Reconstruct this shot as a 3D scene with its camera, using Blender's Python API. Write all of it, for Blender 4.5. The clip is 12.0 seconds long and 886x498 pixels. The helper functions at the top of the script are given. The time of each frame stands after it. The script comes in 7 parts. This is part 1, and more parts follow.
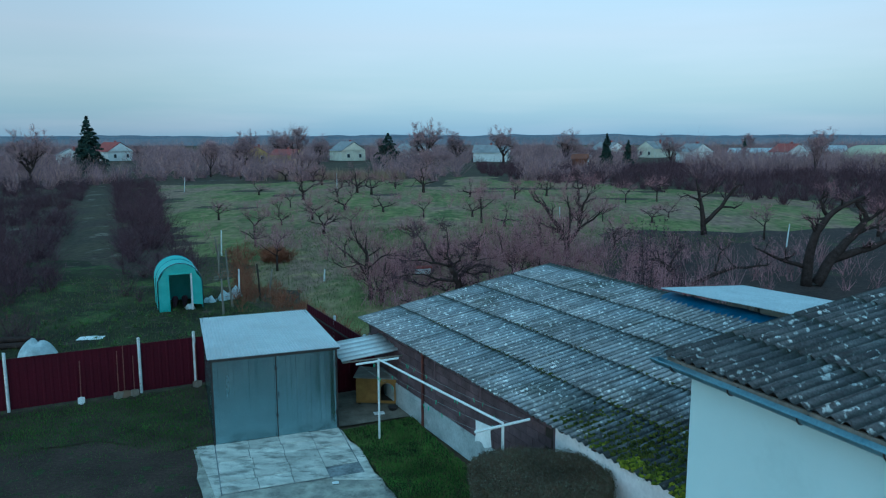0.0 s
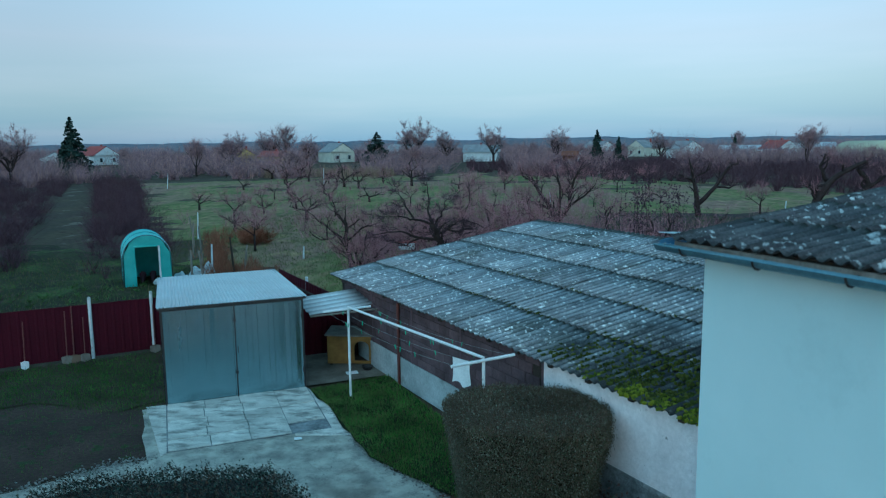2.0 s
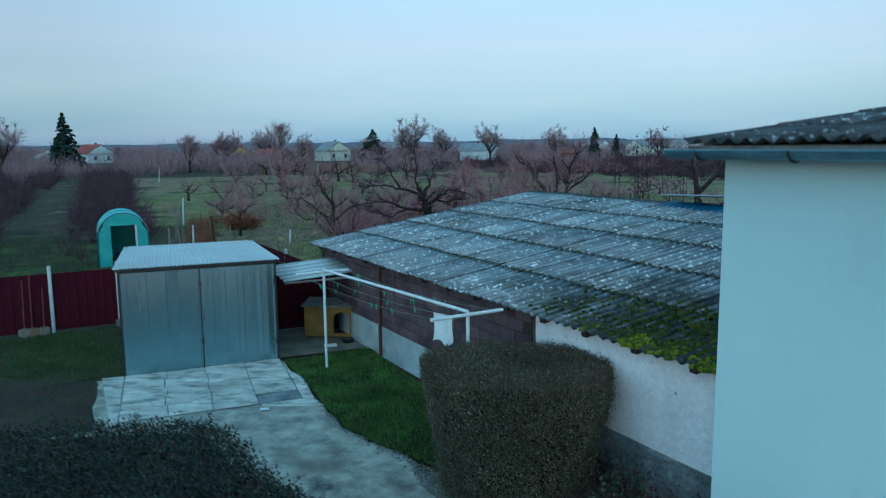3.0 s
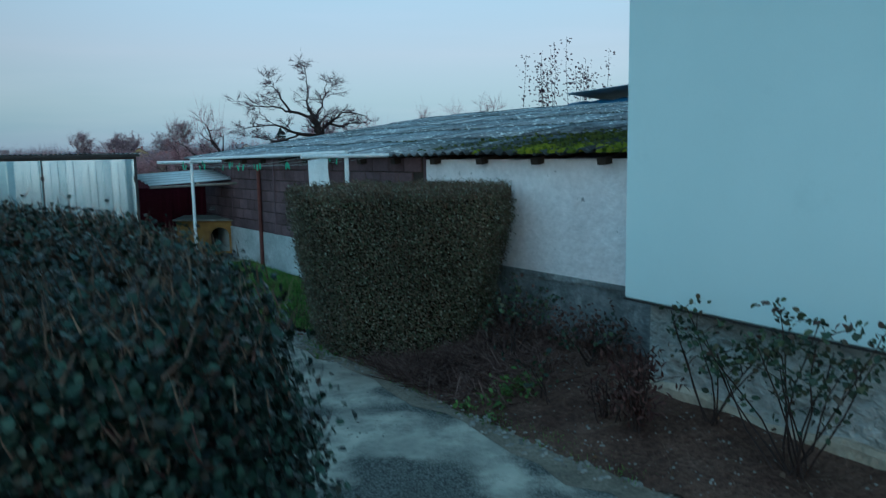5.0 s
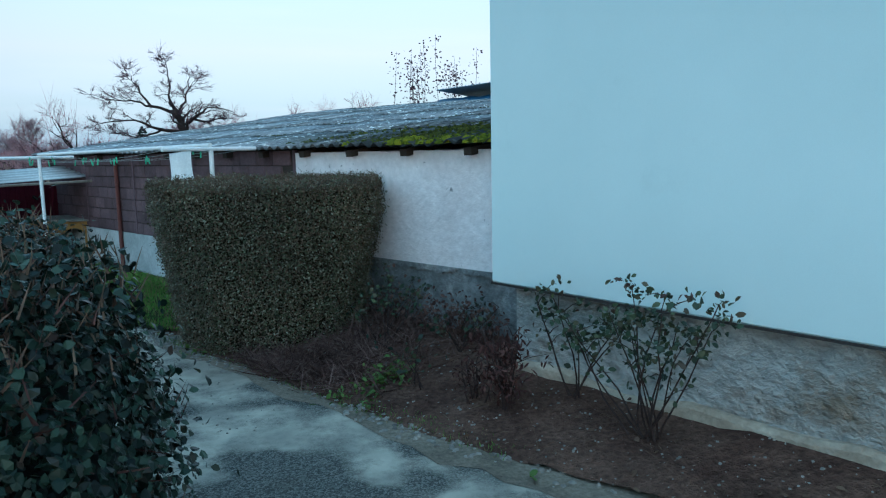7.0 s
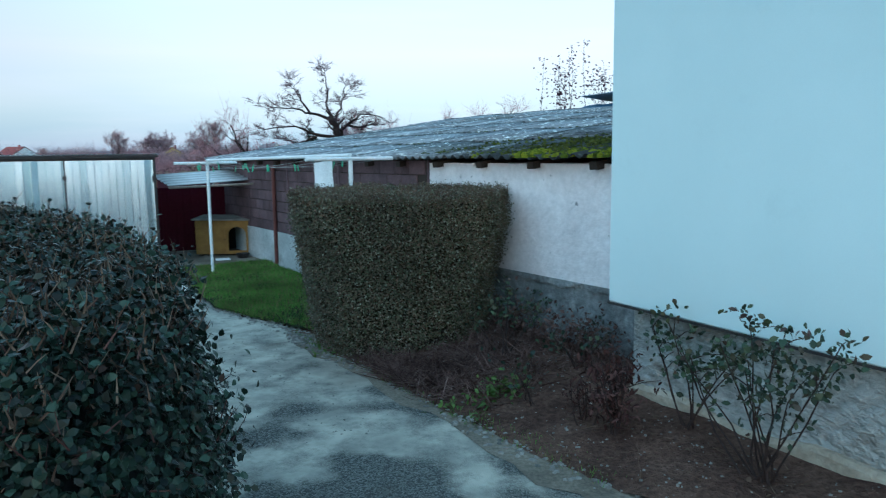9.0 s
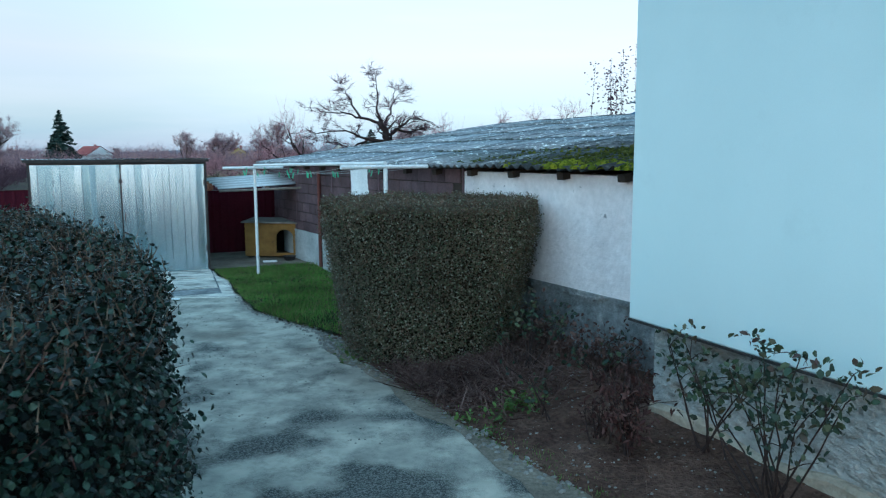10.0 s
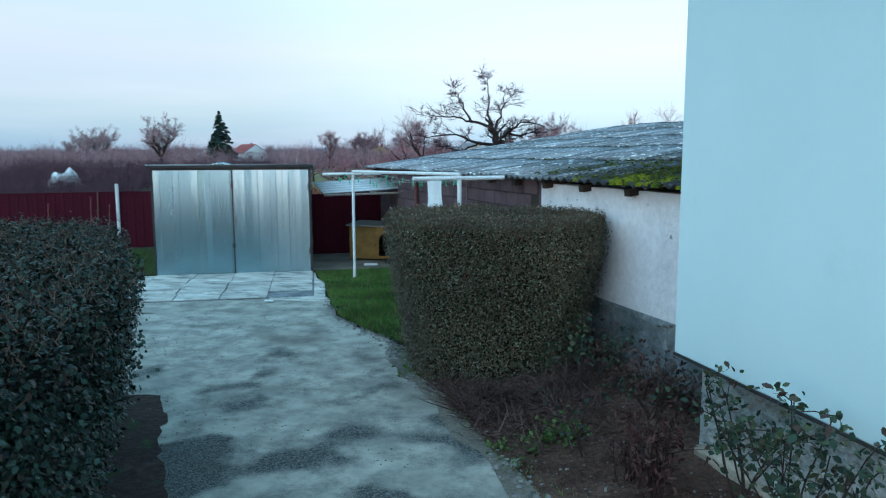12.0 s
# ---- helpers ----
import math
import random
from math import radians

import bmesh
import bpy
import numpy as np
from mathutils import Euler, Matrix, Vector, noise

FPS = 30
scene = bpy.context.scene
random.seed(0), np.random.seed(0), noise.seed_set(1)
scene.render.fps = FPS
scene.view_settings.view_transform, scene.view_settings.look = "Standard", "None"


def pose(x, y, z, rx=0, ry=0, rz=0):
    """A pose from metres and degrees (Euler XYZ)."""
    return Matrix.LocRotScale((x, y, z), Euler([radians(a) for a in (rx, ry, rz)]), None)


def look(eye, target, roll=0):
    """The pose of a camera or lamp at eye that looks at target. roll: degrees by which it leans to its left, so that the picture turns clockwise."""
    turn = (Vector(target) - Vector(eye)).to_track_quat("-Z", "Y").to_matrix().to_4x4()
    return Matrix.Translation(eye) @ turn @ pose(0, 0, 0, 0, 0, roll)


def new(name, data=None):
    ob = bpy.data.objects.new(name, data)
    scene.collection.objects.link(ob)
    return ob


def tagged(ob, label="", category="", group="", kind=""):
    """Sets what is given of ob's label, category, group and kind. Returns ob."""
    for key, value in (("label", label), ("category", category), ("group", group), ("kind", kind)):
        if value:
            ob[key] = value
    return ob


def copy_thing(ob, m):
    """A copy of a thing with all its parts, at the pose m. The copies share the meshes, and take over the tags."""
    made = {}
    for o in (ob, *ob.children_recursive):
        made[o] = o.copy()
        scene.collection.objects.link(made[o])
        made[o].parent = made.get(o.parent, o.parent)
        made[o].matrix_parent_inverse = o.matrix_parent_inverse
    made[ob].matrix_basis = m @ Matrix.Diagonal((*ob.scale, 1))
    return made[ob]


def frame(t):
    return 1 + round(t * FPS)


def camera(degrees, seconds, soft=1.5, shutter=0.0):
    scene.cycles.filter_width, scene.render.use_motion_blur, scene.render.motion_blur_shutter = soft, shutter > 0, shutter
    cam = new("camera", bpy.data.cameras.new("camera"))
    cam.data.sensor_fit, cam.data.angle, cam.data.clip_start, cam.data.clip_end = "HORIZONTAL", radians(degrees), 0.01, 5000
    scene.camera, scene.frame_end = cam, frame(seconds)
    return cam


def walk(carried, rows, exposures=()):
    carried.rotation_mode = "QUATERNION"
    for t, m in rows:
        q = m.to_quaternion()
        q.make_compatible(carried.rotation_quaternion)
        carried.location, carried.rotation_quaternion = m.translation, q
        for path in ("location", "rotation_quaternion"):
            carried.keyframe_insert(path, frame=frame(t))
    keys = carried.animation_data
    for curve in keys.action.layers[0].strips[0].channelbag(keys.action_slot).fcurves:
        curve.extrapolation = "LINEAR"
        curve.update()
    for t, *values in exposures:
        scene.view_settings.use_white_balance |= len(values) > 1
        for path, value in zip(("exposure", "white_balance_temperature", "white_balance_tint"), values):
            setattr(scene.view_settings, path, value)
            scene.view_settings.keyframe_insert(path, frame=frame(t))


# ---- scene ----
cam = camera(62.6, 12.0, 1.15, 0.5)
PATH = [
    (0, (0.377, -0.024, 7.255), (0.334, 1.952, 6.952), -0.1),
    (0.5, (0.464, 0.267, 6.827), (0.422, 2.244, 6.524), -0.3),
    (1, (0.502, 0.607, 6.459), (0.468, 2.584, 6.159), -0.4),
    (1.5, (0.587, 0.97, 6.033), (0.557, 2.948, 5.737), -0.5),
    (2, (0.684, 1.414, 5.484), (0.663, 3.393, 5.197), -0.7),
    (2.5, (0.803, 2.004, 4.991), (0.78, 3.983, 4.703), -0.8),
    (4.5, (1.253, 3.622, 2.535), (1.387, 5.602, 2.289), -0.2),
    (5, (1.356, 3.67, 2.061), (1.574, 5.641, 1.801), -1.0),
    (5.5, (1.379, 3.671, 1.897), (1.672, 5.633, 1.637), -0.9),
    (6, (1.398, 3.61, 1.906), (1.889, 5.531, 1.644), -0.8),
    (6.5, (1.38, 3.615, 1.941), (1.946, 5.514, 1.675), -1.0),
    (8.5, (1.589, 3.555, 2.064), (1.867, 5.517, 1.799), -1.2),
    (9, (1.682, 3.519, 2.093), (1.821, 5.497, 1.835), -0.7),
    (9.5, (1.824, 3.5, 2.139), (1.884, 5.483, 1.884), -0.4),
    (10, (2.006, 3.507, 2.18), (1.984, 5.491, 1.927), -0.3),
    (10.5, (2.188, 3.57, 2.23), (2.071, 5.55, 1.975), -0.4),
    (11, (2.374, 3.617, 2.265), (2.161, 5.59, 2.012), -0.1),
    (11.5, (2.608, 3.689, 2.322), (2.296, 5.647, 2.065), -0.3),
    (12, (2.791, 3.755, 2.344), (2.396, 5.698, 2.086), -0.2),
]
EXPOSURES = [(0, .25, 4700, -6), (2.5, .25, 4700, -6), (4.5, .08, 4740, -5), (5, .0, 4800, -4), (5.5, .24, 4920, 0), (6.5, .54, 5020, 3), (8.5, .77, 5110, 5), (12, .84, 5150, 5)]
walk(cam, [(t, look(eye, target, roll)) for t, eye, target, roll in PATH], EXPOSURES)

# ---- light and sky ----
world = bpy.data.worlds.new("dusk_sky")
scene.world = world
world.use_nodes = True
wn, wl = world.node_tree.nodes, world.node_tree.links
wn.clear()
w_out = wn.new("ShaderNodeOutputWorld")
w_add = wn.new("ShaderNodeAddShader")
w_sky = wn.new("ShaderNodeTexSky")
w_sky.sky_type, w_sky.sun_disc = "NISHITA", False
w_sky.sun_elevation, w_sky.sun_rotation = radians(4.0), radians(200.0)
w_bg1, w_bg2 = wn.new("ShaderNodeBackground"), wn.new("ShaderNodeBackground")
w_bg1.inputs[1].default_value = 0.05
w_bg2.inputs[1].default_value = 1.0
w_tc = wn.new("ShaderNodeTexCoord")
w_sep = wn.new("ShaderNodeSeparateXYZ")
wl.new(w_tc.outputs["Generated"], w_sep.inputs[0])
w_ramp = wn.new("ShaderNodeValToRGB")
SKY = [(0.0, (0.190, 0.295, 0.365)), (0.03, (0.230, 0.325, 0.392)), (0.07, (0.330, 0.362, 0.398)), (0.13, (0.44, 0.402, 0.418)), (0.21, (0.425, 0.448, 0.462)), (0.45, (0.20, 0.41, 0.48)), (1.0, (0.12, 0.29, 0.37))]
while len(w_ramp.color_ramp.elements) < len(SKY):
    w_ramp.color_ramp.elements.new(0.5)
for el, (p, c) in zip(w_ramp.color_ramp.elements, SKY):
    el.position, el.color = p, (*c, 1)
wl.new(w_sep.outputs["Z"], w_ramp.inputs[0])
# long pink streaks of high cloud
w_map = wn.new("ShaderNodeMapping")
w_map.inputs["Scale"].default_value = (1.6, 1.6, 17.0)
wl.new(w_tc.outputs["Generated"], w_map.inputs[0])
w_noise = wn.new("ShaderNodeTexNoise")
w_noise.inputs["Scale"].default_value, w_noise.inputs["Detail"].default_value = 1.7, 5.0
wl.new(w_map.outputs[0], w_noise.inputs["Vector"])
w_cl = wn.new("ShaderNodeMapRange")
w_cl.inputs["From Min"].default_value, w_cl.inputs["From Max"].default_value, w_cl.inputs["To Max"].default_value = 0.44, 0.80, 0.30
wl.new(w_noise.outputs[0], w_cl.inputs[0])
w_mix = wn.new("ShaderNodeMix")
w_mix.data_type = "RGBA"
w_mix.inputs["B"].default_value = (0.56, 0.475, 0.50, 1)
wl.new(w_cl.outputs[0], w_mix.inputs["Factor"])
wl.new(w_ramp.outputs[0], w_mix.inputs["A"])
# the western half of the sky, behind, still glows
w_dot = wn.new("ShaderNodeVectorMath")
w_dot.operation = "DOT_PRODUCT"
w_dot.inputs[1].default_value = (-0.30, -0.93, 0.20)
wl.new(w_tc.outputs["Generated"], w_dot.inputs[0])
w_glow = wn.new("ShaderNodeMapRange")
w_glow.interpolation_type = "SMOOTHSTEP"
w_glow.inputs["From Min"].default_value, w_glow.inputs["From Max"].default_value = -0.1, 1.0
wl.new(w_dot.outputs["Value"], w_glow.inputs[0])
w_gain = wn.new("ShaderNodeMix")
w_gain.data_type, w_gain.blend_type = "RGBA", "MIX"
w_low = wn.new("ShaderNodeValToRGB")
for el, (p, c) in zip((*w_low.color_ramp.elements, w_low.color_ramp.elements.new(0.5), w_low.color_ramp.elements.new(0.6)), ((0.0, (0.38, 0.54, 0.61)), (1.0, (0.11, 0.30, 0.39)), (0.14, (0.62, 0.88, 0.94)), (0.42, (0.32, 0.66, 0.77)))):
    el.position, el.color = p, (*c, 1)
wl.new(w_sep.outputs["Z"], w_low.inputs[0])
# the last of the sunset, low in one direction
w_sun = wn.new("ShaderNodeVectorMath")
w_sun.operation = "DOT_PRODUCT"
w_sun.inputs[1].default_value = (0.345, -0.934, 0.09)
wl.new(w_tc.outputs["Generated"], w_sun.inputs[0])
w_patch = wn.new("ShaderNodeMapRange")
w_patch.interpolation_type = "SMOOTHERSTEP"
w_patch.inputs["From Min"].default_value, w_patch.inputs["From Max"].default_value = 0.9930, 1.0
wl.new(w_sun.outputs["Value"], w_patch.inputs[0])
w_set = wn.new("ShaderNodeMix")
w_set.data_type = "RGBA"
w_set.inputs["B"].default_value = (6.0, 4.0, 3.0, 1)
wl.new(w_patch.outputs[0], w_set.inputs["Factor"])
wl.new(w_low.outputs[0], w_set.inputs["A"])
wl.new(w_set.outputs["Result"], w_gain.inputs["B"])
wl.new(w_glow.outputs[0], w_gain.inputs["Factor"])
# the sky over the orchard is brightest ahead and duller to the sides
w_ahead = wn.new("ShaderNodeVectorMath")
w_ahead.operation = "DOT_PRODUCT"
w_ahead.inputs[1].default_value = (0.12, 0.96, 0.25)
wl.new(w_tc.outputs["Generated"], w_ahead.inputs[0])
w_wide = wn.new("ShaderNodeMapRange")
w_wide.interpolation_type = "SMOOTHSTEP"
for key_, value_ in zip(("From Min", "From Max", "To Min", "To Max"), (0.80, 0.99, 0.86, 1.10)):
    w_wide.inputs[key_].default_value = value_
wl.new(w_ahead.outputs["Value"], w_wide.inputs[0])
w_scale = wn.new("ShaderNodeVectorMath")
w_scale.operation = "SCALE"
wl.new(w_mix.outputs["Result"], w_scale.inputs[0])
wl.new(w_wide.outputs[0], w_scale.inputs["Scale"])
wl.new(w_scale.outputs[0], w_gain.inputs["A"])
wl.new(w_sky.outputs[0], w_bg1.inputs[0])
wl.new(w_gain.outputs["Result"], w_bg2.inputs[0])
wl.new(w_bg1.outputs[0], w_add.inputs[0])
wl.new(w_bg2.outputs[0], w_add.inputs[1])
wl.new(w_add.outputs[0], w_out.inputs[0])

sun = new("sun", bpy.data.lights.new("sun", "SUN"))
sun.data.energy, sun.data.angle, sun.data.color = 0.06, radians(20), (1.0, 0.85, 0.72)
sun.matrix_world = look((-14, -26, 6), (0, 12, 0))


# ---- materials ----
def surface(name, dark, light, scale=3.0, rough=0.85, bump=0.25, fine=40.0, metal=0.0, spots=None, spot_scale=8.0, spot_cut=0.62, tint=0.0, island=0.0,
            stretch=(1, 1, 1), spec=0.3, bump_dist=0.01, rough_var=0.12, blotch=None, blotch_scale=0.7, blotch_cut=0.55, grainy=0.18, valley=0.0, lap=0.0, streak=0.42, grime=None, dirt_shade=0.80):
    """A worn surface: two scales of colour variation, fine relief, and spots or blotches where given."""
    m = bpy.data.materials.new(name)
    m.use_nodes = True
    nt = m.node_tree
    n, l = nt.nodes, nt.links
    bsdf = n["Principled BSDF"]
    geo, mp = n.new("ShaderNodeNewGeometry"), n.new("ShaderNodeMapping")
    mp.inputs["Scale"].default_value = stretch
    l.new(geo.outputs["Position"], mp.inputs[0])

    def noise_tex(s, detail, rg=0.6):
        t = n.new("ShaderNodeTexNoise")
        t.inputs["Scale"].default_value, t.inputs["Detail"].default_value, t.inputs["Roughness"].default_value = s, detail, rg
        l.new(mp.outputs[0], t.inputs["Vector"])
        return t

    def span(src, a, b, c=0.0, d=1.0):
        r = n.new("ShaderNodeMapRange")
        for k, v in zip(("From Min", "From Max", "To Min", "To Max"), (a, b, c, d)):
            r.inputs[k].default_value = v
        l.new(src, r.inputs[0])
        return r.outputs[0]

    def blend(fac, a, b, kind="MIX"):
        x = n.new("ShaderNodeMix")
        x.data_type, x.blend_type = "RGBA", kind
        for sock, v in (("Factor", fac), ("A", a), ("B", b)):
            if isinstance(v, tuple):
                x.inputs[sock].default_value = (*v, 1)
            elif isinstance(v, float):
                x.inputs[sock].default_value = v
            else:
                l.new(v, x.inputs[sock])
        return x.outputs["Result"]

    big, small = noise_tex(scale, 6.0), noise_tex(fine, 4.0)
    col = blend(span(big.outputs[0], 0.32, 0.68), dark, light)
    if blotch:
        bn = noise_tex(blotch_scale, 7.0, 0.65)
        col = blend(span(bn.outputs[0], blotch_cut, blotch_cut + 0.14, 0.0, 0.85), col, blotch)
    if spots:
        sn = noise_tex(spot_scale, 5.0, 0.55)
        col = blend(span(sn.outputs[0], spot_cut, spot_cut + 0.06), col, spots)
    if valley:   # trough dirt and the shade between corrugations, both put into the colour
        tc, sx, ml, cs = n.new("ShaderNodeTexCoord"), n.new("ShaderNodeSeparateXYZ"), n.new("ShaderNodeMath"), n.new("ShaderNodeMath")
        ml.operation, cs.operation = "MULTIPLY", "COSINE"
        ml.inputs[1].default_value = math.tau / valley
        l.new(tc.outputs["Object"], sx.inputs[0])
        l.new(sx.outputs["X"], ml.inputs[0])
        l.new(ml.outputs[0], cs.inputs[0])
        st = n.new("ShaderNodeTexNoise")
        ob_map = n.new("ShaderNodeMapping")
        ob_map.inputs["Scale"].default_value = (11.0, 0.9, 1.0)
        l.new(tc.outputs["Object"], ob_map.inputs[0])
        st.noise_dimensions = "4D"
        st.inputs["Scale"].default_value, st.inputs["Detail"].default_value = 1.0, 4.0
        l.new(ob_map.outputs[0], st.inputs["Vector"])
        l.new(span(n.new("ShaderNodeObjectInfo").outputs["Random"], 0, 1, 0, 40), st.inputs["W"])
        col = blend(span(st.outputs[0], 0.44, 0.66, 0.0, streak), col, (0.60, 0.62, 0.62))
        col = blend(span(cs.outputs[0], 0.25, -1.0, 0.0, dirt_shade), col, (0.036, 0.040, 0.038))
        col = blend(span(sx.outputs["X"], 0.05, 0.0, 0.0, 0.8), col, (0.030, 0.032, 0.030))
        # the shadow line below each lap is put into the colour
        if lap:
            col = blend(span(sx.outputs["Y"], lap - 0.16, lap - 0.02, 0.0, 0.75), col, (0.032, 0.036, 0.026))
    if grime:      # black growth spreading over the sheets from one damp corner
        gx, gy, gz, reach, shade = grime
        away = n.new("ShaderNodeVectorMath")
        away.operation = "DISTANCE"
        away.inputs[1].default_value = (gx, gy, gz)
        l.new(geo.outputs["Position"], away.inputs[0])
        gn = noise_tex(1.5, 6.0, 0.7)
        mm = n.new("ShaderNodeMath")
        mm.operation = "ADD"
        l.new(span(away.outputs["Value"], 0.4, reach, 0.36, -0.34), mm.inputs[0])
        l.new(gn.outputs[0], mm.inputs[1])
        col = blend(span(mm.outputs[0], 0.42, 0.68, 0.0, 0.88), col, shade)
    grain = span(small.outputs[0], 0.25, 0.75, 1 - grainy, 1 + grainy)
    gr = n.new("ShaderNodeVectorMath")
    gr.operation = "SCALE"
    l.new(col, gr.inputs[0])
    l.new(grain, gr.inputs["Scale"])
    col = gr.outputs[0]
    for amount, source in ((tint, "ShaderNodeObjectInfo"), (island, None)):
        if amount:
            if source:
                rnd = n.new(source).outputs["Random"]
            else:
                rnd = geo.outputs["Random Per Island"]
            sc = n.new("ShaderNodeVectorMath")
            sc.operation = "SCALE"
            l.new(col, sc.inputs[0])
            l.new(span(rnd, 0, 1, 1 - amount, 1 + amount), sc.inputs["Scale"])
            col = sc.outputs[0]
    l.new(col, bsdf.inputs["Base Color"])
    l.new(span(big.outputs[0], 0.3, 0.7, max(0.03, rough - rough_var), min(1, rough + rough_var)), bsdf.inputs["Roughness"])
    bsdf.inputs["Metallic"].default_value = metal
    bsdf.inputs["Specular IOR Level"].default_value = spec
    if bump:
        bp = n.new("ShaderNodeBump")
        bp.inputs["Strength"].default_value, bp.inputs["Distance"].default_value = bump, bump_dist
        l.new(small.outputs[0], bp.inputs["Height"])
        l.new(bp.outputs[0], bsdf.inputs["Normal"])
    return m


def foliage(name, colours, rough=0.5, spec=0.4):
    """Leaves or twigs: a colour a piece."""
    m = bpy.data.materials.new(name)
    m.use_nodes = True
    n, l = m.node_tree.nodes, m.node_tree.links
    bsdf, geo, ramp = n["Principled BSDF"], n.new("ShaderNodeNewGeometry"), n.new("ShaderNodeValToRGB")
    while len(ramp.color_ramp.elements) < len(colours):
        ramp.color_ramp.elements.new(0.5)
    for i, (el, c) in enumerate(zip(ramp.color_ramp.elements, colours)):
        el.position, el.color = i / (len(colours) - 1), (*c, 1)
    l.new(geo.outputs["Random Per Island"], ramp.inputs[0])
    nz = n.new("ShaderNodeTexNoise")
    nz.inputs["Scale"].default_value = 1.3
    l.new(geo.outputs["Position"], nz.inputs["Vector"])
    mr = n.new("ShaderNodeMapRange")
    mr.inputs["From Min"].default_value, mr.inputs["From Max"].default_value, mr.inputs["To Min"].default_value, mr.inputs["To Max"].default_value = 0.3, 0.7, 0.7, 1.3
    l.new(nz.outputs[0], mr.inputs[0])
    sc = n.new("ShaderNodeVectorMath")
    sc.operation = "SCALE"
    l.new(ramp.outputs[0], sc.inputs[0])
    l.new(mr.outputs[0], sc.inputs["Scale"])
    l.new(sc.outputs[0], bsdf.inputs["Base Color"])
    bsdf.inputs["Roughness"].default_value, bsdf.inputs["Specular IOR Level"].default_value = rough, spec
    return m


def drive_surface(name):
    """Old concrete worn down to dark gravel, with smooth pale skins of cement left in patches."""
    m = bpy.data.materials.new(name)
    m.use_nodes = True
    n, l = m.node_tree.nodes, m.node_tree.links
    bsdf, geo = n["Principled BSDF"], n.new("ShaderNodeNewGeometry")

    def tex(scale, detail, rg=0.55):
        t = n.new("ShaderNodeTexNoise")
        t.inputs["Scale"].default_value, t.inputs["Detail"].default_value, t.inputs["Roughness"].default_value = scale, detail, rg
        l.new(geo.outputs["Position"], t.inputs["Vector"])
        return t.outputs[0]

    def span(src, a, b, c=0.0, d=1.0):
        r = n.new("ShaderNodeMapRange")
        for k, v in zip(("From Min", "From Max", "To Min", "To Max"), (a, b, c, d)):
            r.inputs[k].default_value = v
        l.new(src, r.inputs[0])
        return r.outputs[0]

    def blend(fac, a, b):
        x = n.new("ShaderNodeMix")
        x.data_type = "RGBA"
        l.new(fac, x.inputs["Factor"])
        for sock, v in (("A", a), ("B", b)):
            if isinstance(v, tuple):
                x.inputs[sock].default_value = (*v, 1)
            else:
                l.new(v, x.inputs[sock])
        return x.outputs["Result"]

    def times(a, b):
        x = n.new("ShaderNodeMath")
        x.operation = "MULTIPLY"
        l.new(a, x.inputs[0])
        l.new(b, x.inputs[1])
        return x.outputs[0]

    pebble = n.new("ShaderNodeTexVoronoi")
    pebble.inputs["Scale"].default_value = 95.0
    l.new(geo.outputs["Position"], pebble.inputs["Vector"])
    sep = n.new("ShaderNodeSeparateColor")
    l.new(pebble.outputs["Color"], sep.inputs[0])
    stone = span(sep.outputs[0], 0.25, 1.0)
    gravel = blend(stone, (0.070, 0.075, 0.072), (0.24, 0.245, 0.23))
    skin = blend(span(tex(2.3, 6.0), 0.35, 0.65), (0.27, 0.268, 0.236), (0.49, 0.475, 0.405))
    sx = n.new("ShaderNodeSeparateXYZ")
    l.new(geo.outputs["Position"], sx.inputs[0])
    kept = n.new("ShaderNodeMath")       # more of the cement skin is left towards the garage
    kept.operation = "ADD"
    l.new(tex(1.0, 5.0, 0.5), kept.inputs[0])
    l.new(span(sx.outputs["Y"], 7.0, 13.0, -0.05, 0.18), kept.inputs[1])
    cover = span(kept.outputs[0], 0.465, 0.55)
    worn = span(tex(3.4, 7.0, 0.7), 0.34, 0.55, 0.35, 1.0)
    mask = times(cover, worn)
    col = blend(mask, gravel, skin)
    col = blend(span(tex(0.55, 5.0), 0.56, 0.70, 0.0, 0.6), col, (0.12, 0.105, 0.085))
    l.new(col, bsdf.inputs["Base Color"])
    bsdf.inputs["Specular IOR Level"].default_value = 0.15
    l.new(span(mask, 0, 1, 0.95, 0.8), bsdf.inputs["Roughness"])
    bump = n.new("ShaderNodeBump")
    bump.inputs["Distance"].default_value = 0.012
    l.new(span(mask, 0, 1, 0.9, 0.15), bump.inputs["Strength"])
    l.new(pebble.outputs["Distance"], bump.inputs["Height"])
    bump.invert = True
    l.new(bump.outputs[0], bsdf.inputs["Normal"])
    return m


M_GROUND = surface("meadow_ground", (0.046, 0.037, 0.029), (0.092, 0.075, 0.046), 0.20, 0.95, 0.5, 3.0, grainy=0.45, spec=0.1, stretch=(1.0, 0.5, 1.0), blotch=(0.060, 0.042, 0.036), blotch_scale=0.22, blotch_cut=0.47, spots=(0.15, 0.13, 0.10), spot_scale=0.5, spot_cut=0.60, bump_dist=0.05)
M_GREEN = surface("orchard_grass", (0.085, 0.105, 0.034), (0.225, 0.225, 0.085), 0.30, 0.95, 0.6, 1.7, grainy=0.5, spec=0.1, stretch=(1.0, 0.42, 1.0), blotch=(0.24, 0.145, 0.120), blotch_scale=0.15, blotch_cut=0.45, spots=(0.25, 0.19, 0.10), spot_scale=0.9, spot_cut=0.57, bump_dist=0.05)
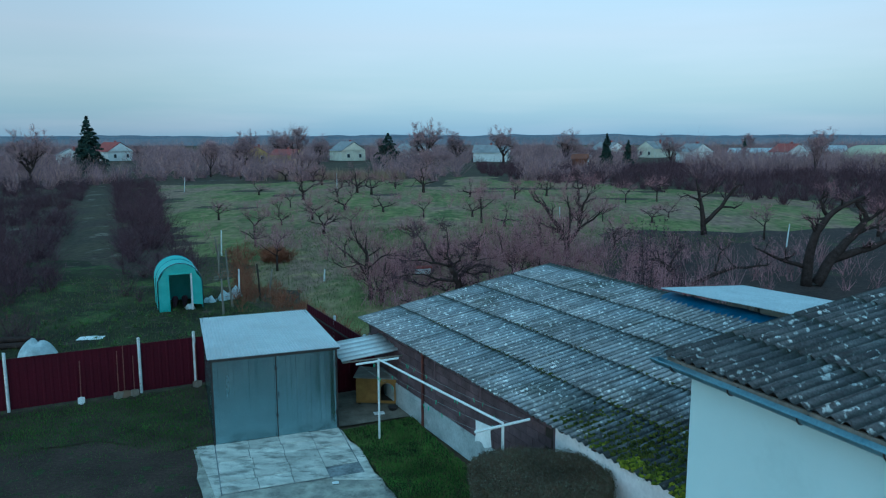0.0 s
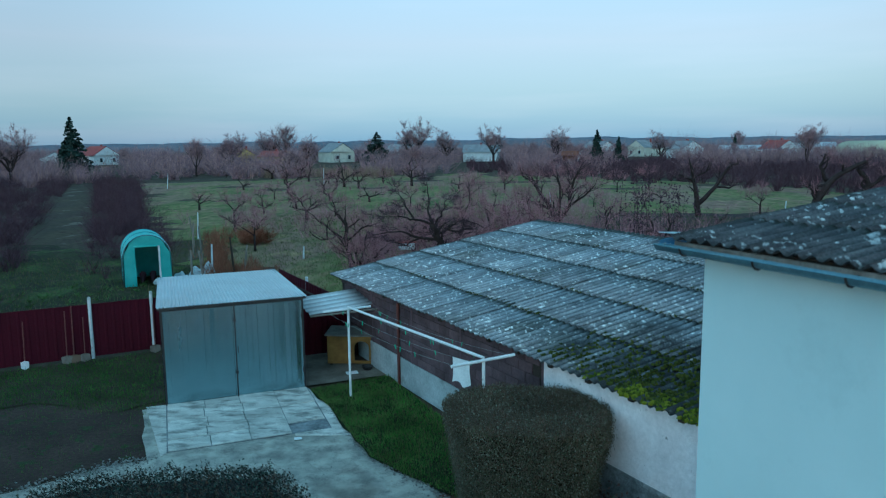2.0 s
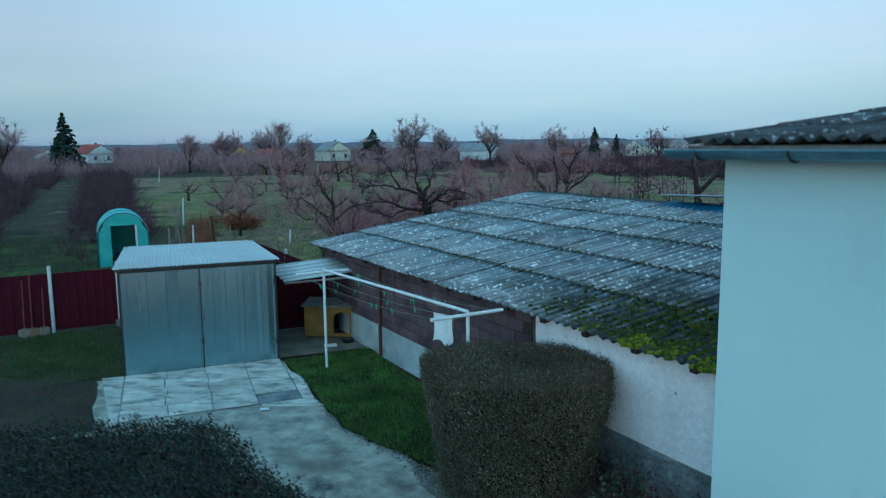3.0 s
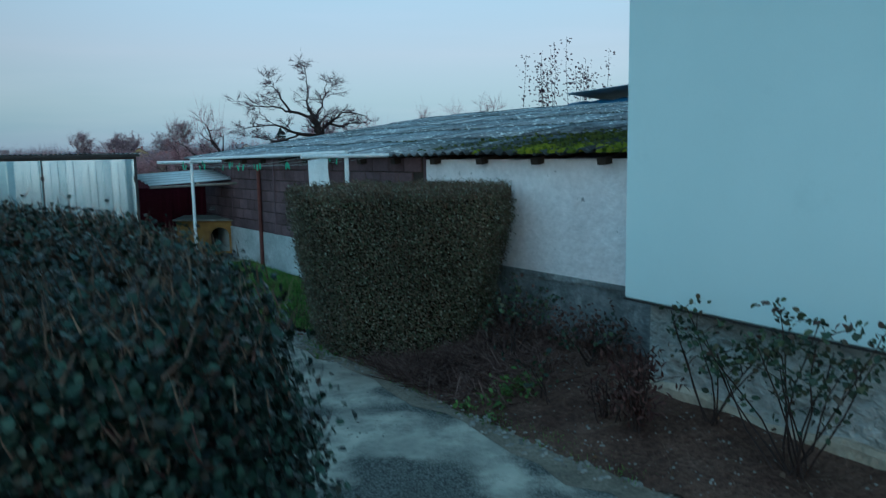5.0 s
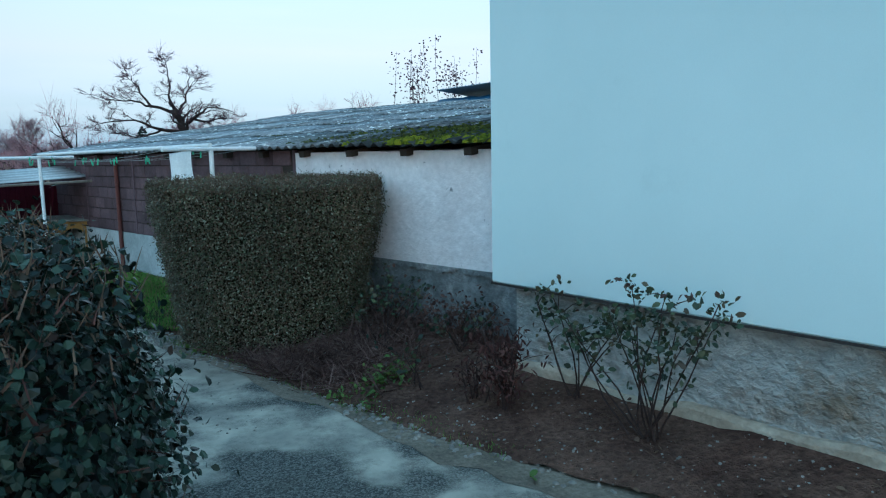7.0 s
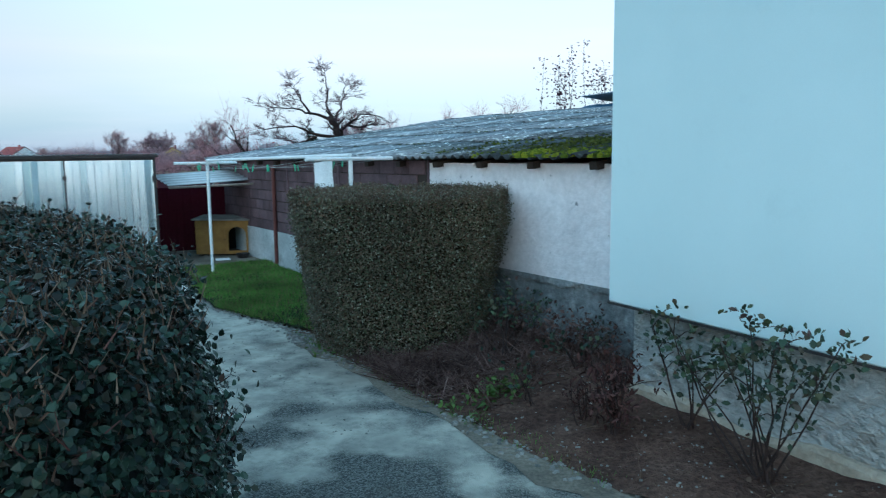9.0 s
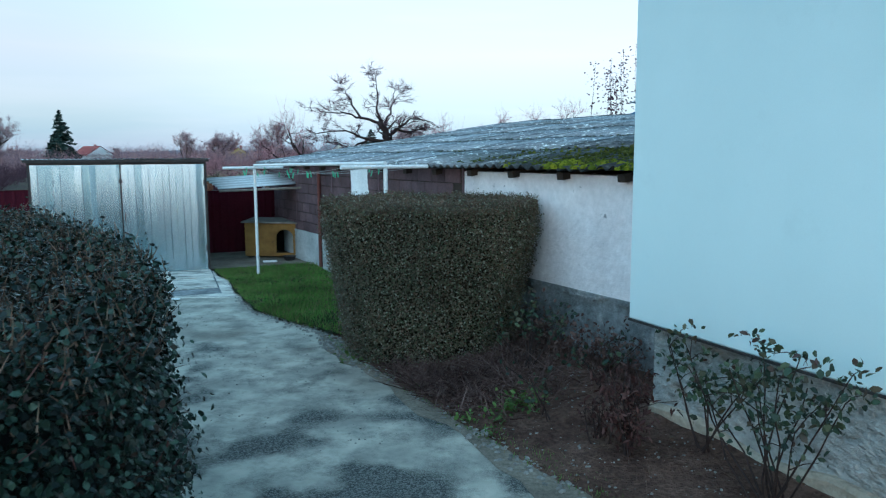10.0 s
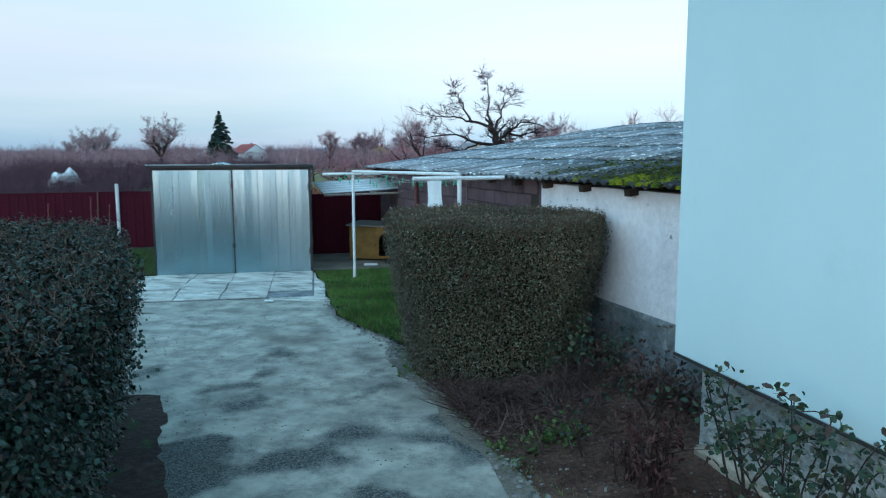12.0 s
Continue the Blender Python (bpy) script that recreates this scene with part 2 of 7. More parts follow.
M_GARDEN = surface("dark_garden_ground", (0.020, 0.018, 0.013), (0.046, 0.050, 0.022), 0.45, 0.95, 0.6, 5.0, grainy=0.5, spec=0.1, blotch=(0.080, 0.110, 0.034), blotch_scale=0.36, blotch_cut=0.52, spots=(0.075, 0.055, 0.045), spot_scale=1.3, spot_cut=0.60, bump_dist=0.05)
M_PLOUGH = surface("dug_brown_plot", (0.038, 0.027, 0.026), (0.066, 0.048, 0.044), 0.5, 0.95, 0.6, 4.0, grainy=0.4, spec=0.1, blotch=(0.070, 0.084, 0.034), blotch_scale=0.25, blotch_cut=0.58, bump_dist=0.06)
M_LAWN = surface("lawn_turf", (0.012, 0.016, 0.008), (0.024, 0.032, 0.012), 1.2, 0.95, 0.6, 30.0, spec=0.1, blotch=(0.06, 0.045, 0.03), blotch_scale=0.9, blotch_cut=0.60, bump_dist=0.03)
M_SOIL = surface("bed_soil", (0.060, 0.034, 0.027), (0.140, 0.088, 0.068), 2.2, 0.95, 1.0, 24.0, grainy=0.5, spec=0.08, bump_dist=0.05, spots=(0.30, 0.25, 0.21), spot_scale=46.0, spot_cut=0.67)
M_DIRT = surface("bare_dirt", (0.032, 0.022, 0.018), (0.070, 0.048, 0.040), 0.9, 0.95, 0.6, 14.0, grainy=0.4, spec=0.15, bump_dist=0.03, blotch=(0.12, 0.10, 0.09), blotch_scale=0.8, blotch_cut=0.64, spots=(0.035, 0.050, 0.020), spot_scale=3.0, spot_cut=0.58)
M_DRIVE = drive_surface("worn_concrete_drive")
M_EDGE = surface("trodden_tan_soil", (0.12, 0.105, 0.084), (0.24, 0.215, 0.175), 2.2, 0.95, 0.7, 40.0, grainy=0.4, spec=0.15, bump_dist=0.015, blotch=(0.07, 0.070, 0.042), blotch_scale=1.6, blotch_cut=0.60)
M_SLAB = surface("paving_slab_concrete", (0.40, 0.395, 0.355), (0.70, 0.685, 0.62), 2.2, 0.85, 0.5, 45.0, tint=0.14, grainy=0.22, spec=0.2, bump_dist=0.008, stretch=(0.75, 1.5, 1), blotch=(0.17, 0.175, 0.16), blotch_scale=2.6, blotch_cut=0.49)
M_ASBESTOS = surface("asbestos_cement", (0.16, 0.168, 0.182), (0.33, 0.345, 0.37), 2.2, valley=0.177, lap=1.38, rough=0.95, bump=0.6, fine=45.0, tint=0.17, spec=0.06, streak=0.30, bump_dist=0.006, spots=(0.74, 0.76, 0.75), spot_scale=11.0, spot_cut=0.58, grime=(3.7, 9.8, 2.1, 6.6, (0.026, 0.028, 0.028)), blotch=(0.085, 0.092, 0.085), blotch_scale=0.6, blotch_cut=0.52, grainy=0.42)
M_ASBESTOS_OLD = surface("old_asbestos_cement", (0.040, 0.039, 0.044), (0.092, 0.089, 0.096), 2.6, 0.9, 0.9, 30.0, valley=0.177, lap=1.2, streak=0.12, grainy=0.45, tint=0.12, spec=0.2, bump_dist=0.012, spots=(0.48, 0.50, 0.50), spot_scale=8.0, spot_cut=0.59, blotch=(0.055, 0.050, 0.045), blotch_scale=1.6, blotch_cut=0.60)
M_MOSS = foliage("moss", [(0.050, 0.068, 0.008), (0.110, 0.130, 0.012), (0.20, 0.21, 0.015)], 0.95, 0.1)
M_DARKMOSS = foliage("dark_moss", [(0.026, 0.034, 0.010), (0.050, 0.060, 0.012), (0.085, 0.090, 0.018)], 0.95, 0.1)
M_WHITEWALL = surface("white_render", (0.60, 0.735, 0.745), (0.67, 0.80, 0.81), 0.5, 0.85, 0.12, 150.0, spec=0.25, bump_dist=0.002, grainy=0.02, blotch=(0.55, 0.68, 0.69), blotch_scale=0.8, blotch_cut=0.60)
M_PLINTH = surface("rough_cast_plinth", (0.29, 0.305, 0.30), (0.47, 0.485, 0.475), 1.6, 0.95, 1.0, 10.0, spec=0.1, bump_dist=0.08, stretch=(1.0, 1.0, 1.4), grainy=0.3, blotch=(0.20, 0.155, 0.11), blotch_scale=1.1, blotch_cut=0.57)
M_FOOTING = surface("broken_footing", (0.25, 0.21, 0.16), (0.50, 0.46, 0.38), 3.0, 0.9, 0.8, 22.0, spec=0.2, bump_dist=0.03)
M_PLASTER = surface("stained_plaster", (0.74, 0.69, 0.70), (0.90, 0.86, 0.87), 1.3, 0.9, 0.6, 14.0, grainy=0.1, spec=0.2, bump_dist=0.03, blotch=(0.48, 0.47, 0.48), blotch_scale=0.9, blotch_cut=0.61, spots=(0.30, 0.29, 0.30), spot_scale=9.0, spot_cut=0.68)
M_PALEWALL = surface("pale_limewashed_plaster", (0.34, 0.36, 0.36), (0.58, 0.60, 0.60), 1.5, 0.92, 0.6, 20.0, spec=0.15, bump_dist=0.02, blotch=(0.22, 0.22, 0.20), blotch_scale=1.3, blotch_cut=0.57)
M_LOWPLASTER = surface("damp_plaster", (0.12, 0.13, 0.137), (0.29, 0.31, 0.32), 2.4, 0.92, 1.0, 14.0, spec=0.1, bump_dist=0.04, grainy=0.35, blotch=(0.46, 0.47, 0.47), blotch_scale=1.9, blotch_cut=0.60)
M_BLOCK = surface("purple_brown_wall_blocks", (0.085, 0.056, 0.062), (0.15, 0.098, 0.105), 2.4, 0.9, 0.5, 26.0, tint=0.2, spec=0.12, bump_dist=0.01)
M_BROWNSHEET = surface("brown_painted_sheet", (0.085, 0.052, 0.060), (0.14, 0.085, 0.095), 1.4, 0.7, 0.3, 18.0, tint=0.12, spec=0.3, stretch=(1, 1, 2.5), bump_dist=0.01)
M_GALV = surface("galvanised_sheet", (0.29, 0.425, 0.485), (0.35, 0.485, 0.545), 1.6, 0.26, 0.0, 3.0, metal=1.0, stretch=(1.2, 1.2, 0.25), bump_dist=0.004, rough_var=0.015, spec=0.5, grainy=0.05, tint=0.05)
M_GALVROOF = surface("zinc_roof_sheet", (0.50, 0.53, 0.55), (0.66, 0.69, 0.71), 0.8, 0.55, 0.1, 20.0, metal=0.55, bump_dist=0.003, spec=0.5)
# Dark troughs: shade between the ridges is put into this colour.
M_CANOPY = surface("trough_shaded_plastic", (0.56, 0.59, 0.60), (0.72, 0.75, 0.76), 2.0, 0.6, 0.2, 25.0, valley=0.2448, dirt_shade=0.45, spec=0.3, bump_dist=0.004)
M_STEEL = surface("dark_angle_steel", (0.035, 0.032, 0.032), (0.07, 0.062, 0.06), 5.0, 0.6, 0.2, 40.0, metal=0.4)
M_RED = surface("dark_red_sheet", (0.042, 0.004, 0.011), (0.062, 0.006, 0.016), 0.8, 0.7, 0.1, 25.0, spec=0.12, bump_dist=0.003)
M_REDPAINT = surface("red_oxide_paint", (0.11, 0.035, 0.03), (0.17, 0.06, 0.05), 3.0, 0.6, 0.2, 30.0)
M_WHITEPAINT = surface("white_gloss_paint", (0.70, 0.72, 0.72), (0.82, 0.83, 0.83), 3.0, 0.45, 0.15, 50.0, spec=0.45, spots=(0.35, 0.30, 0.26), spot_scale=24.0, spot_cut=0.74)
M_POST = surface("whitewashed_post", (0.50, 0.51, 0.52), (0.74, 0.75, 0.76), 5.0, 0.8, 0.3, 30.0, spots=(0.20, 0.15, 0.15), spot_scale=9.0, spot_cut=0.68)
M_ZINC = surface("weathered_zinc_gutter", (0.15, 0.25, 0.31), (0.25, 0.37, 0.43), 3.0, 0.42, 0.15, 30.0, metal=0.6, spec=0.5)
M_WOOD = surface("yellow_chipboard", (0.20, 0.105, 0.030), (0.34, 0.19, 0.055), 3.0, 0.8, 0.4, 60.0, spec=0.2, spots=(0.12, 0.07, 0.03), spot_scale=7.0, spot_cut=0.64)
M_GREYWOOD = surface("weathered_timber", (0.14, 0.12, 0.10), (0.27, 0.24, 0.21), 4.0, 0.9, 0.5, 40.0, stretch=(1, 1, 0.3))
M_DARKWOOD = surface("dark_rafter_wood", (0.03, 0.022, 0.018), (0.06, 0.045, 0.036), 5.0, 0.9, 0.4, 40.0)
# Near-black colour that stands for shade inside the kennel and the privet.
M_INNER_SHADE = surface("inner_shade", (0.008, 0.007, 0.007), (0.016, 0.014, 0.014), 5.0, 0.95, 0.0)
M_BARK = surface("fruit_tree_bark", (0.026, 0.018, 0.017), (0.060, 0.043, 0.040), 6.0, 0.95, 0.6, 50.0, spec=0.1)
M_TWIG = foliage("bare_twigs", [(0.185, 0.084, 0.100), (0.340, 0.162, 0.182), (0.490, 0.265, 0.275)], 0.8, 0.15)
M_SCRUB = foliage("scrub_twigs", [(0.048, 0.026, 0.036), (0.090, 0.050, 0.063), (0.140, 0.082, 0.095)], 0.9, 0.1)
# Twig colours made paler and more purple to carry the haze of distance.
M_FARWOOD = foliage("hazed_far_wood", [(0.16, 0.108, 0.140), (0.27, 0.175, 0.205), (0.37, 0.235, 0.245), (0.45, 0.285, 0.235)], 0.95, 0.05)
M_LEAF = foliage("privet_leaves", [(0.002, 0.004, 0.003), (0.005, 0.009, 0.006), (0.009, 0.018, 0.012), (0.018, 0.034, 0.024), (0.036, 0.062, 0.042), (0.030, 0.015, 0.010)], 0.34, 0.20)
M_LEAF2 = foliage("clipped_hedge_leaves", [(0.035, 0.030, 0.020), (0.064, 0.060, 0.033), (0.076, 0.090, 0.046), (0.122, 0.070, 0.046), (0.100, 0.118, 0.064), (0.160, 0.098, 0.064), (0.27, 0.28, 0.21)], 0.45, 0.2)
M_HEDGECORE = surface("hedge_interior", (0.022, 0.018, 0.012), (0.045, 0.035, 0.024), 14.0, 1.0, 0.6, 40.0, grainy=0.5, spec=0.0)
M_ROSELEAF = foliage("rose_leaves", [(0.010, 0.020, 0.014), (0.020, 0.040, 0.024), (0.036, 0.062, 0.032), (0.065, 0.085, 0.042), (0.060, 0.030, 0.026)], 0.5, 0.3)
M_WEED = foliage("fresh_weeds", [(0.045, 0.085, 0.018), (0.080, 0.140, 0.030), (0.12, 0.17, 0.045)], 0.6, 0.3)
M_BLADE = foliage("grass_blades", [(0.040, 0.100, 0.015), (0.062, 0.160, 0.020), (0.105, 0.235, 0.034), (0.145, 0.270, 0.050), (0.19, 0.155, 0.075), (0.15, 0.105, 0.06)], 0.7, 0.15)
M_ROUGHGRASS = foliage("rough_grass", [(0.030, 0.050, 0.014), (0.065, 0.105, 0.024), (0.105, 0.150, 0.038), (0.150, 0.120, 0.065), (0.19, 0.145, 0.085)], 0.8, 0.15)
M_YARDGRASS = foliage("dark_yard_grass", [(0.026, 0.055, 0.012), (0.055, 0.120, 0.020), (0.085, 0.165, 0.032), (0.100, 0.085, 0.045)], 0.85, 0.1)
M_DEAD = foliage("withered_growth", [(0.045, 0.026, 0.024), (0.092, 0.056, 0.050), (0.165, 0.110, 0.095)], 0.9, 0.1)
M_WITHER = foliage("withered_dark_leaves", [(0.030, 0.014, 0.014), (0.056, 0.028, 0.026), (0.095, 0.052, 0.046)], 0.9, 0.1)
M_DRY = foliage("dry_stems", [(0.07, 0.045, 0.034), (0.115, 0.075, 0.055), (0.17, 0.12, 0.085)], 0.9, 0.1)
M_RUSSET = foliage("russet_brush", [(0.15, 0.058, 0.036), (0.23, 0.096, 0.058), (0.29, 0.14, 0.085)], 0.9, 0.1)
M_REED = foliage("dry_reed", [(0.20, 0.145, 0.105), (0.29, 0.21, 0.15), (0.36, 0.27, 0.19)], 0.95, 0.05)
M_NET = surface("teal_shade_net", (0.10, 0.36, 0.33), (0.16, 0.48, 0.45), 2.0, 0.8, 0.4, 60.0)
M_CLOTH = surface("white_cloth", (0.66, 0.68, 0.68), (0.82, 0.83, 0.83), 3.0, 0.9, 0.2, 60.0)
M_TARP = surface("blue_tarpaulin", (0.020, 0.075, 0.16), (0.035, 0.12, 0.23), 2.0, 0.5, 0.5, 9.0, bump_dist=0.04)
M_PLASTIC = surface("pale_plastic_sheet", (0.30, 0.35, 0.37), (0.56, 0.61, 0.63), 3.0, 0.4, 0.5, 9.0, bump_dist=0.05)
# Needle greens lightened: aerial haze painted in.
M_FIR = foliage("hazed_fir_needles", [(0.016, 0.030, 0.026), (0.030, 0.050, 0.042), (0.046, 0.068, 0.055)], 0.8, 0.1)
M_CREAM = surface("cream_house_wall", (0.56, 0.53, 0.44), (0.72, 0.69, 0.58), 0.6, 0.9, 0.1, 6.0)
M_HOUSEROOF = surface("grey_tile_roof", (0.20, 0.20, 0.21), (0.32, 0.32, 0.33), 0.8, 0.85, 0.2, 5.0)
M_REDROOF = surface("red_tile_roof", (0.22, 0.055, 0.05), (0.34, 0.09, 0.08), 0.8, 0.85, 0.2, 5.0)
M_GLASS = surface("dark_window_glass", (0.02, 0.025, 0.03), (0.04, 0.05, 0.055), 1.0, 0.15, 0.0, spec=0.5)
# Blue-grey because distance haze is put into the woods' colour.
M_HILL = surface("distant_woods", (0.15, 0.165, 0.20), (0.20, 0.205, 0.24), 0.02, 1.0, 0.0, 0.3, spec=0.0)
M_STONE = surface("edge_stones", (0.13, 0.13, 0.122), (0.28, 0.275, 0.255), 6.0, 0.9, 0.4, 40.0, island=0.25)
M_PEG = foliage("plastic_pegs", [(0.05, 0.34, 0.18), (0.10, 0.46, 0.26), (0.55, 0.60, 0.56)], 0.5, 0.4)
M_WIRE = surface("washing_line_wire", (0.25, 0.27, 0.27), (0.35, 0.37, 0.37), 8.0, 0.6, 0.0)


# ---- building helpers ----
def link_mesh(name, me, material, parent=None, label=""):
    me.materials.append(material)
    ob = new(name, me)
    if parent is not None:
        ob.parent = parent
    if label:
        ob["label"] = label
    return ob


def part(name, bm, material, parent=None, label="", smooth=False):
    """Link a bmesh as one mesh under a thing, in that thing's own space."""
    me = bpy.data.meshes.new(name)
    bmesh.ops.recalc_face_normals(bm, faces=bm.faces)
    bm.to_mesh(me)
    bm.free()
    if smooth:
        me.polygons.foreach_set("use_smooth", [True] * len(me.polygons))
    return link_mesh(name, me, material, parent, label)


def thing(name, label, category, m=None, group="", kind=""):
    """An Empty at a thing's base, to carry its parts."""
    ob = new(name)
    ob.empty_display_size = 0.2
    if m is not None:
        ob.matrix_world = m
    return tagged(ob, label, category, group, kind)


def frame_at(x, y, z, ax, ay):
    """A pose whose x axis runs along (ax, ay) on the ground."""
    return pose(x, y, z, 0, 0, math.degrees(math.atan2(ay, ax)))


def box(bm, x0, x1, y0, y1, z0, z1, bevel=0.0):
    vs = [bm.verts.new((x, y, z)) for z in (z0, z1) for x, y in ((x0, y0), (x1, y0), (x1, y1), (x0, y1))]
    fs = [bm.faces.new([vs[i] for i in q]) for q in ((3, 2, 1, 0), (4, 5, 6, 7), (0, 1, 5, 4), (1, 2, 6, 5), (2, 3, 7, 6), (3, 0, 4, 7))]
    if bevel:
        bmesh.ops.bevel(bm, geom=list({e for f in fs for e in f.edges}), offset=bevel, segments=1, affect="EDGES")
    return bm


def a_box(*dims, bevel=0.0):
    return box(bmesh.new(), *dims, bevel=bevel)


def tube(bm, points, radii, sides=8):
    """A round bar along points, capped."""
    rings = []
    pts = [Vector(p) for p in points]
    for i, p in enumerate(pts):
        d = (pts[min(i + 1, len(pts) - 1)] - pts[max(i - 1, 0)]).normalized()
        a = d.orthogonal().normalized() if abs(d.z) < 0.99 else Vector((1, 0, 0))
        if i and rings:
            a = (last - d * last.dot(d)).normalized()
        last, b = a, d.cross(a)
        r = radii[i] if isinstance(radii, (list, tuple)) else radii
        rings.append([bm.verts.new(p + (a * math.cos(k * math.tau / sides) + b * math.sin(k * math.tau / sides)) * r) for k in range(sides)])
    for r0, r1 in zip(rings, rings[1:]):
        for k in range(sides):
            bm.faces.new((r0[k], r0[(k + 1) % sides], r1[(k + 1) % sides], r1[k]))
    bm.faces.new(rings[0][::-1])
    bm.faces.new(rings[-1])
    return bm


def a_tube(points, radii, sides=8):
    return tube(bmesh.new(), points, radii, sides)


def extruded(outline, z0, z1):
    """A prism over a ground outline."""
    bm = bmesh.new()
    lo, hi = [bm.verts.new((x, y, z0)) for x, y in outline], [bm.verts.new((x, y, z1)) for x, y in outline]
    bm.faces.new(lo[::-1])
    bm.faces.new(hi)
    for i in range(len(lo)):
        j = (i + 1) % len(lo)
        bm.faces.new((lo[i], lo[j], hi[j], hi[i]))
    return bm


def wavy(width, length, pitch, amp, thick=0.006, per=6, sag=0.0, trapezoid=False):
    """A corrugated sheet: waves across x, length along y, at z 0."""
    bm = bmesh.new()
    n = max(2, round(width / pitch * per))
    xs = [width * i / n for i in range(n + 1)]
    ys = [0.0, length * 0.5, length] if sag else [0.0, length]

    def height(x):
        c = math.cos(x / pitch * math.tau)
        return amp * (max(-1, min(1, c * 2.2)) if trapezoid else c)

    top = [[bm.verts.new((x, y, height(x) - (sag if 0 < y < length else 0))) for x in xs] for y in ys]
    low = [[bm.verts.new((x, y, height(x) - thick - (sag if 0 < y < length else 0))) for x in xs] for y in ys]
    for g, flip in ((top, False), (low, True)):
        for j in range(len(ys) - 1):
            for i in range(n):
                q = (g[j][i], g[j][i + 1], g[j + 1][i + 1], g[j + 1][i])
                bm.faces.new(q[::-1] if flip else q)
    for j in (0, len(ys) - 1):
        for i in range(n):
            bm.faces.new((top[j][i], low[j][i], low[j][i + 1], top[j][i + 1]))
    for j in range(len(ys) - 1):
        for i in (0, n):
            bm.faces.new((top[j][i], top[j + 1][i], low[j + 1][i], low[j][i]))
    return bm


def soup(name, verts, faces, material, parent=None, label=""):
    me = bpy.data.meshes.new(name)
    me.from_pydata(verts, [], faces)
    me.update()
    return link_mesh(name, me, material, parent, label)


def inside(x, y, poly):
    hit = False
    for (x0, y0), (x1, y1) in zip(poly, poly[1:] + poly[:1]):
        if (y0 > y) != (y1 > y) and x < (x1 - x0) * (y - y0) / (y1 - y0) + x0:
            hit = not hit
    return hit


def sheet(name, outline, z, material, kind_label, category, step=0.35, rise=None, ragged=0.06, seed=3):
    """A piece of ground: an uneven outline filled with a grid that follows rise(x, y)."""
    rng = random.Random(seed)
    dense = []
    for (x0, y0), (x1, y1) in zip(outline, outline[1:] + outline[:1]):
        k = max(1, int(math.hypot(x1 - x0, y1 - y0) / step))
        for i in range(k):
            f = i / k
            dense.append((x0 + (x1 - x0) * f + rng.uniform(-ragged, ragged), y0 + (y1 - y0) * f + rng.uniform(-ragged, ragged)))
    bm = bmesh.new()
    f = bm.faces.new([bm.verts.new((x, y, 0)) for x, y in dense])
    bmesh.ops.triangulate(bm, faces=[f])
    xs, ys = [p[0] for p in dense], [p[1] for p in dense]
    if rise:
        for axis, lo, hi in ((0, min(xs), max(xs)), (1, min(ys), max(ys))):
            c = lo + step
            while c < hi:
                no = (1, 0, 0) if axis == 0 else (0, 1, 0)
                co = (c, 0, 0) if axis == 0 else (0, c, 0)
                bmesh.ops.bisect_plane(bm, geom=bm.verts[:] + bm.edges[:] + bm.faces[:], plane_co=co, plane_no=no)
                c += step
    for v in bm.verts:
        v.co.z = z + (rise(v.co.x, v.co.y) if rise else 0)
    for fc in bm.faces:
        if fc.normal.z < 0:
            fc.normal_flip()
    me = bpy.data.meshes.new(name)
    bm.to_mesh(me)
    bm.free()
    me.polygons.foreach_set("use_smooth", [True] * len(me.polygons))
    ob = link_mesh(name, me, material)
    return tagged(ob, kind_label, category, kind="structure")


# ---- ground ----
def wave(x, y, s, k=0.0):
    return noise.noise(Vector((x * s, y * s, k)))


def ground_rise(x, y):
    """Gentle swells far off, level in the yard."""
    d = math.hypot(x, y - 12)
    far = min(1.0, max(0.0, (d - 30) / 120))
    return far * (0.5 * wave(x, y, 0.02) + 0.15 * wave(x, y, 0.09, 4))


def make_ground():
    edges_x = sorted({*(round(-3000 + 400 * i) for i in range(16)), *range(-400, 401, 40), *range(-120, 121, 6)})
    edges_y = sorted({*(round(-1200 + 400 * i) for i in range(14)), *range(-200, 401, 40), *range(-30, 181, 6)})
    verts = [(x, y, ground_rise(x, y) - 0.02) for y in edges_y for x in edges_x]
    n = len(edges_x)
    faces = [(j * n + i, j * n + i + 1, (j + 1) * n + i + 1, (j + 1) * n + i) for j in range(len(edges_y) - 1) for i in range(n - 1)]
    ob = soup("ground", verts, faces, M_GROUND)
    tagged(ob, "flat dark winter meadow and garden ground", "ground", kind="structure")


make_ground()
HC, HW, HQ = Vector((3.41, 9.18)), Vector((0.43, -0.903)), Vector((0.903, 0.43))   # house corner, along its wall, into it
SA, SE, SS = Vector((1.73, 13.38)), Vector((0.5, -0.866)), Vector((0.866, 0.5))    # shed eave, along it, into the shed
GA, GU, GV = Vector((-5.43, 16.28)), Vector((0.931, 0.365)), Vector((-0.365, 0.931))  # garage corner, along its front, towards its back


def bed_rise(x, y):
    """The bed heaps up towards the house and the shed."""
    p = Vector((x, y))
    to_house = (p - HC).dot(HQ) + 1.0
    return max(0.0, min(0.17, 0.17 * to_house / 1.1)) + 0.025 * wave(x, y, 2.3, 1) + 0.015 * wave(x, y, 6.0, 2)


field = sheet("orchard_meadow", [(-13.8, 41), (-9.2, 33.5), (-5.6, 27), (-2.8, 24.4), (1.5, 25), (7, 33), (12, 45), (24, 52), (38, 66), (42, 84), (28, 110), (5, 134), (-22, 122), (-46, 110), (-30, 70)], -0.012, M_GREEN,
              "grassy orchard meadow, green with brown patches", "meadow", 2.0, ground_rise, 2.2, 5)
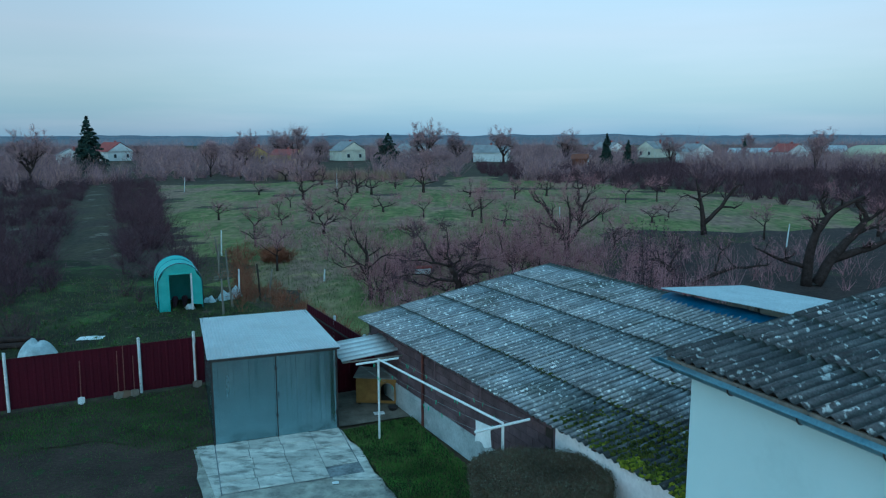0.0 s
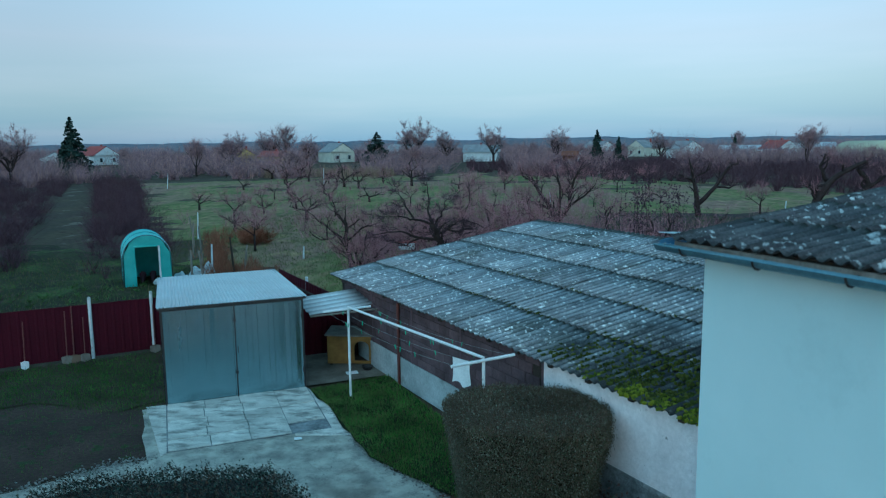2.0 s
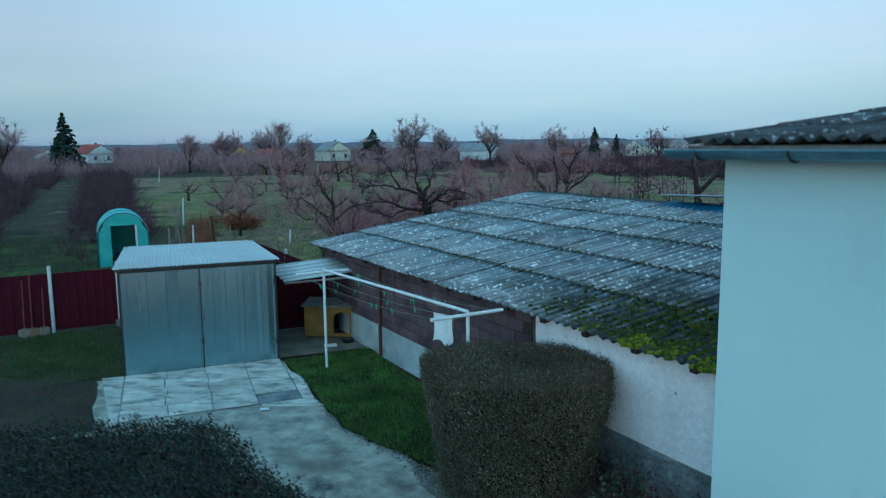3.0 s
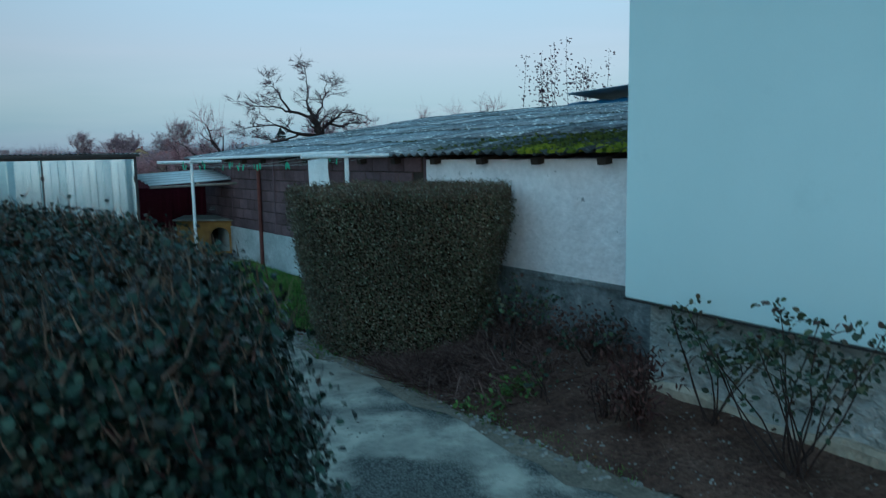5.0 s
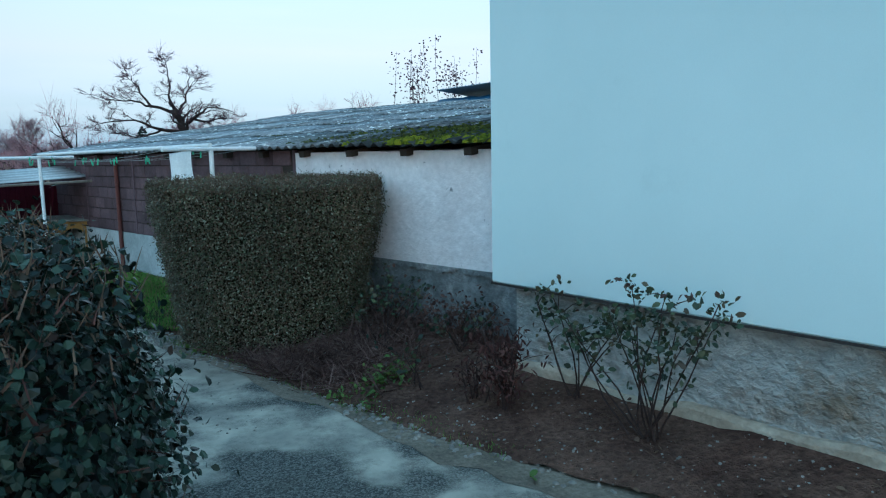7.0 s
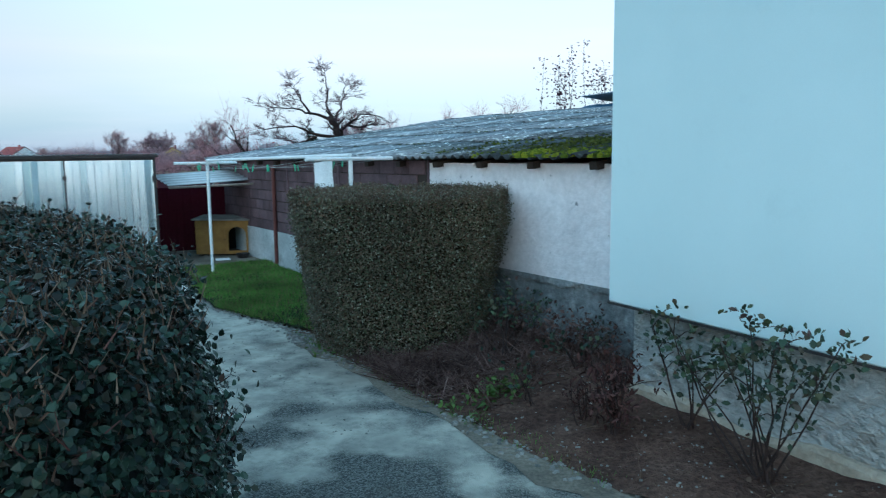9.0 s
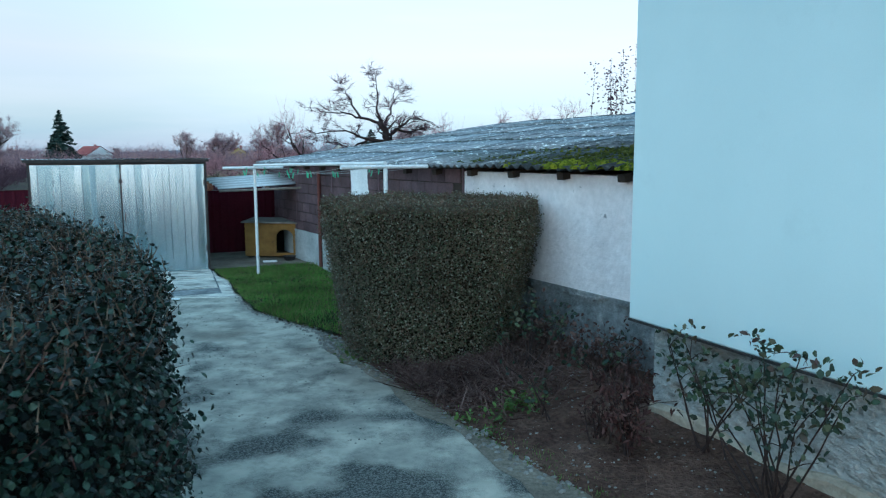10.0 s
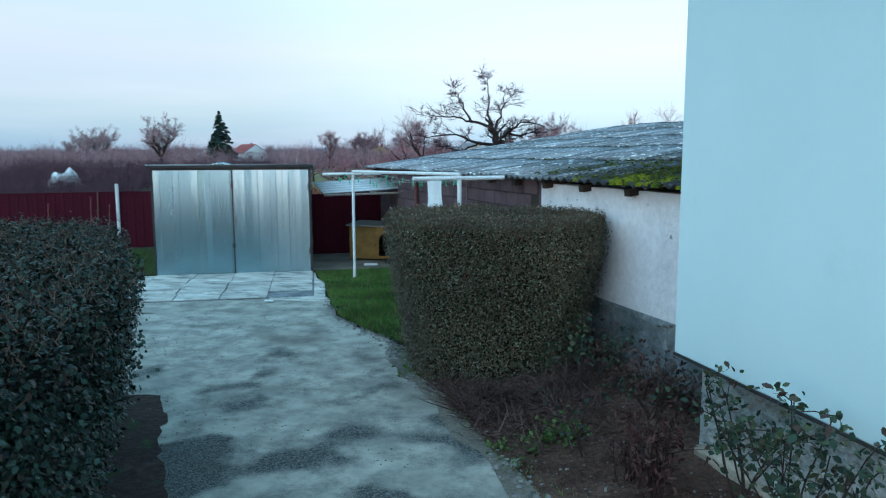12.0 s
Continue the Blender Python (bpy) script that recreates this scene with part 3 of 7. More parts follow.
garden = sheet("kitchen_garden", [(-40, 24), (-16.5, 16.6), (-7.2, 21.6), (-5.0, 25.0), (-8.8, 31.5), (-13.5, 36.5), (-22, 42), (-45, 46)], -0.004, M_GARDEN, "dark winter kitchen garden behind the fence", "garden", 1.2, ground_rise, 0.5, 15)
plot = sheet("dug_plot", [(8.5, 38), (8.5, 46), (12.5, 58), (22, 55.5), (42, 62), (60, 58), (60, 36), (22, 31.5), (11, 33)], -0.004, M_PLOUGH, "brown dug garden plot beyond the shed", "soil", 2.0, ground_rise, 0.7, 16)
lawn_left = sheet("lawn_beside_fence", [(-13, 17.4), (-9, 19.6), (-7.1, 20.6), (-5.6, 16.6), (-6.4, 15.9), (-8.4, 16.6), (-10.5, 15.4), (-14, 14.2)], 0.006, M_DIRT, "patchy dark green lawn along the red fence", "lawn", 0.5, None, 0.12, 6)
dirt_left = sheet("bare_yard_soil", [(-14, 14.2), (-10.5, 15.4), (-8.4, 16.6), (-6.4, 15.9), (-5.7, 16.5), (-4.9, 13.7), (-6.3, 12.75), (-9, 11.2), (-14, 10.0)], 0.0, M_DIRT, "bare trodden brown yard soil", "soil", 0.5, None, 0.1, 7)
LAWN = [(-2.5, 17.15), (-1.88, 16.0), (-1.12, 14.3), (-0.74, 13.56), (0.0, 12.75), (0.75, 12.05), (1.4, 12.7), (1.6, 13.2), (-0.55, 17.45), (-0.75, 18.15)]
lawn = sheet("lawn_under_washing_line", LAWN, 0.014, M_LAWN, "fresh green lawn under the washing line", "lawn", 0.3, lambda x, y: 0.03 + 0.02 * wave(x, y, 1.5), 0.05, 8)
DRIVE = [(-2.6, 17.3), (-1.84, 16.0), (-1.08, 14.3), (-0.70, 13.56), (0.45, 12.28), (0.68, 11.56), (1.40, 10.5), (2.2, 9.06), (2.5, 8.52), (2.82, 8.0), (3.3, 7.42), (4.3, 5.6), (6.0, 2.0), (8.0, -3.0), (8.0, -9.0), (-12, -9), (-12, 9.4),
         (-9, 11.0), (-6.25, 12.55), (-5.3, 13.3), (-4.75, 13.6), (-5.85, 16.1)]
drive = sheet("driveway", DRIVE, 0.008, M_DRIVE, "worn grey concrete driveway with gravelly patches", "driveway", 0.5, None, 0.06, 9)
hedge_foot = sheet("hedge_foot_soil", [(1.2, 4.2), (1.3, 5.3), (1.1, 6.1), (0.75, 6.9), (0.32, 7.6), (-0.2, 8.25), (-0.62, 8.85), (-0.9, 9.45), (-1.3, 9.95), (-2.3, 9.9), (-3.9, 9.6), (-3.5, 8.6), (-1.0, 6.5), (0.4, 4.2)], 0.0165, M_DIRT, "dark littered soil along the foot of the hedge", "soil", 0.13, lambda x, y: 0.006 * wave(x, y, 4.0), 0.045, 18)
BED = [(0.42, 12.28), (0.68, 11.56), (1.40, 10.5), (2.2, 9.06), (2.5, 8.52), (2.82, 8.0), (3.3, 7.42), (4.3, 5.6), (6.0, 2.0), (7.0, 1.8), (5.2, 6.0), (3.72, 9.2), (4.1, 9.6), (1.7, 13.6), (1.4, 12.9)]
edge_soil = sheet("trodden_edge", [(0.30, 12.42), (0.62, 11.45), (1.30, 10.38), (2.02, 9.0), (2.30, 8.42), (2.60, 7.9), (3.05, 7.28), (4.0, 5.5), (4.5, 5.7), (3.6, 7.5), (2.9, 8.4), (2.4, 9.3), (1.6, 10.7), (0.9, 11.8)], 0.0125, M_EDGE, "trodden tan soil between drive and bed", "soil", 0.24, None, 0.07, 14)
bed = sheet("flower_bed", BED, 0.016, M_SOIL, "dark brown soil bed littered with twigs and stones", "soil bed", 0.16, bed_rise, 0.04, 10)
pad = sheet("kennel_pad", [(-2.68, 17.42), (-0.80, 18.22), (-2.1, 20.5), (-3.9, 20.2)], 0.03, M_EDGE, "brown trodden pad under the dog kennel", "concrete", 0.4, None, 0.02, 11)


# ---- house ----
def make_house():
    m = frame_at(HC.x, HC.y, 0, HW.x, HW.y)       # x along the wall, y into the house
    house = thing("house", "white rendered house with grey corrugated roof", "house", m)
    L, D, top = 16.0, 8.0, 4.30
    bm = bmesh.new()
    box(bm, 0, L, 0, D, 0.90, top, bevel=0.012)
    part("wall", bm, M_WHITEWALL, house, "smooth white insulated wall")
    part("plinth", a_box(0.14, L, 0.15, D - 0.15, 0.0, 0.90), M_PLINTH, house, "rough grey roughcast plinth")
    part("drip_edge", a_box(0.0, L, -0.006, 0.03, 0.885, 0.90), M_STEEL, house)
    bm = bmesh.new()
    rng = random.Random(4)
    n = 60
    rows = []
    for i in range(n + 1):
        x = 0.15 + (L - 0.2) * i / n
        h = 0.25 + 0.07 * wave(i * 0.35, 0, 1.0) + rng.uniform(-0.02, 0.02)
        out = 0.05 + 0.02 * wave(i * 0.5, 3, 1.0)
        rows.append([bm.verts.new((x, y, z)) for y, z in ((0.15 - out, -0.05), (0.15 - out, h - 0.03), (0.15 - out * 0.6, h), (0.17, h + 0.005))])
    for a, b in zip(rows, rows[1:]):
        for k in range(3):
            bm.faces.new((a[k], b[k], b[k + 1], a[k + 1]))
    part("footing", bm, M_FOOTING, house, "crumbling pale concrete footing")
    # roof sheets: waves run up the slope (local y), pitch across x
    slope = math.atan(0.116)
    roof = part("roof_deck", a_box(-0.22, L, 0.05, D + 0.3, -0.10, -0.03), M_DARKWOOD, house)
    roof.matrix_basis = pose(0, -0.10, 4.43, math.degrees(slope), 0, 0)
    base = wavy(1.24, 1.35, 0.177, 0.026, 0.009, 7)
    me = bpy.data.meshes.new("roof_sheet")
    bmesh.ops.recalc_face_normals(base, faces=base.faces)
    base.to_mesh(me)
    base.free()
    me.materials.append(M_ASBESTOS_OLD)
    me.polygons.foreach_set("use_smooth", [True] * len(me.polygons))
    for row in range(7):
        for colm in range(14):
            ob = new("roof_sheet", me)
            ob.parent = house
            ob.matrix_basis = pose(-0.27 + colm * 1.062 + rng.uniform(-0.01, 0.01), -0.24 + row * 1.2 * math.cos(slope), 4.43 + 0.012 * (colm % 2) + row * 1.2 * math.sin(slope) + 0.016 * 1, math.degrees(slope) - 0.55, 0, 0)
    # gutter
    bm = bmesh.new()
    k, r = 9, 0.075
    ring = [(r * math.cos(math.pi * i / (k - 1)), -r * math.sin(math.pi * i / (k - 1))) for i in range(k)]
    xs = [-0.38 + 1.2 * i for i in range(14)]
    rows = [[bm.verts.new((x, -0.29 + a, 4.36 + b)) for a, b in ring] for x in xs]
    inner = [[bm.verts.new((x, -0.29 + a * 0.93, 4.36 + b * 0.93)) for a, b in ring] for x in xs]
    for g in (rows, inner):
        for a, b in zip(g, g[1:]):
            for i in range(k - 1):
                bm.faces.new((a[i], a[i + 1], b[i + 1], b[i]))
    for a, b in zip(rows, inner):
        if a is rows[0] or a is rows[-1]:
            for i in range(k - 1):
                bm.faces.new((a[i], a[i + 1], b[i + 1], b[i]))
    bm.faces.new(rows[0])
    gut = part("gutter", bm, M_ZINC, house, "half-round weathered zinc gutter", True)
    part("gutter_lip", a_tube([(-0.38, -0.365, 4.36), (15, -0.365, 4.36)], 0.011, 6), M_ZINC, gut)
    for i in range(14):
        x = 0.02 + i * 0.95
        pts = [(x, -0.02, 4.40), (x, -0.20, 4.355)] + [(x, -0.29 + 0.084 * math.cos(math.pi * j / 6), 4.36 - 0.084 * math.sin(math.pi * j / 6)) for j in range(7)]
        part("gutter_bracket", a_tube(pts, 0.012, 5), M_STEEL, house)
    part("fascia_board", a_box(-0.24, L, -0.20, -0.17, 4.30, 4.40), M_GREYWOOD, house)
    return house


make_house()


# ---- shed ----
SHED_FAR, SHED_NEAR, SHED_WIDE, EAVE, RIDGE = -8.45, 4.35, 6.9, 2.05, 3.07


def make_shed():
    # local x runs along the eave towards the house, y into the shed
    m = frame_at(SA.x, SA.y, 0, SE.x, SE.y)
    shed = thing("shed", "long low outbuilding with mossy corrugated roof", "shed", m)
    slope = math.atan((RIDGE - EAVE) / SHED_WIDE)

    def up(y):
        return EAVE + (RIDGE - EAVE) * y / SHED_WIDE

    def wall_piece(name, x0, x1, z0, z1, mat, y0=0.16, y1=0.30, label=""):
        return part(name, a_box(x0, x1, y0, y1, z0, z1), mat, shed, label)

    wall_piece("plaster_wall", 0.62, SHED_NEAR, 0.80, 1.985, M_PLASTER, 0.16, 0.36, "stained whitish plaster wall")
    # ragged damp foot with a broken plaster edge above it
    bm = bmesh.new()
    rng = random.Random(11)
    for i in range(40):
        x0, x1 = 0.62 + (SHED_NEAR - 0.62) * i / 40, 0.62 + (SHED_NEAR - 0.62) * (i + 1) / 40
        box(bm, x0, x1, 0.19, 0.36, 0.0, 0.80)
        box(bm, x0, x1, 0.148, 0.19, 0.755 + 0.05 * wave(i * 0.4, 0, 1) + rng.uniform(-0.02, 0.015), 0.803)
    part("damp_foot", bm, M_LOWPLASTER, shed, "dark damp lower wall with broken plaster edge")
    wall_piece("block_bed", SHED_FAR + 0.2, 0.62, 0.66, 2.02, M_DARKWOOD, 0.185, 0.30)
    block = a_box(0.005, 0.393, 0.0, 0.03, 0.005, 0.189, bevel=0.007)
    block_mesh = bpy.data.meshes.new("wall_block")
    block.to_mesh(block_mesh)
    block.free()
    block_mesh.materials.append(M_BLOCK)
    for row in range(7):
        for c in range(23):
            x = SHED_FAR + 0.2 + 0.398 * c - (0.199 if row % 2 else 0)
            if SHED_FAR + 0.1 < x < 0.3:
                bl = new("wall_block", block_mesh)
                bl.parent = shed
                bl.matrix_basis = pose(x, 0.160 + rng.uniform(-0.004, 0.004), 0.66 + 0.194 * row)
    for x in (-6.25, -4.15, -2.05, 0.58):
        part("wall_post", a_box(x, x + 0.05, 0.150, 0.19, 0.66, 2.02), M_BROWNSHEET, shed, "brown steel wall post")
    wall_piece("lower_wall", SHED_FAR + 0.2, 0.62, 0.0, 0.66, M_PALEWALL, 0.15, 0.34, "pale concrete lower wall")
    wall_piece("inner_wall", SHED_FAR + 0.2, SHED_NEAR, 0.0, 1.95, M_DARKWOOD, 0.40, 0.46)
    # far gable and back wall
    bm = bmesh.new()
    a = [bm.verts.new((SHED_FAR + 0.2 + dx, y, z)) for dx in (0, 0.14) for y, z in ((0.30, 0), (SHED_WIDE, 0), (SHED_WIDE, up(SHED_WIDE) - 0.1), (0.30, up(0.3) - 0.1))]
    for q in ((0, 1, 2, 3), (7, 6, 5, 4), (0, 4, 5, 1), (1, 5, 6, 2), (2, 6, 7, 3), (3, 7, 4, 0)):
        bm.faces.new([a[i] for i in q])
    part("gable_wall", bm, M_BROWNSHEET, shed)
    wall_piece("back_wall", SHED_FAR + 0.2, SHED_NEAR, 0.0, RIDGE - 0.06, M_PLASTER, SHED_WIDE - 0.2, SHED_WIDE - 0.02)
    # rafters
    for i in range(15):
        x = SHED_FAR + 0.35 + i * 0.9
        if x < SHED_NEAR - 0.1:
            rf = part("rafter", a_box(-0.05, 0.05, 0.05, SHED_WIDE, -0.11, -0.035), M_DARKWOOD, shed)
            rf.matrix_basis = pose(x, 0, EAVE - 0.02, math.degrees(slope), 0, 0)
    # roof sheets: 5 rows each side of the ridge
    lens_row = SHED_WIDE / 5
    cols = 12
    base = wavy(1.12, lens_row + 0.16, 0.177, 0.024, 0.008, 6)
    me = bpy.data.meshes.new("roof_sheet")
    bmesh.ops.recalc_face_normals(base, faces=base.faces)
    base.to_mesh(me)
    base.free()
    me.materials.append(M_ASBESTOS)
    me.polygons.foreach_set("use_smooth", [True] * len(me.polygons))
    tilt = math.degrees(slope)
    rng2 = random.Random(21)
    step = (SHED_NEAR - SHED_FAR) / cols
    for row in range(5):
        for c in range(cols):
            ob = new("roof_sheet", me)
            ob.parent = shed
            d = row * lens_row - 0.08
            ob.matrix_basis = pose(SHED_FAR + c * step + rng2.uniform(-0.012, 0.012), d * math.cos(slope), EAVE + d * math.sin(slope) + 0.016 + 0.013 * (c % 2), tilt - 0.7 + rng2.uniform(-0.12, 0.12), rng2.uniform(-0.25, 0.25), rng2.uniform(-0.25, 0.25))
    return shed, slope


shed, SHED_SLOPE = make_shed()


def clumps(name, spots, material, label, category, parent=None):
    """Small irregular cushions, joined into one mesh."""
    verts, faces = [], []
    rng = random.Random(5)
    for x, y, z, r, h in spots:
        b = len(verts)
        k = 7
        for ring, (rr, zz) in enumerate(((1.0, 0.0), (0.82, 0.55), (0.42, 0.92))):
            for i in range(k):
                a = math.tau * i / k + ring * 0.4
                q = r * rr * rng.uniform(0.75, 1.25)
                verts.append((x + q * math.cos(a), y + q * math.sin(a), z + h * zz * rng.uniform(0.8, 1.2) - (0.006 if ring == 0 else 0)))
        verts.append((x, y, z + h))
        for ring in (0, 1):
            for i in range(k):
                j = (i + 1) % k
                faces.append((b + ring * k + i, b + ring * k + j, b + (ring + 1) * k + j, b + (ring + 1) * k + i))
        for i in range(k):
            faces.append((b + 2 * k + i, b + 2 * k + (i + 1) % k, b + 3 * k))
    ob = soup(name, verts, faces, material, parent)
    if parent is None:
        tagged(ob, label, category, kind="stuff")
    return ob


def make_moss():
    rng = random.Random(31)
    spots, eave_spots = [], []

    def on_roof(x, y, r, h, bright=False):
        p = SA + SE * x + SS * y
        z = EAVE + (RIDGE - EAVE) * y / SHED_WIDE + 0.012
        (eave_spots if bright else spots).append((p.x, p.y, z, r, h))

    while len(spots) < 1700:   # cushions by the eave near the house
        x, y = rng.uniform(0.3, SHED_NEAR), abs(rng.gauss(0, 0.75)) + 0.02
        keep = min(1, max(0, (x - 0.4) / 2.2)) * (0.5 + 0.9 * wave(x, y, 2.2, 3)) * (1 if y < 1.6 else 0.3)
        if rng.random() < keep:
            on_roof(x, y, rng.uniform(0.012, 0.045), rng.uniform(0.010, 0.040))
    while len(spots) < 2900:   # lines of moss along the laps
        row, x = rng.choice((1, 1, 1, 2, 2, 3, 4)), rng.uniform(SHED_FAR + 0.1, SHED_NEAR)
        if rng.random() < 0.30 + 0.8 * wave(x, row * 3, 0.9, 7) + 0.05 * x:
            on_roof(x, row * SHED_WIDE / 5 - 0.06 + rng.gauss(0, 0.035), rng.uniform(0.010, 0.026), rng.uniform(0.008, 0.022))
    while len(eave_spots) < 260:   # bright cushions right on the eave
        x, y = rng.uniform(1.6, SHED_NEAR), rng.uniform(-0.08, 0.26)
        if rng.random() < 0.05 + 0.9 * wave(x, 0, 2.4, 12) + 0.22 * (x - 2.4):
            on_roof(x, y, rng.uniform(0.018, 0.055), rng.uniform(0.018, 0.055), True)
    clumps("roof_moss", spots, M_DARKMOSS, "dark olive moss on the shed roof", "moss")
    clumps("eave_moss", eave_spots, M_MOSS, "bright yellow-green moss cushions along the eave", "moss")


make_moss()


# raised loose sheet with a blue tarpaulin, past the ridge
def make_lean_roof():
    m = frame_at(SA.x, SA.y, 0, SE.x, SE.y)
    t = thing("sheet_roof", "pale corrugated sheet roof propped over a blue tarpaulin", "roof", m)
    a = part("metal_sheet", wavy(4.7, 3.3, 0.08, 0.012, 0.003, 4), M_GALVROOF, t, "pale corrugated metal sheet")
    a.matrix_basis = pose(-2.95, 6.35, 3.28, -4.6, -1.8, 0)
    bm = bmesh.new()
    g = [[bm.verts.new((-3.0 + 4.5 * i / 30, 6.30 + 0.75 * j / 6, 2.99 + 0.12 * max(0, math.sin(j / 6 * 2.6)) + 0.035 * wave(i * 0.5, j * 0.7, 1.0, 5))) for i in range(31)] for j in range(7)]
    for j in range(6):
        for i in range(30):
            bm.faces.new((g[j][i], g[j][i + 1], g[j + 1][i + 1], g[j + 1][i]))
    part("tarpaulin", bm, M_TARP, t, "crumpled blue tarpaulin", True)
    for x in (-2.6, -0.6, 1.2):
        for y in (7.1, 9.3):
            part("prop", a_box(x, x + 0.09, y, y + 0.09, 0.0, 2.90 if y > 9 else 3.16), M_GREYWOOD, t)


make_lean_roof()


# ---- garage ----
def make_garage():
    m = frame_at(GA.x, GA.y, 0, GU.x, GU.y)
    g = thing("tin_garage", "galvanised sheet metal garage with closed double doors", "garage", m)
    W, D, H0, H1 = 3.0, 4.9, 2.10, 1.90

    rib_rng = random.Random(17)

    def ribbed(width, height, pitch=0.118, amp=0.0007):
        """An upright sheet in the xz plane: flat pans between narrow ribs, slightly buckled."""
        bm = bmesh.new()
        xs, x = [], 0.0
        while x < width - 0.02:
            a, b = rib_rng.gauss(0, 0.0026), rib_rng.gauss(0, 0.0026)
            xs += [(x, a), (min(width, x + pitch * 0.84), b), (min(width, x + pitch * 0.90), b - amp), (min(width, x + pitch * 0.95), b - amp)]
            x += pitch
        xs.append((width, 0))
        zs = [height * k / 6 for k in range(7)]
        lean_ = [[rib_rng.gauss(0, 0.00025) for _ in zs] for _ in range(len(xs))]
        f = [[bm.verts.new((px, py + lean_[i][k], z)) for i, (px, py) in enumerate(xs)] for k, z in enumerate(zs)]
        b = [[bm.verts.new((px, py + 0.005 + lean_[i][k], z)) for i, (px, py) in enumerate(xs)] for k, z in enumerate(zs)]
        for k in range(len(zs) - 1):
            for i in range(len(xs) - 1):
                if xs[i + 1][0] - xs[i][0] > 1e-5:
                    bm.faces.new((f[k][i], f[k][i + 1], f[k + 1][i + 1], f[k + 1][i]))
                    bm.faces.new((b[k][i + 1], b[k][i], b[k + 1][i], b[k + 1][i + 1]))
        return bm

    for i, x in enumerate((0.045, 1.512)):
        door = part("door", ribbed(1.443, H0 - 0.09), M_GALV, g, "galvanised ribbed door leaf" if i == 0 else "")
        door.matrix_basis = pose(x, -0.024, 0.045, -0.5, 0, 0)
        part("door_rail", a_box(0.0, 1.443, 0.006, 0.03, 0.0, 0.03), M_STEEL, door)
        part("door_rail", a_box(0.0, 1.443, 0.006, 0.03, H0 - 0.12, H0 - 0.09), M_STEEL, door)
        for z in (0.35, 1.6):
            hx = -0.01 if i == 0 else 1.435
            part("hinge", a_tube([(hx, -0.018, z), (hx, -0.018, z + 0.12)], 0.014, 6), M_STEEL, door)
    part("door_bar", a_box(1.488, 1.512, -0.044, 0.02, 0.03, H0 - 0.03), M_STEEL, g, "dark steel meeting bar")
    for z in (0.55, 1.72):
        part("bolt", a_box(1.47, 1.53, -0.065, -0.04, z, z + 0.07, bevel=0.006), M_STEEL, g)
    part("handle", a_tube([(1.55, -0.02, 1.0), (1.55, -0.06, 1.02), (1.55, -0.06, 1.14), (1.55, -0.02, 1.16)], 0.008, 5), M_STEEL, g)
    for x0, x1 in ((0.0, 0.045), (W - 0.045, W)):
        part("corner_post", a_box(x0, x1, -0.006, 0.04, 0.0, H0), M_STEEL, g)
    part("lintel", a_box(0.0, W, -0.01, 0.04, H0 - 0.045, H0 + 0.03), M_STEEL, g)
    part("sill_bar", a_box(0.0, W, -0.004, 0.04, 0.0, 0.042), M_STEEL, g)
    for x, nm in ((0.0, "side_wall"), (W, "side_wall")):
        sw = part(nm, ribbed(D, H1 + 0.08), M_GALV, g, "galvanised ribbed side wall" if x == 0 else "")
        sw.matrix_basis = pose(x, 0.03, 0.02, 0, 0, 90)
    bw = part("rear_wall", ribbed(W, H1), M_GALV, g)
    bw.matrix_basis = pose(0, D, 0.02)
    tilt = math.degrees(math.atan((H1 - H0) / D))
    rf = part("roof", wavy(W + 0.14, D + 0.22, 0.075, 0.010, 0.002, 6, trapezoid=True), M_GALVROOF, g, "pale ribbed zinc roof sheet")
    rf.matrix_basis = pose(-0.07, -0.12, H0 + 0.062, tilt, 0, 0)
    part("eave_angle", a_box(-0.05, W + 0.05, -0.10, -0.06, H0 + 0.0, H0 + 0.045), M_STEEL, g, "dark steel eave angle")
    return g


make_garage()


# paving in front of the garage, slab by slab
def make_paving():
    m = frame_at(GA.x, GA.y, 0.0, GU.x, GU.y)
    pv = thing("paving", "cracked pale concrete paving before the garage", "paving", m, kind="structure")
    rng = random.Random(12)
    y = -0.02
    for row, dep in enumerate((0.52, 0.50, 0.54, 0.50, 0.52)):
        x = 0.02
        for col, w in enumerate((0.72, 0.78, 0.74, 0.74) if row % 2 else (0.76, 0.72, 0.76, 0.74)):
            if row == 4 and col == 3:
                continue
            sl = part("slab", a_box(0.007, w - 0.007, 0.007, dep - 0.007, 0.0, 0.035, bevel=0.006), M_SLAB, pv)
            sl.matrix_basis = pose(x, y - dep, 0.006 + rng.uniform(-0.003, 0.008), rng.uniform(-0.5, 0.5), rng.uniform(-0.5, 0.5), rng.uniform(-0.6, 0.6))
            x += w
        y -= dep
    part("cement_bed", a_box(0.0, 3.02, -2.60, -0.02, 0.0, 0.022), M_LOWPLASTER, pv)
    bm = extruded([(-0.40, 0.05), (0.0, 0.02), (0.0, -2.62), (-0.10, -2.75), (-0.22, -1.6)], 0.0, 0.022)
    part("cement_strip", bm, M_SLAB, pv, "pale cement strip")
    bm = extruded([(2.35, -2.12), (3.02, -2.10), (3.02, -0.1), (3.18, -0.6), (3.45, -1.4), (3.86, -2.35), (4.0, -3.2), (3.2, -3.05), (2.3, -2.70)], 0.0, 0.020)
    part("cement_apron", bm, M_SLAB, pv, "worn cement apron")


make_paving()


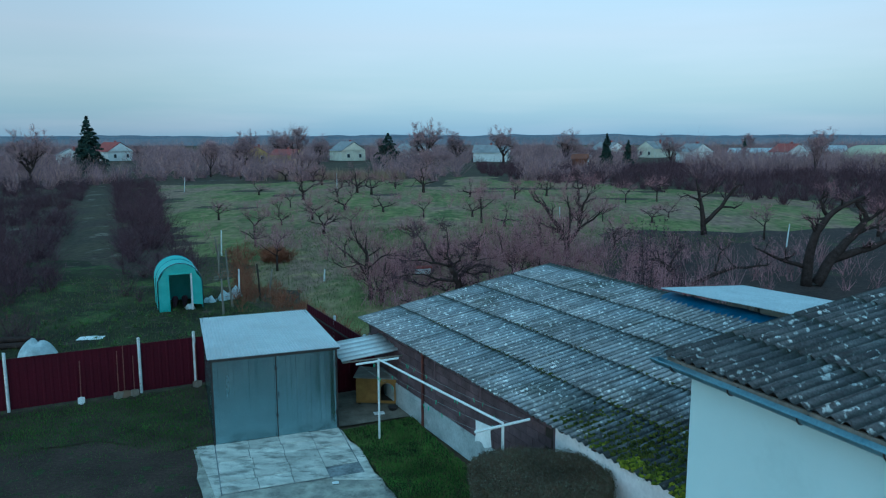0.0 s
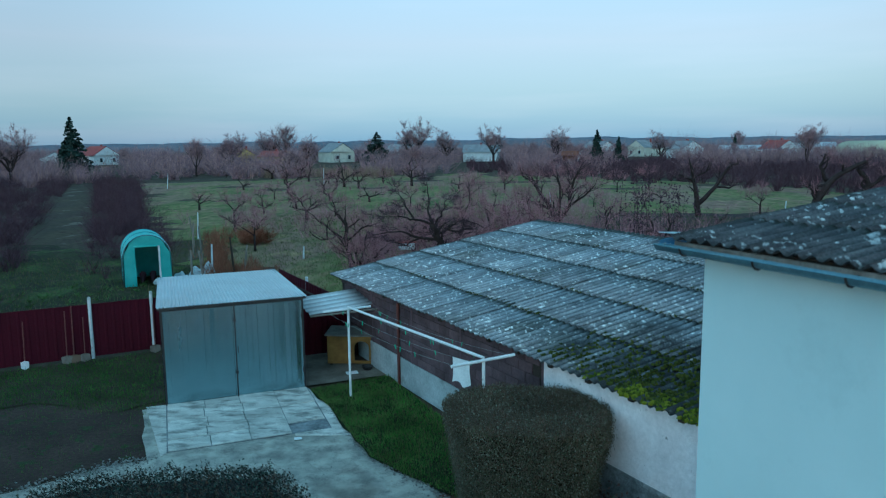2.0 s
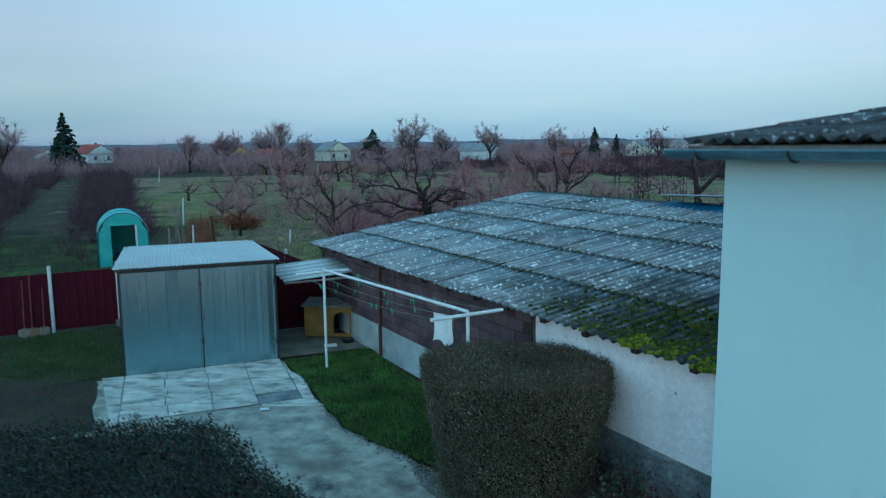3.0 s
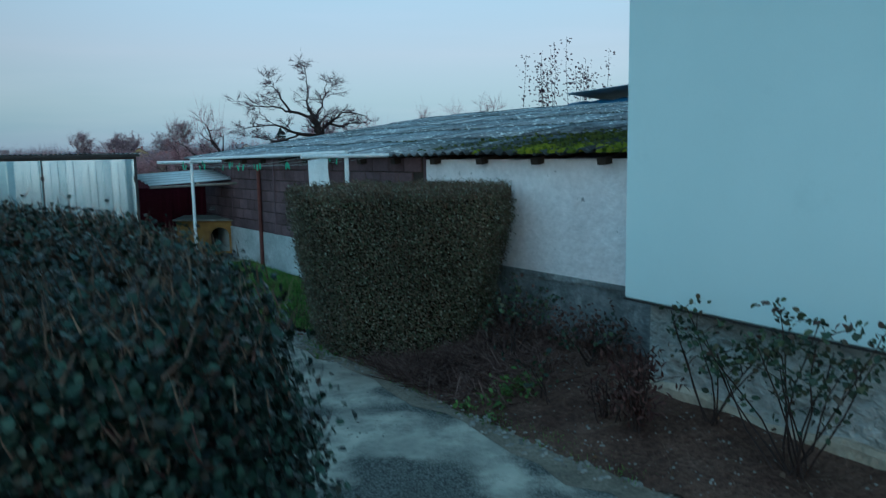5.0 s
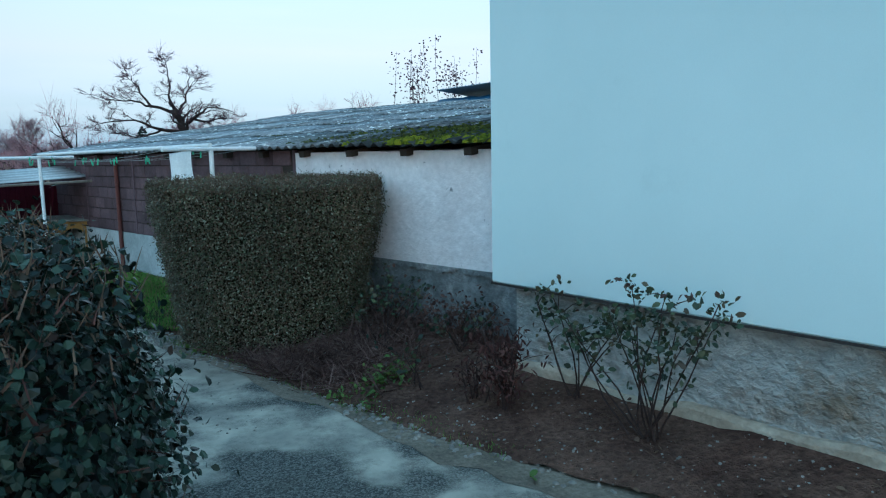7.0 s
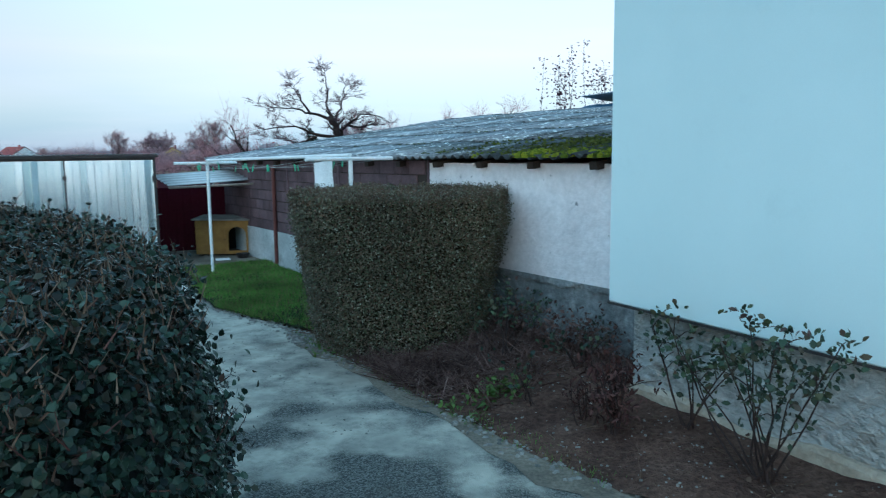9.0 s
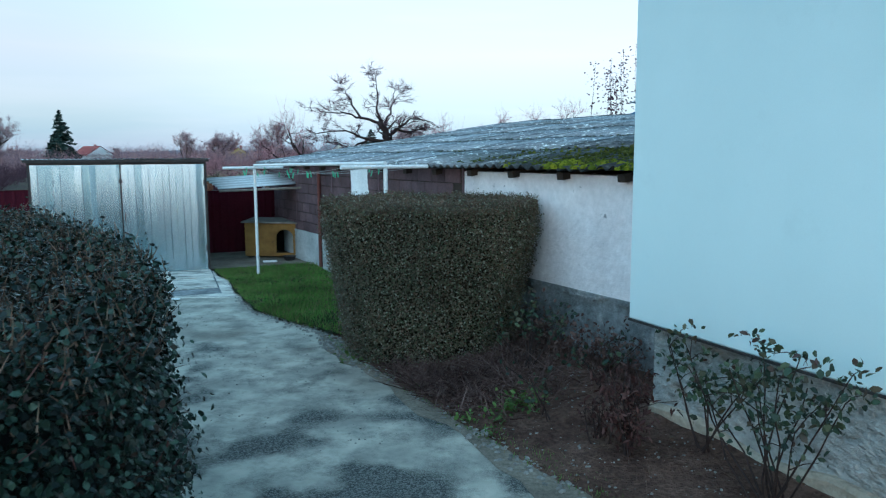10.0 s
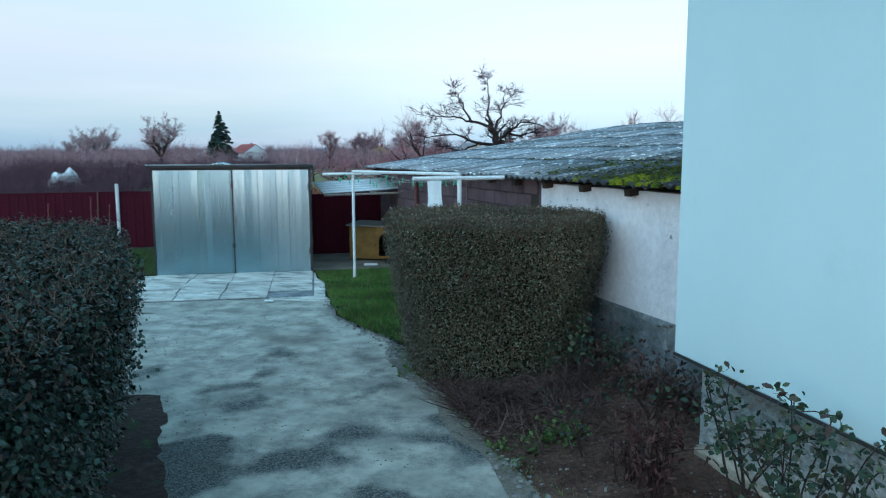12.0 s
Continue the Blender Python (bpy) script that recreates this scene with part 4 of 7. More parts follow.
# ---- fences ----
def make_fence(name, a, b, height, posts, label, rail_z=()):
    a, b = Vector(a), Vector(b)
    d = b - a
    ln = d.length
    f = thing(name, label, "fence", frame_at(a.x, a.y, 0, d.x, d.y), kind="structure")
    n = max(1, round(ln / 1.15))
    for i in range(n):
        w = ln / n
        bm = bmesh.new()
        xs = []
        k = 6
        for j in range(k):
            x0 = w * j / k
            xs += [(x0, 0), (x0 + w / k * 0.6, 0), (x0 + w / k * 0.7, -0.012), (x0 + w / k * 0.9, -0.012)]
        xs.append((w, 0))
        for off in (0, 0.004):
            g = [[bm.verts.new((px, py + off, z)) for px, py in xs] for z in (0.04, height)]
            for j in range(len(xs) - 1):
                bm.faces.new((g[0][j], g[0][j + 1], g[1][j + 1], g[1][j]))
        pn = part("panel", bm, M_RED, f, "dark red ribbed sheet panel" if i == 0 else "")
        pn.matrix_basis = pose(w * i, 0.003 * (i % 2), 0)
        part("cap", a_box(0, w, -0.018, 0.01, height, height + 0.018), M_RED, pn)
    for z in rail_z:
        part("rail", a_box(0, ln, 0.01, 0.05, z, z + 0.04), M_STEEL, f)
    for x, mat, hh in posts:
        p = part("post", a_tube([(x, -0.045, 0), (x, -0.045, hh)], 0.042, 8), mat, f)
        part("post_cap", a_tube([(x, -0.045, hh), (x, -0.045, hh + 0.02)], [0.048, 0.03], 8), mat, p)


make_fence("red_fence", (-16.5, 15.85), (-7.0, 20.85), 1.43, [(0.3, M_POST, 1.62), (2.75, M_POST, 1.62), (5.45, M_POST, 1.62), (8.75, M_POST, 1.62), (10.25, M_POST, 1.62)], "dark red sheet metal fence with white posts", (0.35, 1.25))
make_fence("kennel_fence", (-3.75, 19.62), (-1.95, 20.32), 1.42, [(0.1, M_STEEL, 1.5)], "dark red sheet fence behind the kennel", (0.4, 1.2))
make_fence("rear_fence", (-2.35, 20.35), (-4.9, 24.7), 1.50, [(0.1, M_POST, 1.58), (2.5, M_POST, 1.62)], "dark red sheet fence behind the garage", (0.4, 1.2))


def make_nook_roof():
    t = thing("kennel_roof", "pale corrugated sheet canopy over the kennel", "canopy", pose(0, 0, 0))
    corners = [Vector((-2.62, 18.0, 1.56)), Vector((-0.80, 18.70, 1.60)), Vector((-1.35, 19.75, 1.76)), Vector((-3.25, 19.05, 1.74))]
    depth, wide = corners[3] - corners[0], corners[1] - corners[0]
    sheet_ = part("sheet", wavy(depth.length, wide.length, depth.length / 5, 0.022, 0.004, 10), M_CANOPY, t, "pale corrugated sheet, shade of the troughs put into its colour", True)
    ax, ay = depth.normalized(), wide.normalized()
    az = ax.cross(ay).normalized()
    ay = az.cross(ax)
    sheet_.matrix_basis = Matrix((ax, ay, az)).transposed().to_4x4()
    sheet_.matrix_basis.translation = corners[0]
    part("front_beam", a_tube([corners[0] + Vector((0, 0.03, -0.05)), corners[1] + Vector((0, 0.03, -0.05))], 0.025, 6), M_GREYWOOD, t)
    part("post", a_tube([(-0.53, 17.52, 0), (-0.53, 17.52, 1.92)], 0.035, 8), M_REDPAINT, t, "red-brown steel post")


make_nook_roof()


def make_kennel():
    k = thing("dog_kennel", "yellow-brown chipboard dog kennel with arched doorway", "dog kennel", frame_at(-2.42, 19.04, 0.035, 1.15, -0.06))
    W, D, H = 1.16, 0.72, 0.74
    part("side_panel", a_box(0, 0.02, 0.02, D - 0.02, 0.03, H), M_WOOD, k, "yellow chipboard side")
    part("side_panel", a_box(W - 0.02, W, 0.02, D - 0.02, 0.03, H), M_WOOD, k)
    part("rear_panel", a_box(0, W, D - 0.02, D, 0.03, H), M_WOOD, k)
    # front with an arched doorway near one end
    bm = bmesh.new()
    c, r = 0.86, 0.185
    arch = [(c - r, 0.10)] + [(c - r * math.cos(math.pi * i / 8), 0.44 + 0.16 * math.sin(math.pi * i / 8)) for i in range(9)] + [(c + r, 0.10)]
    outer = [(0.0, 0.03), (0.0, H), (W, H), (W, 0.03)]
    for dy in (0.0, 0.02):
        v = [bm.verts.new((x, dy, z)) for x, z in arch]
        o = [bm.verts.new((x, dy, z)) for x, z in outer]
        mid = len(v) // 2
        bm.faces.new([o[0], o[1]] + v[:mid + 1][::-1])
        bm.faces.new([o[1], o[2], v[mid]])
        bm.faces.new([o[2], o[3]] + v[mid:][::-1])
        bm.faces.new([o[3], o[0], v[0], v[-1]])
    part("front_panel", bm, M_WOOD, k, "front panel with arched doorway")
    for x in (0.0, 0.58, W - 0.03):
        part("batten", a_box(x, x + 0.03, -0.014, -0.001, 0.03, H), M_WOOD, k)
    part("floor", a_box(0.02, W - 0.02, 0.02, D - 0.02, 0.03, 0.06), M_DARKWOOD, k)
    # Added dark panel: the shade seen through the doorway.
    part("lining", a_box(0.03, W - 0.03, D - 0.05, D - 0.03, 0.06, H - 0.03), M_INNER_SHADE, k)
    rf = part("roof", a_box(-0.06, W + 0.08, -0.08, D + 0.06, 0, 0.03, bevel=0.006), M_GREYWOOD, k, "flat board roof")
    rf.matrix_basis = pose(0, 0, H + 0.012, 2.0, 1.0, 0)
    for x in (0.05, W - 0.12):
        part("skid", a_box(x, x + 0.07, 0, D, 0, 0.03), M_DARKWOOD, k)
    bowl = bmesh.new()
    prof = [(0.0, 0.0), (0.10, 0.0), (0.14, 0.09), (0.125, 0.09), (0.09, 0.02), (0.0, 0.02)]
    rings = [[bowl.verts.new((r * math.cos(math.tau * i / 14), r * math.sin(math.tau * i / 14), z)) for i in range(14)] for r, z in prof[1:5]]
    for a, b in zip(rings, rings[1:]):
        for i in range(14):
            bowl.faces.new((a[i], a[(i + 1) % 14], b[(i + 1) % 14], b[i]))
    bowl.faces.new(rings[0])
    bowl.faces.new(rings[-1])
    ob = part("feeding_bowl", bowl, M_STEEL, None)
    ob.matrix_world = pose(-1.38, 18.62, 0.035)
    tagged(ob, "dark metal feeding bowl on the kennel pad", "bowl")
    ob = part("food_tray", a_box(-0.14, 0.14, -0.09, 0.09, 0, 0.03, bevel=0.008), M_CLOTH)
    ob.matrix_world = pose(-1.72, 18.32, 0.035, 0, 0, 20)
    tagged(ob, "small white food tray on the kennel pad", "tray")


make_kennel()


# ---- washing line ----
def make_washing_line():
    wl_ = thing("washing_line", "white steel washing line with two T posts", "washing line", pose(0, 0, 0))
    p1, p2 = Vector((-1.53, 16.68, 0)), Vector((1.19, 12.66, 0))
    h1, h2 = 1.99, 2.05
    along = (p2 - p1).normalized()
    side = Vector((-along.y, along.x, 0))
    bars = []
    for p, h, a, b in ((p1, h1, 0.56, 0.52), (p2, h2, 0.60, 0.60)):
        q = part("post", a_tube([(p.x, p.y, 0), (p.x, p.y, h)], 0.027, 10), M_WHITEPAINT, wl_)
        c = Vector((0.88, 0.475, 0)) if h == h1 else Vector((0.86, 0.51, 0))
        l_, r_ = p - c * a + Vector((0, 0, h)), p + c * b + Vector((0, 0, h))
        part("crossbar", a_tube([l_, r_], 0.026, 10), M_WHITEPAINT, wl_)
        bars.append((l_, r_))
    part("top_rail", a_tube([p1 + Vector((0, 0, h1 + 0.045)), p2 + Vector((0, 0, h2 + 0.045))], 0.024, 10), M_WHITEPAINT, wl_)
    rng = random.Random(8)
    lines = []
    for f in (0.06, 0.34, 0.66, 0.94):
        a, b = bars[0][0].lerp(bars[0][1], f), bars[1][0].lerp(bars[1][1], f)
        pts = [a.lerp(b, i / 10) - Vector((0, 0, 0.10 * (1 - (2 * i / 10 - 1) ** 2))) for i in range(11)]
        part("line", a_tube(pts, 0.0026, 4), M_WIRE, wl_)
        lines.append(pts)
    for pts in lines:
        for _ in range(6):
            i = rng.randrange(0, 10)
            p = pts[i].lerp(pts[i + 1], rng.random())
            pg = part("peg", a_box(-0.006, 0.006, -0.008, 0.008, -0.06, 0.02), M_PEG, wl_)
            pg.matrix_basis = pose(p.x, p.y, p.z, rng.uniform(-15, 15), rng.uniform(-15, 15), rng.uniform(0, 180))
    # white cloth pegged near the second post
    bm = bmesh.new()
    a, b = lines[1][8], lines[1][10]
    top = [a.lerp(b, 0.40 + 0.062 * i) for i in range(9)]
    g = []
    for j in range(9):
        row = []
        for i, p in enumerate(top):
            sway = 0.02 * math.sin(i * 1.3 + j * 0.5) * j / 8
            row.append(bm.verts.new((p.x + side.x * sway, p.y + side.y * sway, p.z - 0.43 * j / 8 * (1 - 0.08 * math.sin(i * 0.9)))))
        g.append(row)
    for j in range(8):
        for i in range(8):
            bm.faces.new((g[j][i], g[j][i + 1], g[j + 1][i + 1], g[j + 1][i]))
    cl = part("cloth", bm, M_CLOTH, None, "", True)
    tagged(cl, "white cloth pegged to the washing line", "cloth")


make_washing_line()


# ---- plants: generators ----
def blades(base, direction, length, width, bend, rng):
    """Thin tapering twigs or grass blades as arrays: two joints each."""
    n = len(base)
    d = direction / np.linalg.norm(direction, axis=1, keepdims=True)
    side = np.cross(d, rng.normal(size=(n, 3)))
    side /= np.linalg.norm(side, axis=1, keepdims=True) + 1e-9
    off = np.cross(d, side)
    mid = base + d * (length * 0.55)[:, None] + off * (bend * length)[:, None]
    tip = base + d * length[:, None] + off * (bend * length * rng.uniform(-1, 1.5, n))[:, None]
    w = width[:, None]
    v = np.stack([base - side * w, base + side * w, mid - side * w * 0.65, mid + side * w * 0.65, tip], 1).reshape(-1, 3)
    i = np.arange(n) * 5
    quads = np.stack([i, i + 1, i + 3, i + 2], 1).tolist()
    tris = np.stack([i + 2, i + 3, i + 4], 1).tolist()
    return v, quads + tris, (mid, tip, d)


def fans(name, bushes, per, width, material, label, category, seed=1, spread=0.5, sides=2, parent=None, kind="stuff"):
    """Leafless bushes: twigs fanning from each foot, with side twigs. bushes: rows of x, y, z, height."""
    rng = np.random.default_rng(seed)
    b = np.repeat(np.array(bushes, float), per, axis=0)
    n = len(b)
    base = b[:, :3] + np.stack([rng.normal(0, 0.10, n) * b[:, 3], rng.normal(0, 0.10, n) * b[:, 3], np.zeros(n)], 1)
    direction = np.stack([rng.normal(0, spread, n), rng.normal(0, spread, n), np.ones(n)], 1)
    length = b[:, 3] * rng.uniform(0.45, 1.05, n)
    v, f, (mid, tip, d) = blades(base, direction, length, width * rng.uniform(0.6, 1.3, n), rng.normal(0, 0.07, n), rng)
    allv, allf, count = [v], list(f), len(v)
    for s in range(sides):
        k = rng.uniform(0.2, 0.95, n)[:, None]
        start = np.where(k < 0.55, base + (mid - base) * k / 0.55, mid + (tip - mid) * (k - 0.55) / 0.45)
        dd = d * 0.7 + rng.normal(0, 0.5, (n, 3))
        dd[:, 2] = np.abs(dd[:, 2])
        v2, f2, _ = blades(start, dd, length * rng.uniform(0.2, 0.42, n), width * 0.6 * rng.uniform(0.6, 1.2, n), rng.normal(0, 0.08, n), rng)
        allv.append(v2)
        allf += [[q + count for q in face] for face in f2]
        count += len(v2)
    ob = soup(name, np.concatenate(allv).tolist(), allf, material, parent)
    if parent is None:
        tagged(ob, label, category, kind=kind)
    return ob


def leaf_cloud(name, centre, normal, size, material, seed, parent=None, aspect=0.55, hang=0.0):
    """Flat pointed-oval leaves, one six-cornered face each, turned about the given normals."""
    rng = np.random.default_rng(seed)
    n = len(centre)
    nn = normal + rng.normal(0, 0.55, (n, 3))
    nn /= np.linalg.norm(nn, axis=1, keepdims=True)
    ax = np.cross(nn, rng.normal(size=(n, 3)))
    ax[:, 2] -= hang
    ax -= nn * (ax * nn).sum(1, keepdims=True)
    ax /= np.linalg.norm(ax, axis=1, keepdims=True) + 1e-9
    sd = np.cross(nn, ax)
    ln = (size * rng.uniform(0.65, 1.3, n))[:, None]
    wd = ln * aspect * rng.uniform(0.8, 1.15, n)[:, None]
    cup = ln * 0.10
    v = np.stack([centre - ax * ln / 2, centre - ax * ln * 0.15 + sd * wd / 2 + nn * cup, centre + ax * ln * 0.22 + sd * wd * 0.42 + nn * cup, centre + ax * ln / 2,
                  centre + ax * ln * 0.22 - sd * wd * 0.42 + nn * cup, centre - ax * ln * 0.15 - sd * wd / 2 + nn * cup], 1).reshape(-1, 3)
    i = np.arange(n) * 6
    return soup(name, v.tolist(), np.stack([i, i + 1, i + 2, i + 3, i + 4, i + 5], 1).tolist(), material, parent)


def grow_tree(seed, height, trunk_h, trunk_r, limbs, spread, levels=4, upright=0.35, lean=(0, 0), twist=0.42, shoots=0, dense=4, twig=0.0045, paths=(), reach=0.8, kids=7):
    """Limb tubes and twig spikes of a leafless tree."""
    rng = random.Random(seed)
    bm, tv, tf = bmesh.new(), [], []

    def spike(p, d, ln, r):
        b = len(tv)
        a = d.orthogonal().normalized()
        c = d.cross(a)
        m = p + d * ln * 0.5 + a * rng.uniform(-0.08, 0.08) * ln
        for k in range(3):
            o = a * math.cos(k * 2.094) + c * math.sin(k * 2.094)
            tv.append(tuple(p + o * r))
        for k in range(3):
            o = a * math.cos(k * 2.094) + c * math.sin(k * 2.094)
            tv.append(tuple(m + o * r * 0.6))
        tv.append(tuple(p + d * ln))
        for k in range(3):
            j = (k + 1) % 3
            tf.append((b + k, b + j, b + 3 + j, b + 3 + k))
            tf.append((b + 3 + k, b + 3 + j, b + 6))

    def branch(p, d, ln, r, level):
        steps = 5 if level == 0 else 4
        pts, rad, dirs = [p], [r], [d]
        for i in range(steps):
            d = (d + Vector((rng.gauss(0, twist), rng.gauss(0, twist), rng.gauss(upright * 0.35, twist * 0.6))) * 0.55).normalized()
            p = p + d * ln / steps
            pts.append(p)
            rad.append(r * (1 - 0.62 * (i + 1) / steps))
            dirs.append(d)
        if level < 2:
            tube(bm, pts, rad, 6 if level == 0 else 5)
        else:
            tube(bm, pts, [max(0.004, q) for q in rad], 3)
        if level >= levels - 1:
            for i in range(1, len(pts)):
                for _ in range(dense):
                    dd = (dirs[i] + Vector((rng.gauss(0, 0.7), rng.gauss(0, 0.7), rng.gauss(0.15, 0.5)))).normalized()
                    spike(pts[i], dd, ln * rng.uniform(0.4, 1.1), max(twig, rad[i] * 0.45))
            return
        kids = rng.randint(3, 4) if level else rng.randint(4, 5)
        for k in range(kids):
            i = rng.randint(2, steps)
            dd = (dirs[i] * 0.6 + Vector((rng.gauss(0, 0.75), rng.gauss(0, 0.75), rng.gauss(upright, 0.35)))).normalized()
            branch(pts[i], dd, ln * rng.uniform(0.45, 0.75), rad[i] * 0.66, level + 1)
        for _ in range(shoots):
            i = rng.randint(2, steps)
            spike(pts[i], Vector((rng.gauss(0, 0.22), rng.gauss(0, 0.22), 1)).normalized(), rng.uniform(0.5, 1.2) * height * 0.25, 0.007)

    if paths:      # drawn limbs: x, z pairs, with their first and last radius
        for pts, r0, r1 in paths:
            depth, fine = rng.uniform(-0.5, 0.5), []
            for (x0, z0), (x1, z1) in zip(pts, pts[1:]):
                for k in range(3):
                    f = k / 3
                    fine.append(Vector((x0 + (x1 - x0) * f + rng.gauss(0, 0.03), 0, z0 + (z1 - z0) * f + rng.gauss(0, 0.03))))
            fine.append(Vector((pts[-1][0], 0, pts[-1][1])))
            n = len(fine)
            for i, q in enumerate(fine):
                q.y = depth * i / n * 2 + rng.gauss(0, 0.03)
            rad = [r0 + (r1 - r0) * i / (n - 1) for i in range(n)]
            tube(bm, fine, rad, 7)
            for _ in range(kids):
                i = rng.randint(n // 3, n - 1)
                d = (fine[i] - fine[i - 1]).normalized()
                d = (d * 0.5 + Vector((rng.gauss(0, 0.7), rng.gauss(0, 0.7), rng.gauss(upright, 0.4)))).normalized()
                branch(fine[i], d, reach * rng.uniform(0.6, 1.5), rad[i] * 0.5, levels - 2)
        return bm, tv, tf
    top = Vector((lean[0] * trunk_h, lean[1] * trunk_h, trunk_h))
    tube(bm, [(0, 0, -0.1), (top.x * 0.3, top.y * 0.3, trunk_h * 0.4), tuple(top)], [trunk_r * 1.35, trunk_r * 1.05, trunk_r * 0.95], 8)
    for i in range(limbs):
        a = math.tau * (i + rng.uniform(-0.25, 0.25)) / limbs
        d = Vector((math.cos(a) * spread, math.sin(a) * spread, 1)).normalized()
        branch(top + Vector((0, 0, -0.05)), d, (height - trunk_h) * rng.uniform(0.38, 0.52), trunk_r * 0.58, 0)
    return bm, tv, tf


def make_tree(name, label, x, y, z=0.0, rot=0.0, group="", twig_material=None, **how):
    t = thing(name, label, "tree", pose(x, y, z, 0, 0, rot), group)
    bm, tv, tf = grow_tree(**how)
    part("trunk", bm, M_BARK, t, "dark forked trunk and limbs", True)
    soup("crown", tv, tf, twig_material or M_TWIG, t)
    return t


# ---- hedges ----
def make_hedge(name, outline, height, leaf, density, material, label, seed, taper=0.06, top_density=1.0, wild=0.03, near=None, twiggy=14, shoulder=0.10, core=None, shoot=None, tips=240, aspect=0.55):
    h = thing(name, label, "hedge", pose(0, 0, 0))
    cx, cy = sum(p[0] for p in outline) / len(outline), sum(p[1] for p in outline) / len(outline)
    fine = []
    for (x0, y0), (x1, y1) in zip(outline, outline[1:] + outline[:1]):
        k = max(1, int(math.hypot(x1 - x0, y1 - y0) / 0.12))
        fine += [(x0 + (x1 - x0) * i / k, y0 + (y1 - y0) * i / k) for i in range(k)]
    for _ in range(3):
        fine = [((a[0] + 2 * b[0] + c[0]) / 4, (a[1] + 2 * b[1] + c[1]) / 4) for a, b, c in zip(fine[-1:] + fine[:-1], fine, fine[1:] + fine[:1])]
    n = len(fine)

    def shell(i, zf):
        """A point of the clipped surface: i along the outline, zf up it."""
        x, y = fine[i % n]
        nx, ny = fine[(i + 1) % n][1] - fine[i - 1][1], -(fine[(i + 1) % n][0] - fine[i - 1][0])
        q = math.hypot(nx, ny) + 1e-9
        nx, ny = nx / q, ny / q
        lean_in = taper(x, y) if callable(taper) else taper
        inset = lean_in * (1 - zf) + shoulder * max(0, (zf - 0.75) / 0.25) ** 2
        bulge = 0.05 * wave(i * 0.22, zf * 3, 1.0, seed) + 0.02 * wave(i * 0.6, zf * 8, 1.0, seed + 1)
        return Vector((x + nx * (bulge - inset), y + ny * (bulge - inset), zf * height)), Vector((nx, ny, 0))

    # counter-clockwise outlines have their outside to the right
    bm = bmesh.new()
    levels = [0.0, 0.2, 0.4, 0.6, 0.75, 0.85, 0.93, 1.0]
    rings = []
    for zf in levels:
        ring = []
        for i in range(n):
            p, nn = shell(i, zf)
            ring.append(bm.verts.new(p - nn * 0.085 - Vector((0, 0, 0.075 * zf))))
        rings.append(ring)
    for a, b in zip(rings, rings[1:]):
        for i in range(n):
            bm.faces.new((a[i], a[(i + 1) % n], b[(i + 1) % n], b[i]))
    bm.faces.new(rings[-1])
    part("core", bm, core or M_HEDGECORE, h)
    rng = random.Random(seed)
    pts, nrm, twigs = [], [], []
    per = sum(math.hypot(fine[i][0] - fine[i - 1][0], fine[i][1] - fine[i - 1][1]) for i in range(n))
    for _ in range(int(per * height * density)):
        i, zf = rng.randrange(n), rng.random() ** 0.85
        if near and rng.random() > near(*fine[i]):
            continue
        p, nn = shell(i, zf)
        f = rng.random()
        p2, _ = shell(i + 1, zf)
        p = p.lerp(p2, f) + nn * rng.gauss(-0.012, wild)
        pts.append(p)
        nrm.append(nn + Vector((0, 0, 0.55)))
    xs, ys = [p[0] for p in fine], [p[1] for p in fine]
    area = (max(xs) - min(xs)) * (max(ys) - min(ys))
    for _ in range(int(area * density * top_density)):
        x, y = rng.uniform(min(xs), max(xs)), rng.uniform(min(ys), max(ys))
        if (not near or rng.random() < near(x, y)) and inside(x, y, fine):
            d = min((x - q[0]) ** 2 + (y - q[1]) ** 2 for q in fine[::3]) ** 0.5
            if d < shoulder * 0.5:
                continue
            z = height * (0.75 + 0.25 * math.sqrt(min(1.0, d / shoulder))) + 0.04 * wave(x, y, 1.7, seed) + rng.gauss(-0.012, wild * 0.9)
            pts.append(Vector((x, y, z)))
            nrm.append(Vector((rng.gauss(0, 0.4), rng.gauss(0, 0.4), 1)))
    leaf_cloud("leaves", np.array(pts), np.array(nrm), leaf, material, seed, h, aspect, 0.2)
    # bare shoots that poke out of the clipped faces
    rg = np.random.default_rng(seed)
    pick = rg.integers(0, len(pts), max(200, len(pts) // twiggy))
    base, dr = np.array(pts)[pick], np.array(nrm)[pick] + rg.normal(0, 0.5, (len(pick), 3))
    v, f, _ = blades(base - dr * 0.03, dr, rg.uniform(0.03, 0.11, len(pick)), np.full(len(pick), 0.0022), rg.normal(0, 0.05, len(pick)), rg)
    soup("outgrowth", v.tolist(), f, shoot or M_DRY, h)
    tops = [q for q, w in zip(pts, nrm) if w.z > 0.9]
    base = np.array([tops[k] for k in rg.integers(0, len(tops), int(area * tips))])
    base[:, 2] -= 0.02
    dr = np.stack([rg.normal(0, 0.5, len(base)), rg.normal(0, 0.5, len(base)), np.ones(len(base))], 1)
    v, f, _ = blades(base, dr, rg.uniform(0.03, 0.09, len(base)), np.full(len(base), 0.0026), rg.normal(0, 0.05, len(base)), rg)
    soup("shoot_tip", v.tolist(), f, M_DRY, h, "brown clipped shoot tips")
    return h


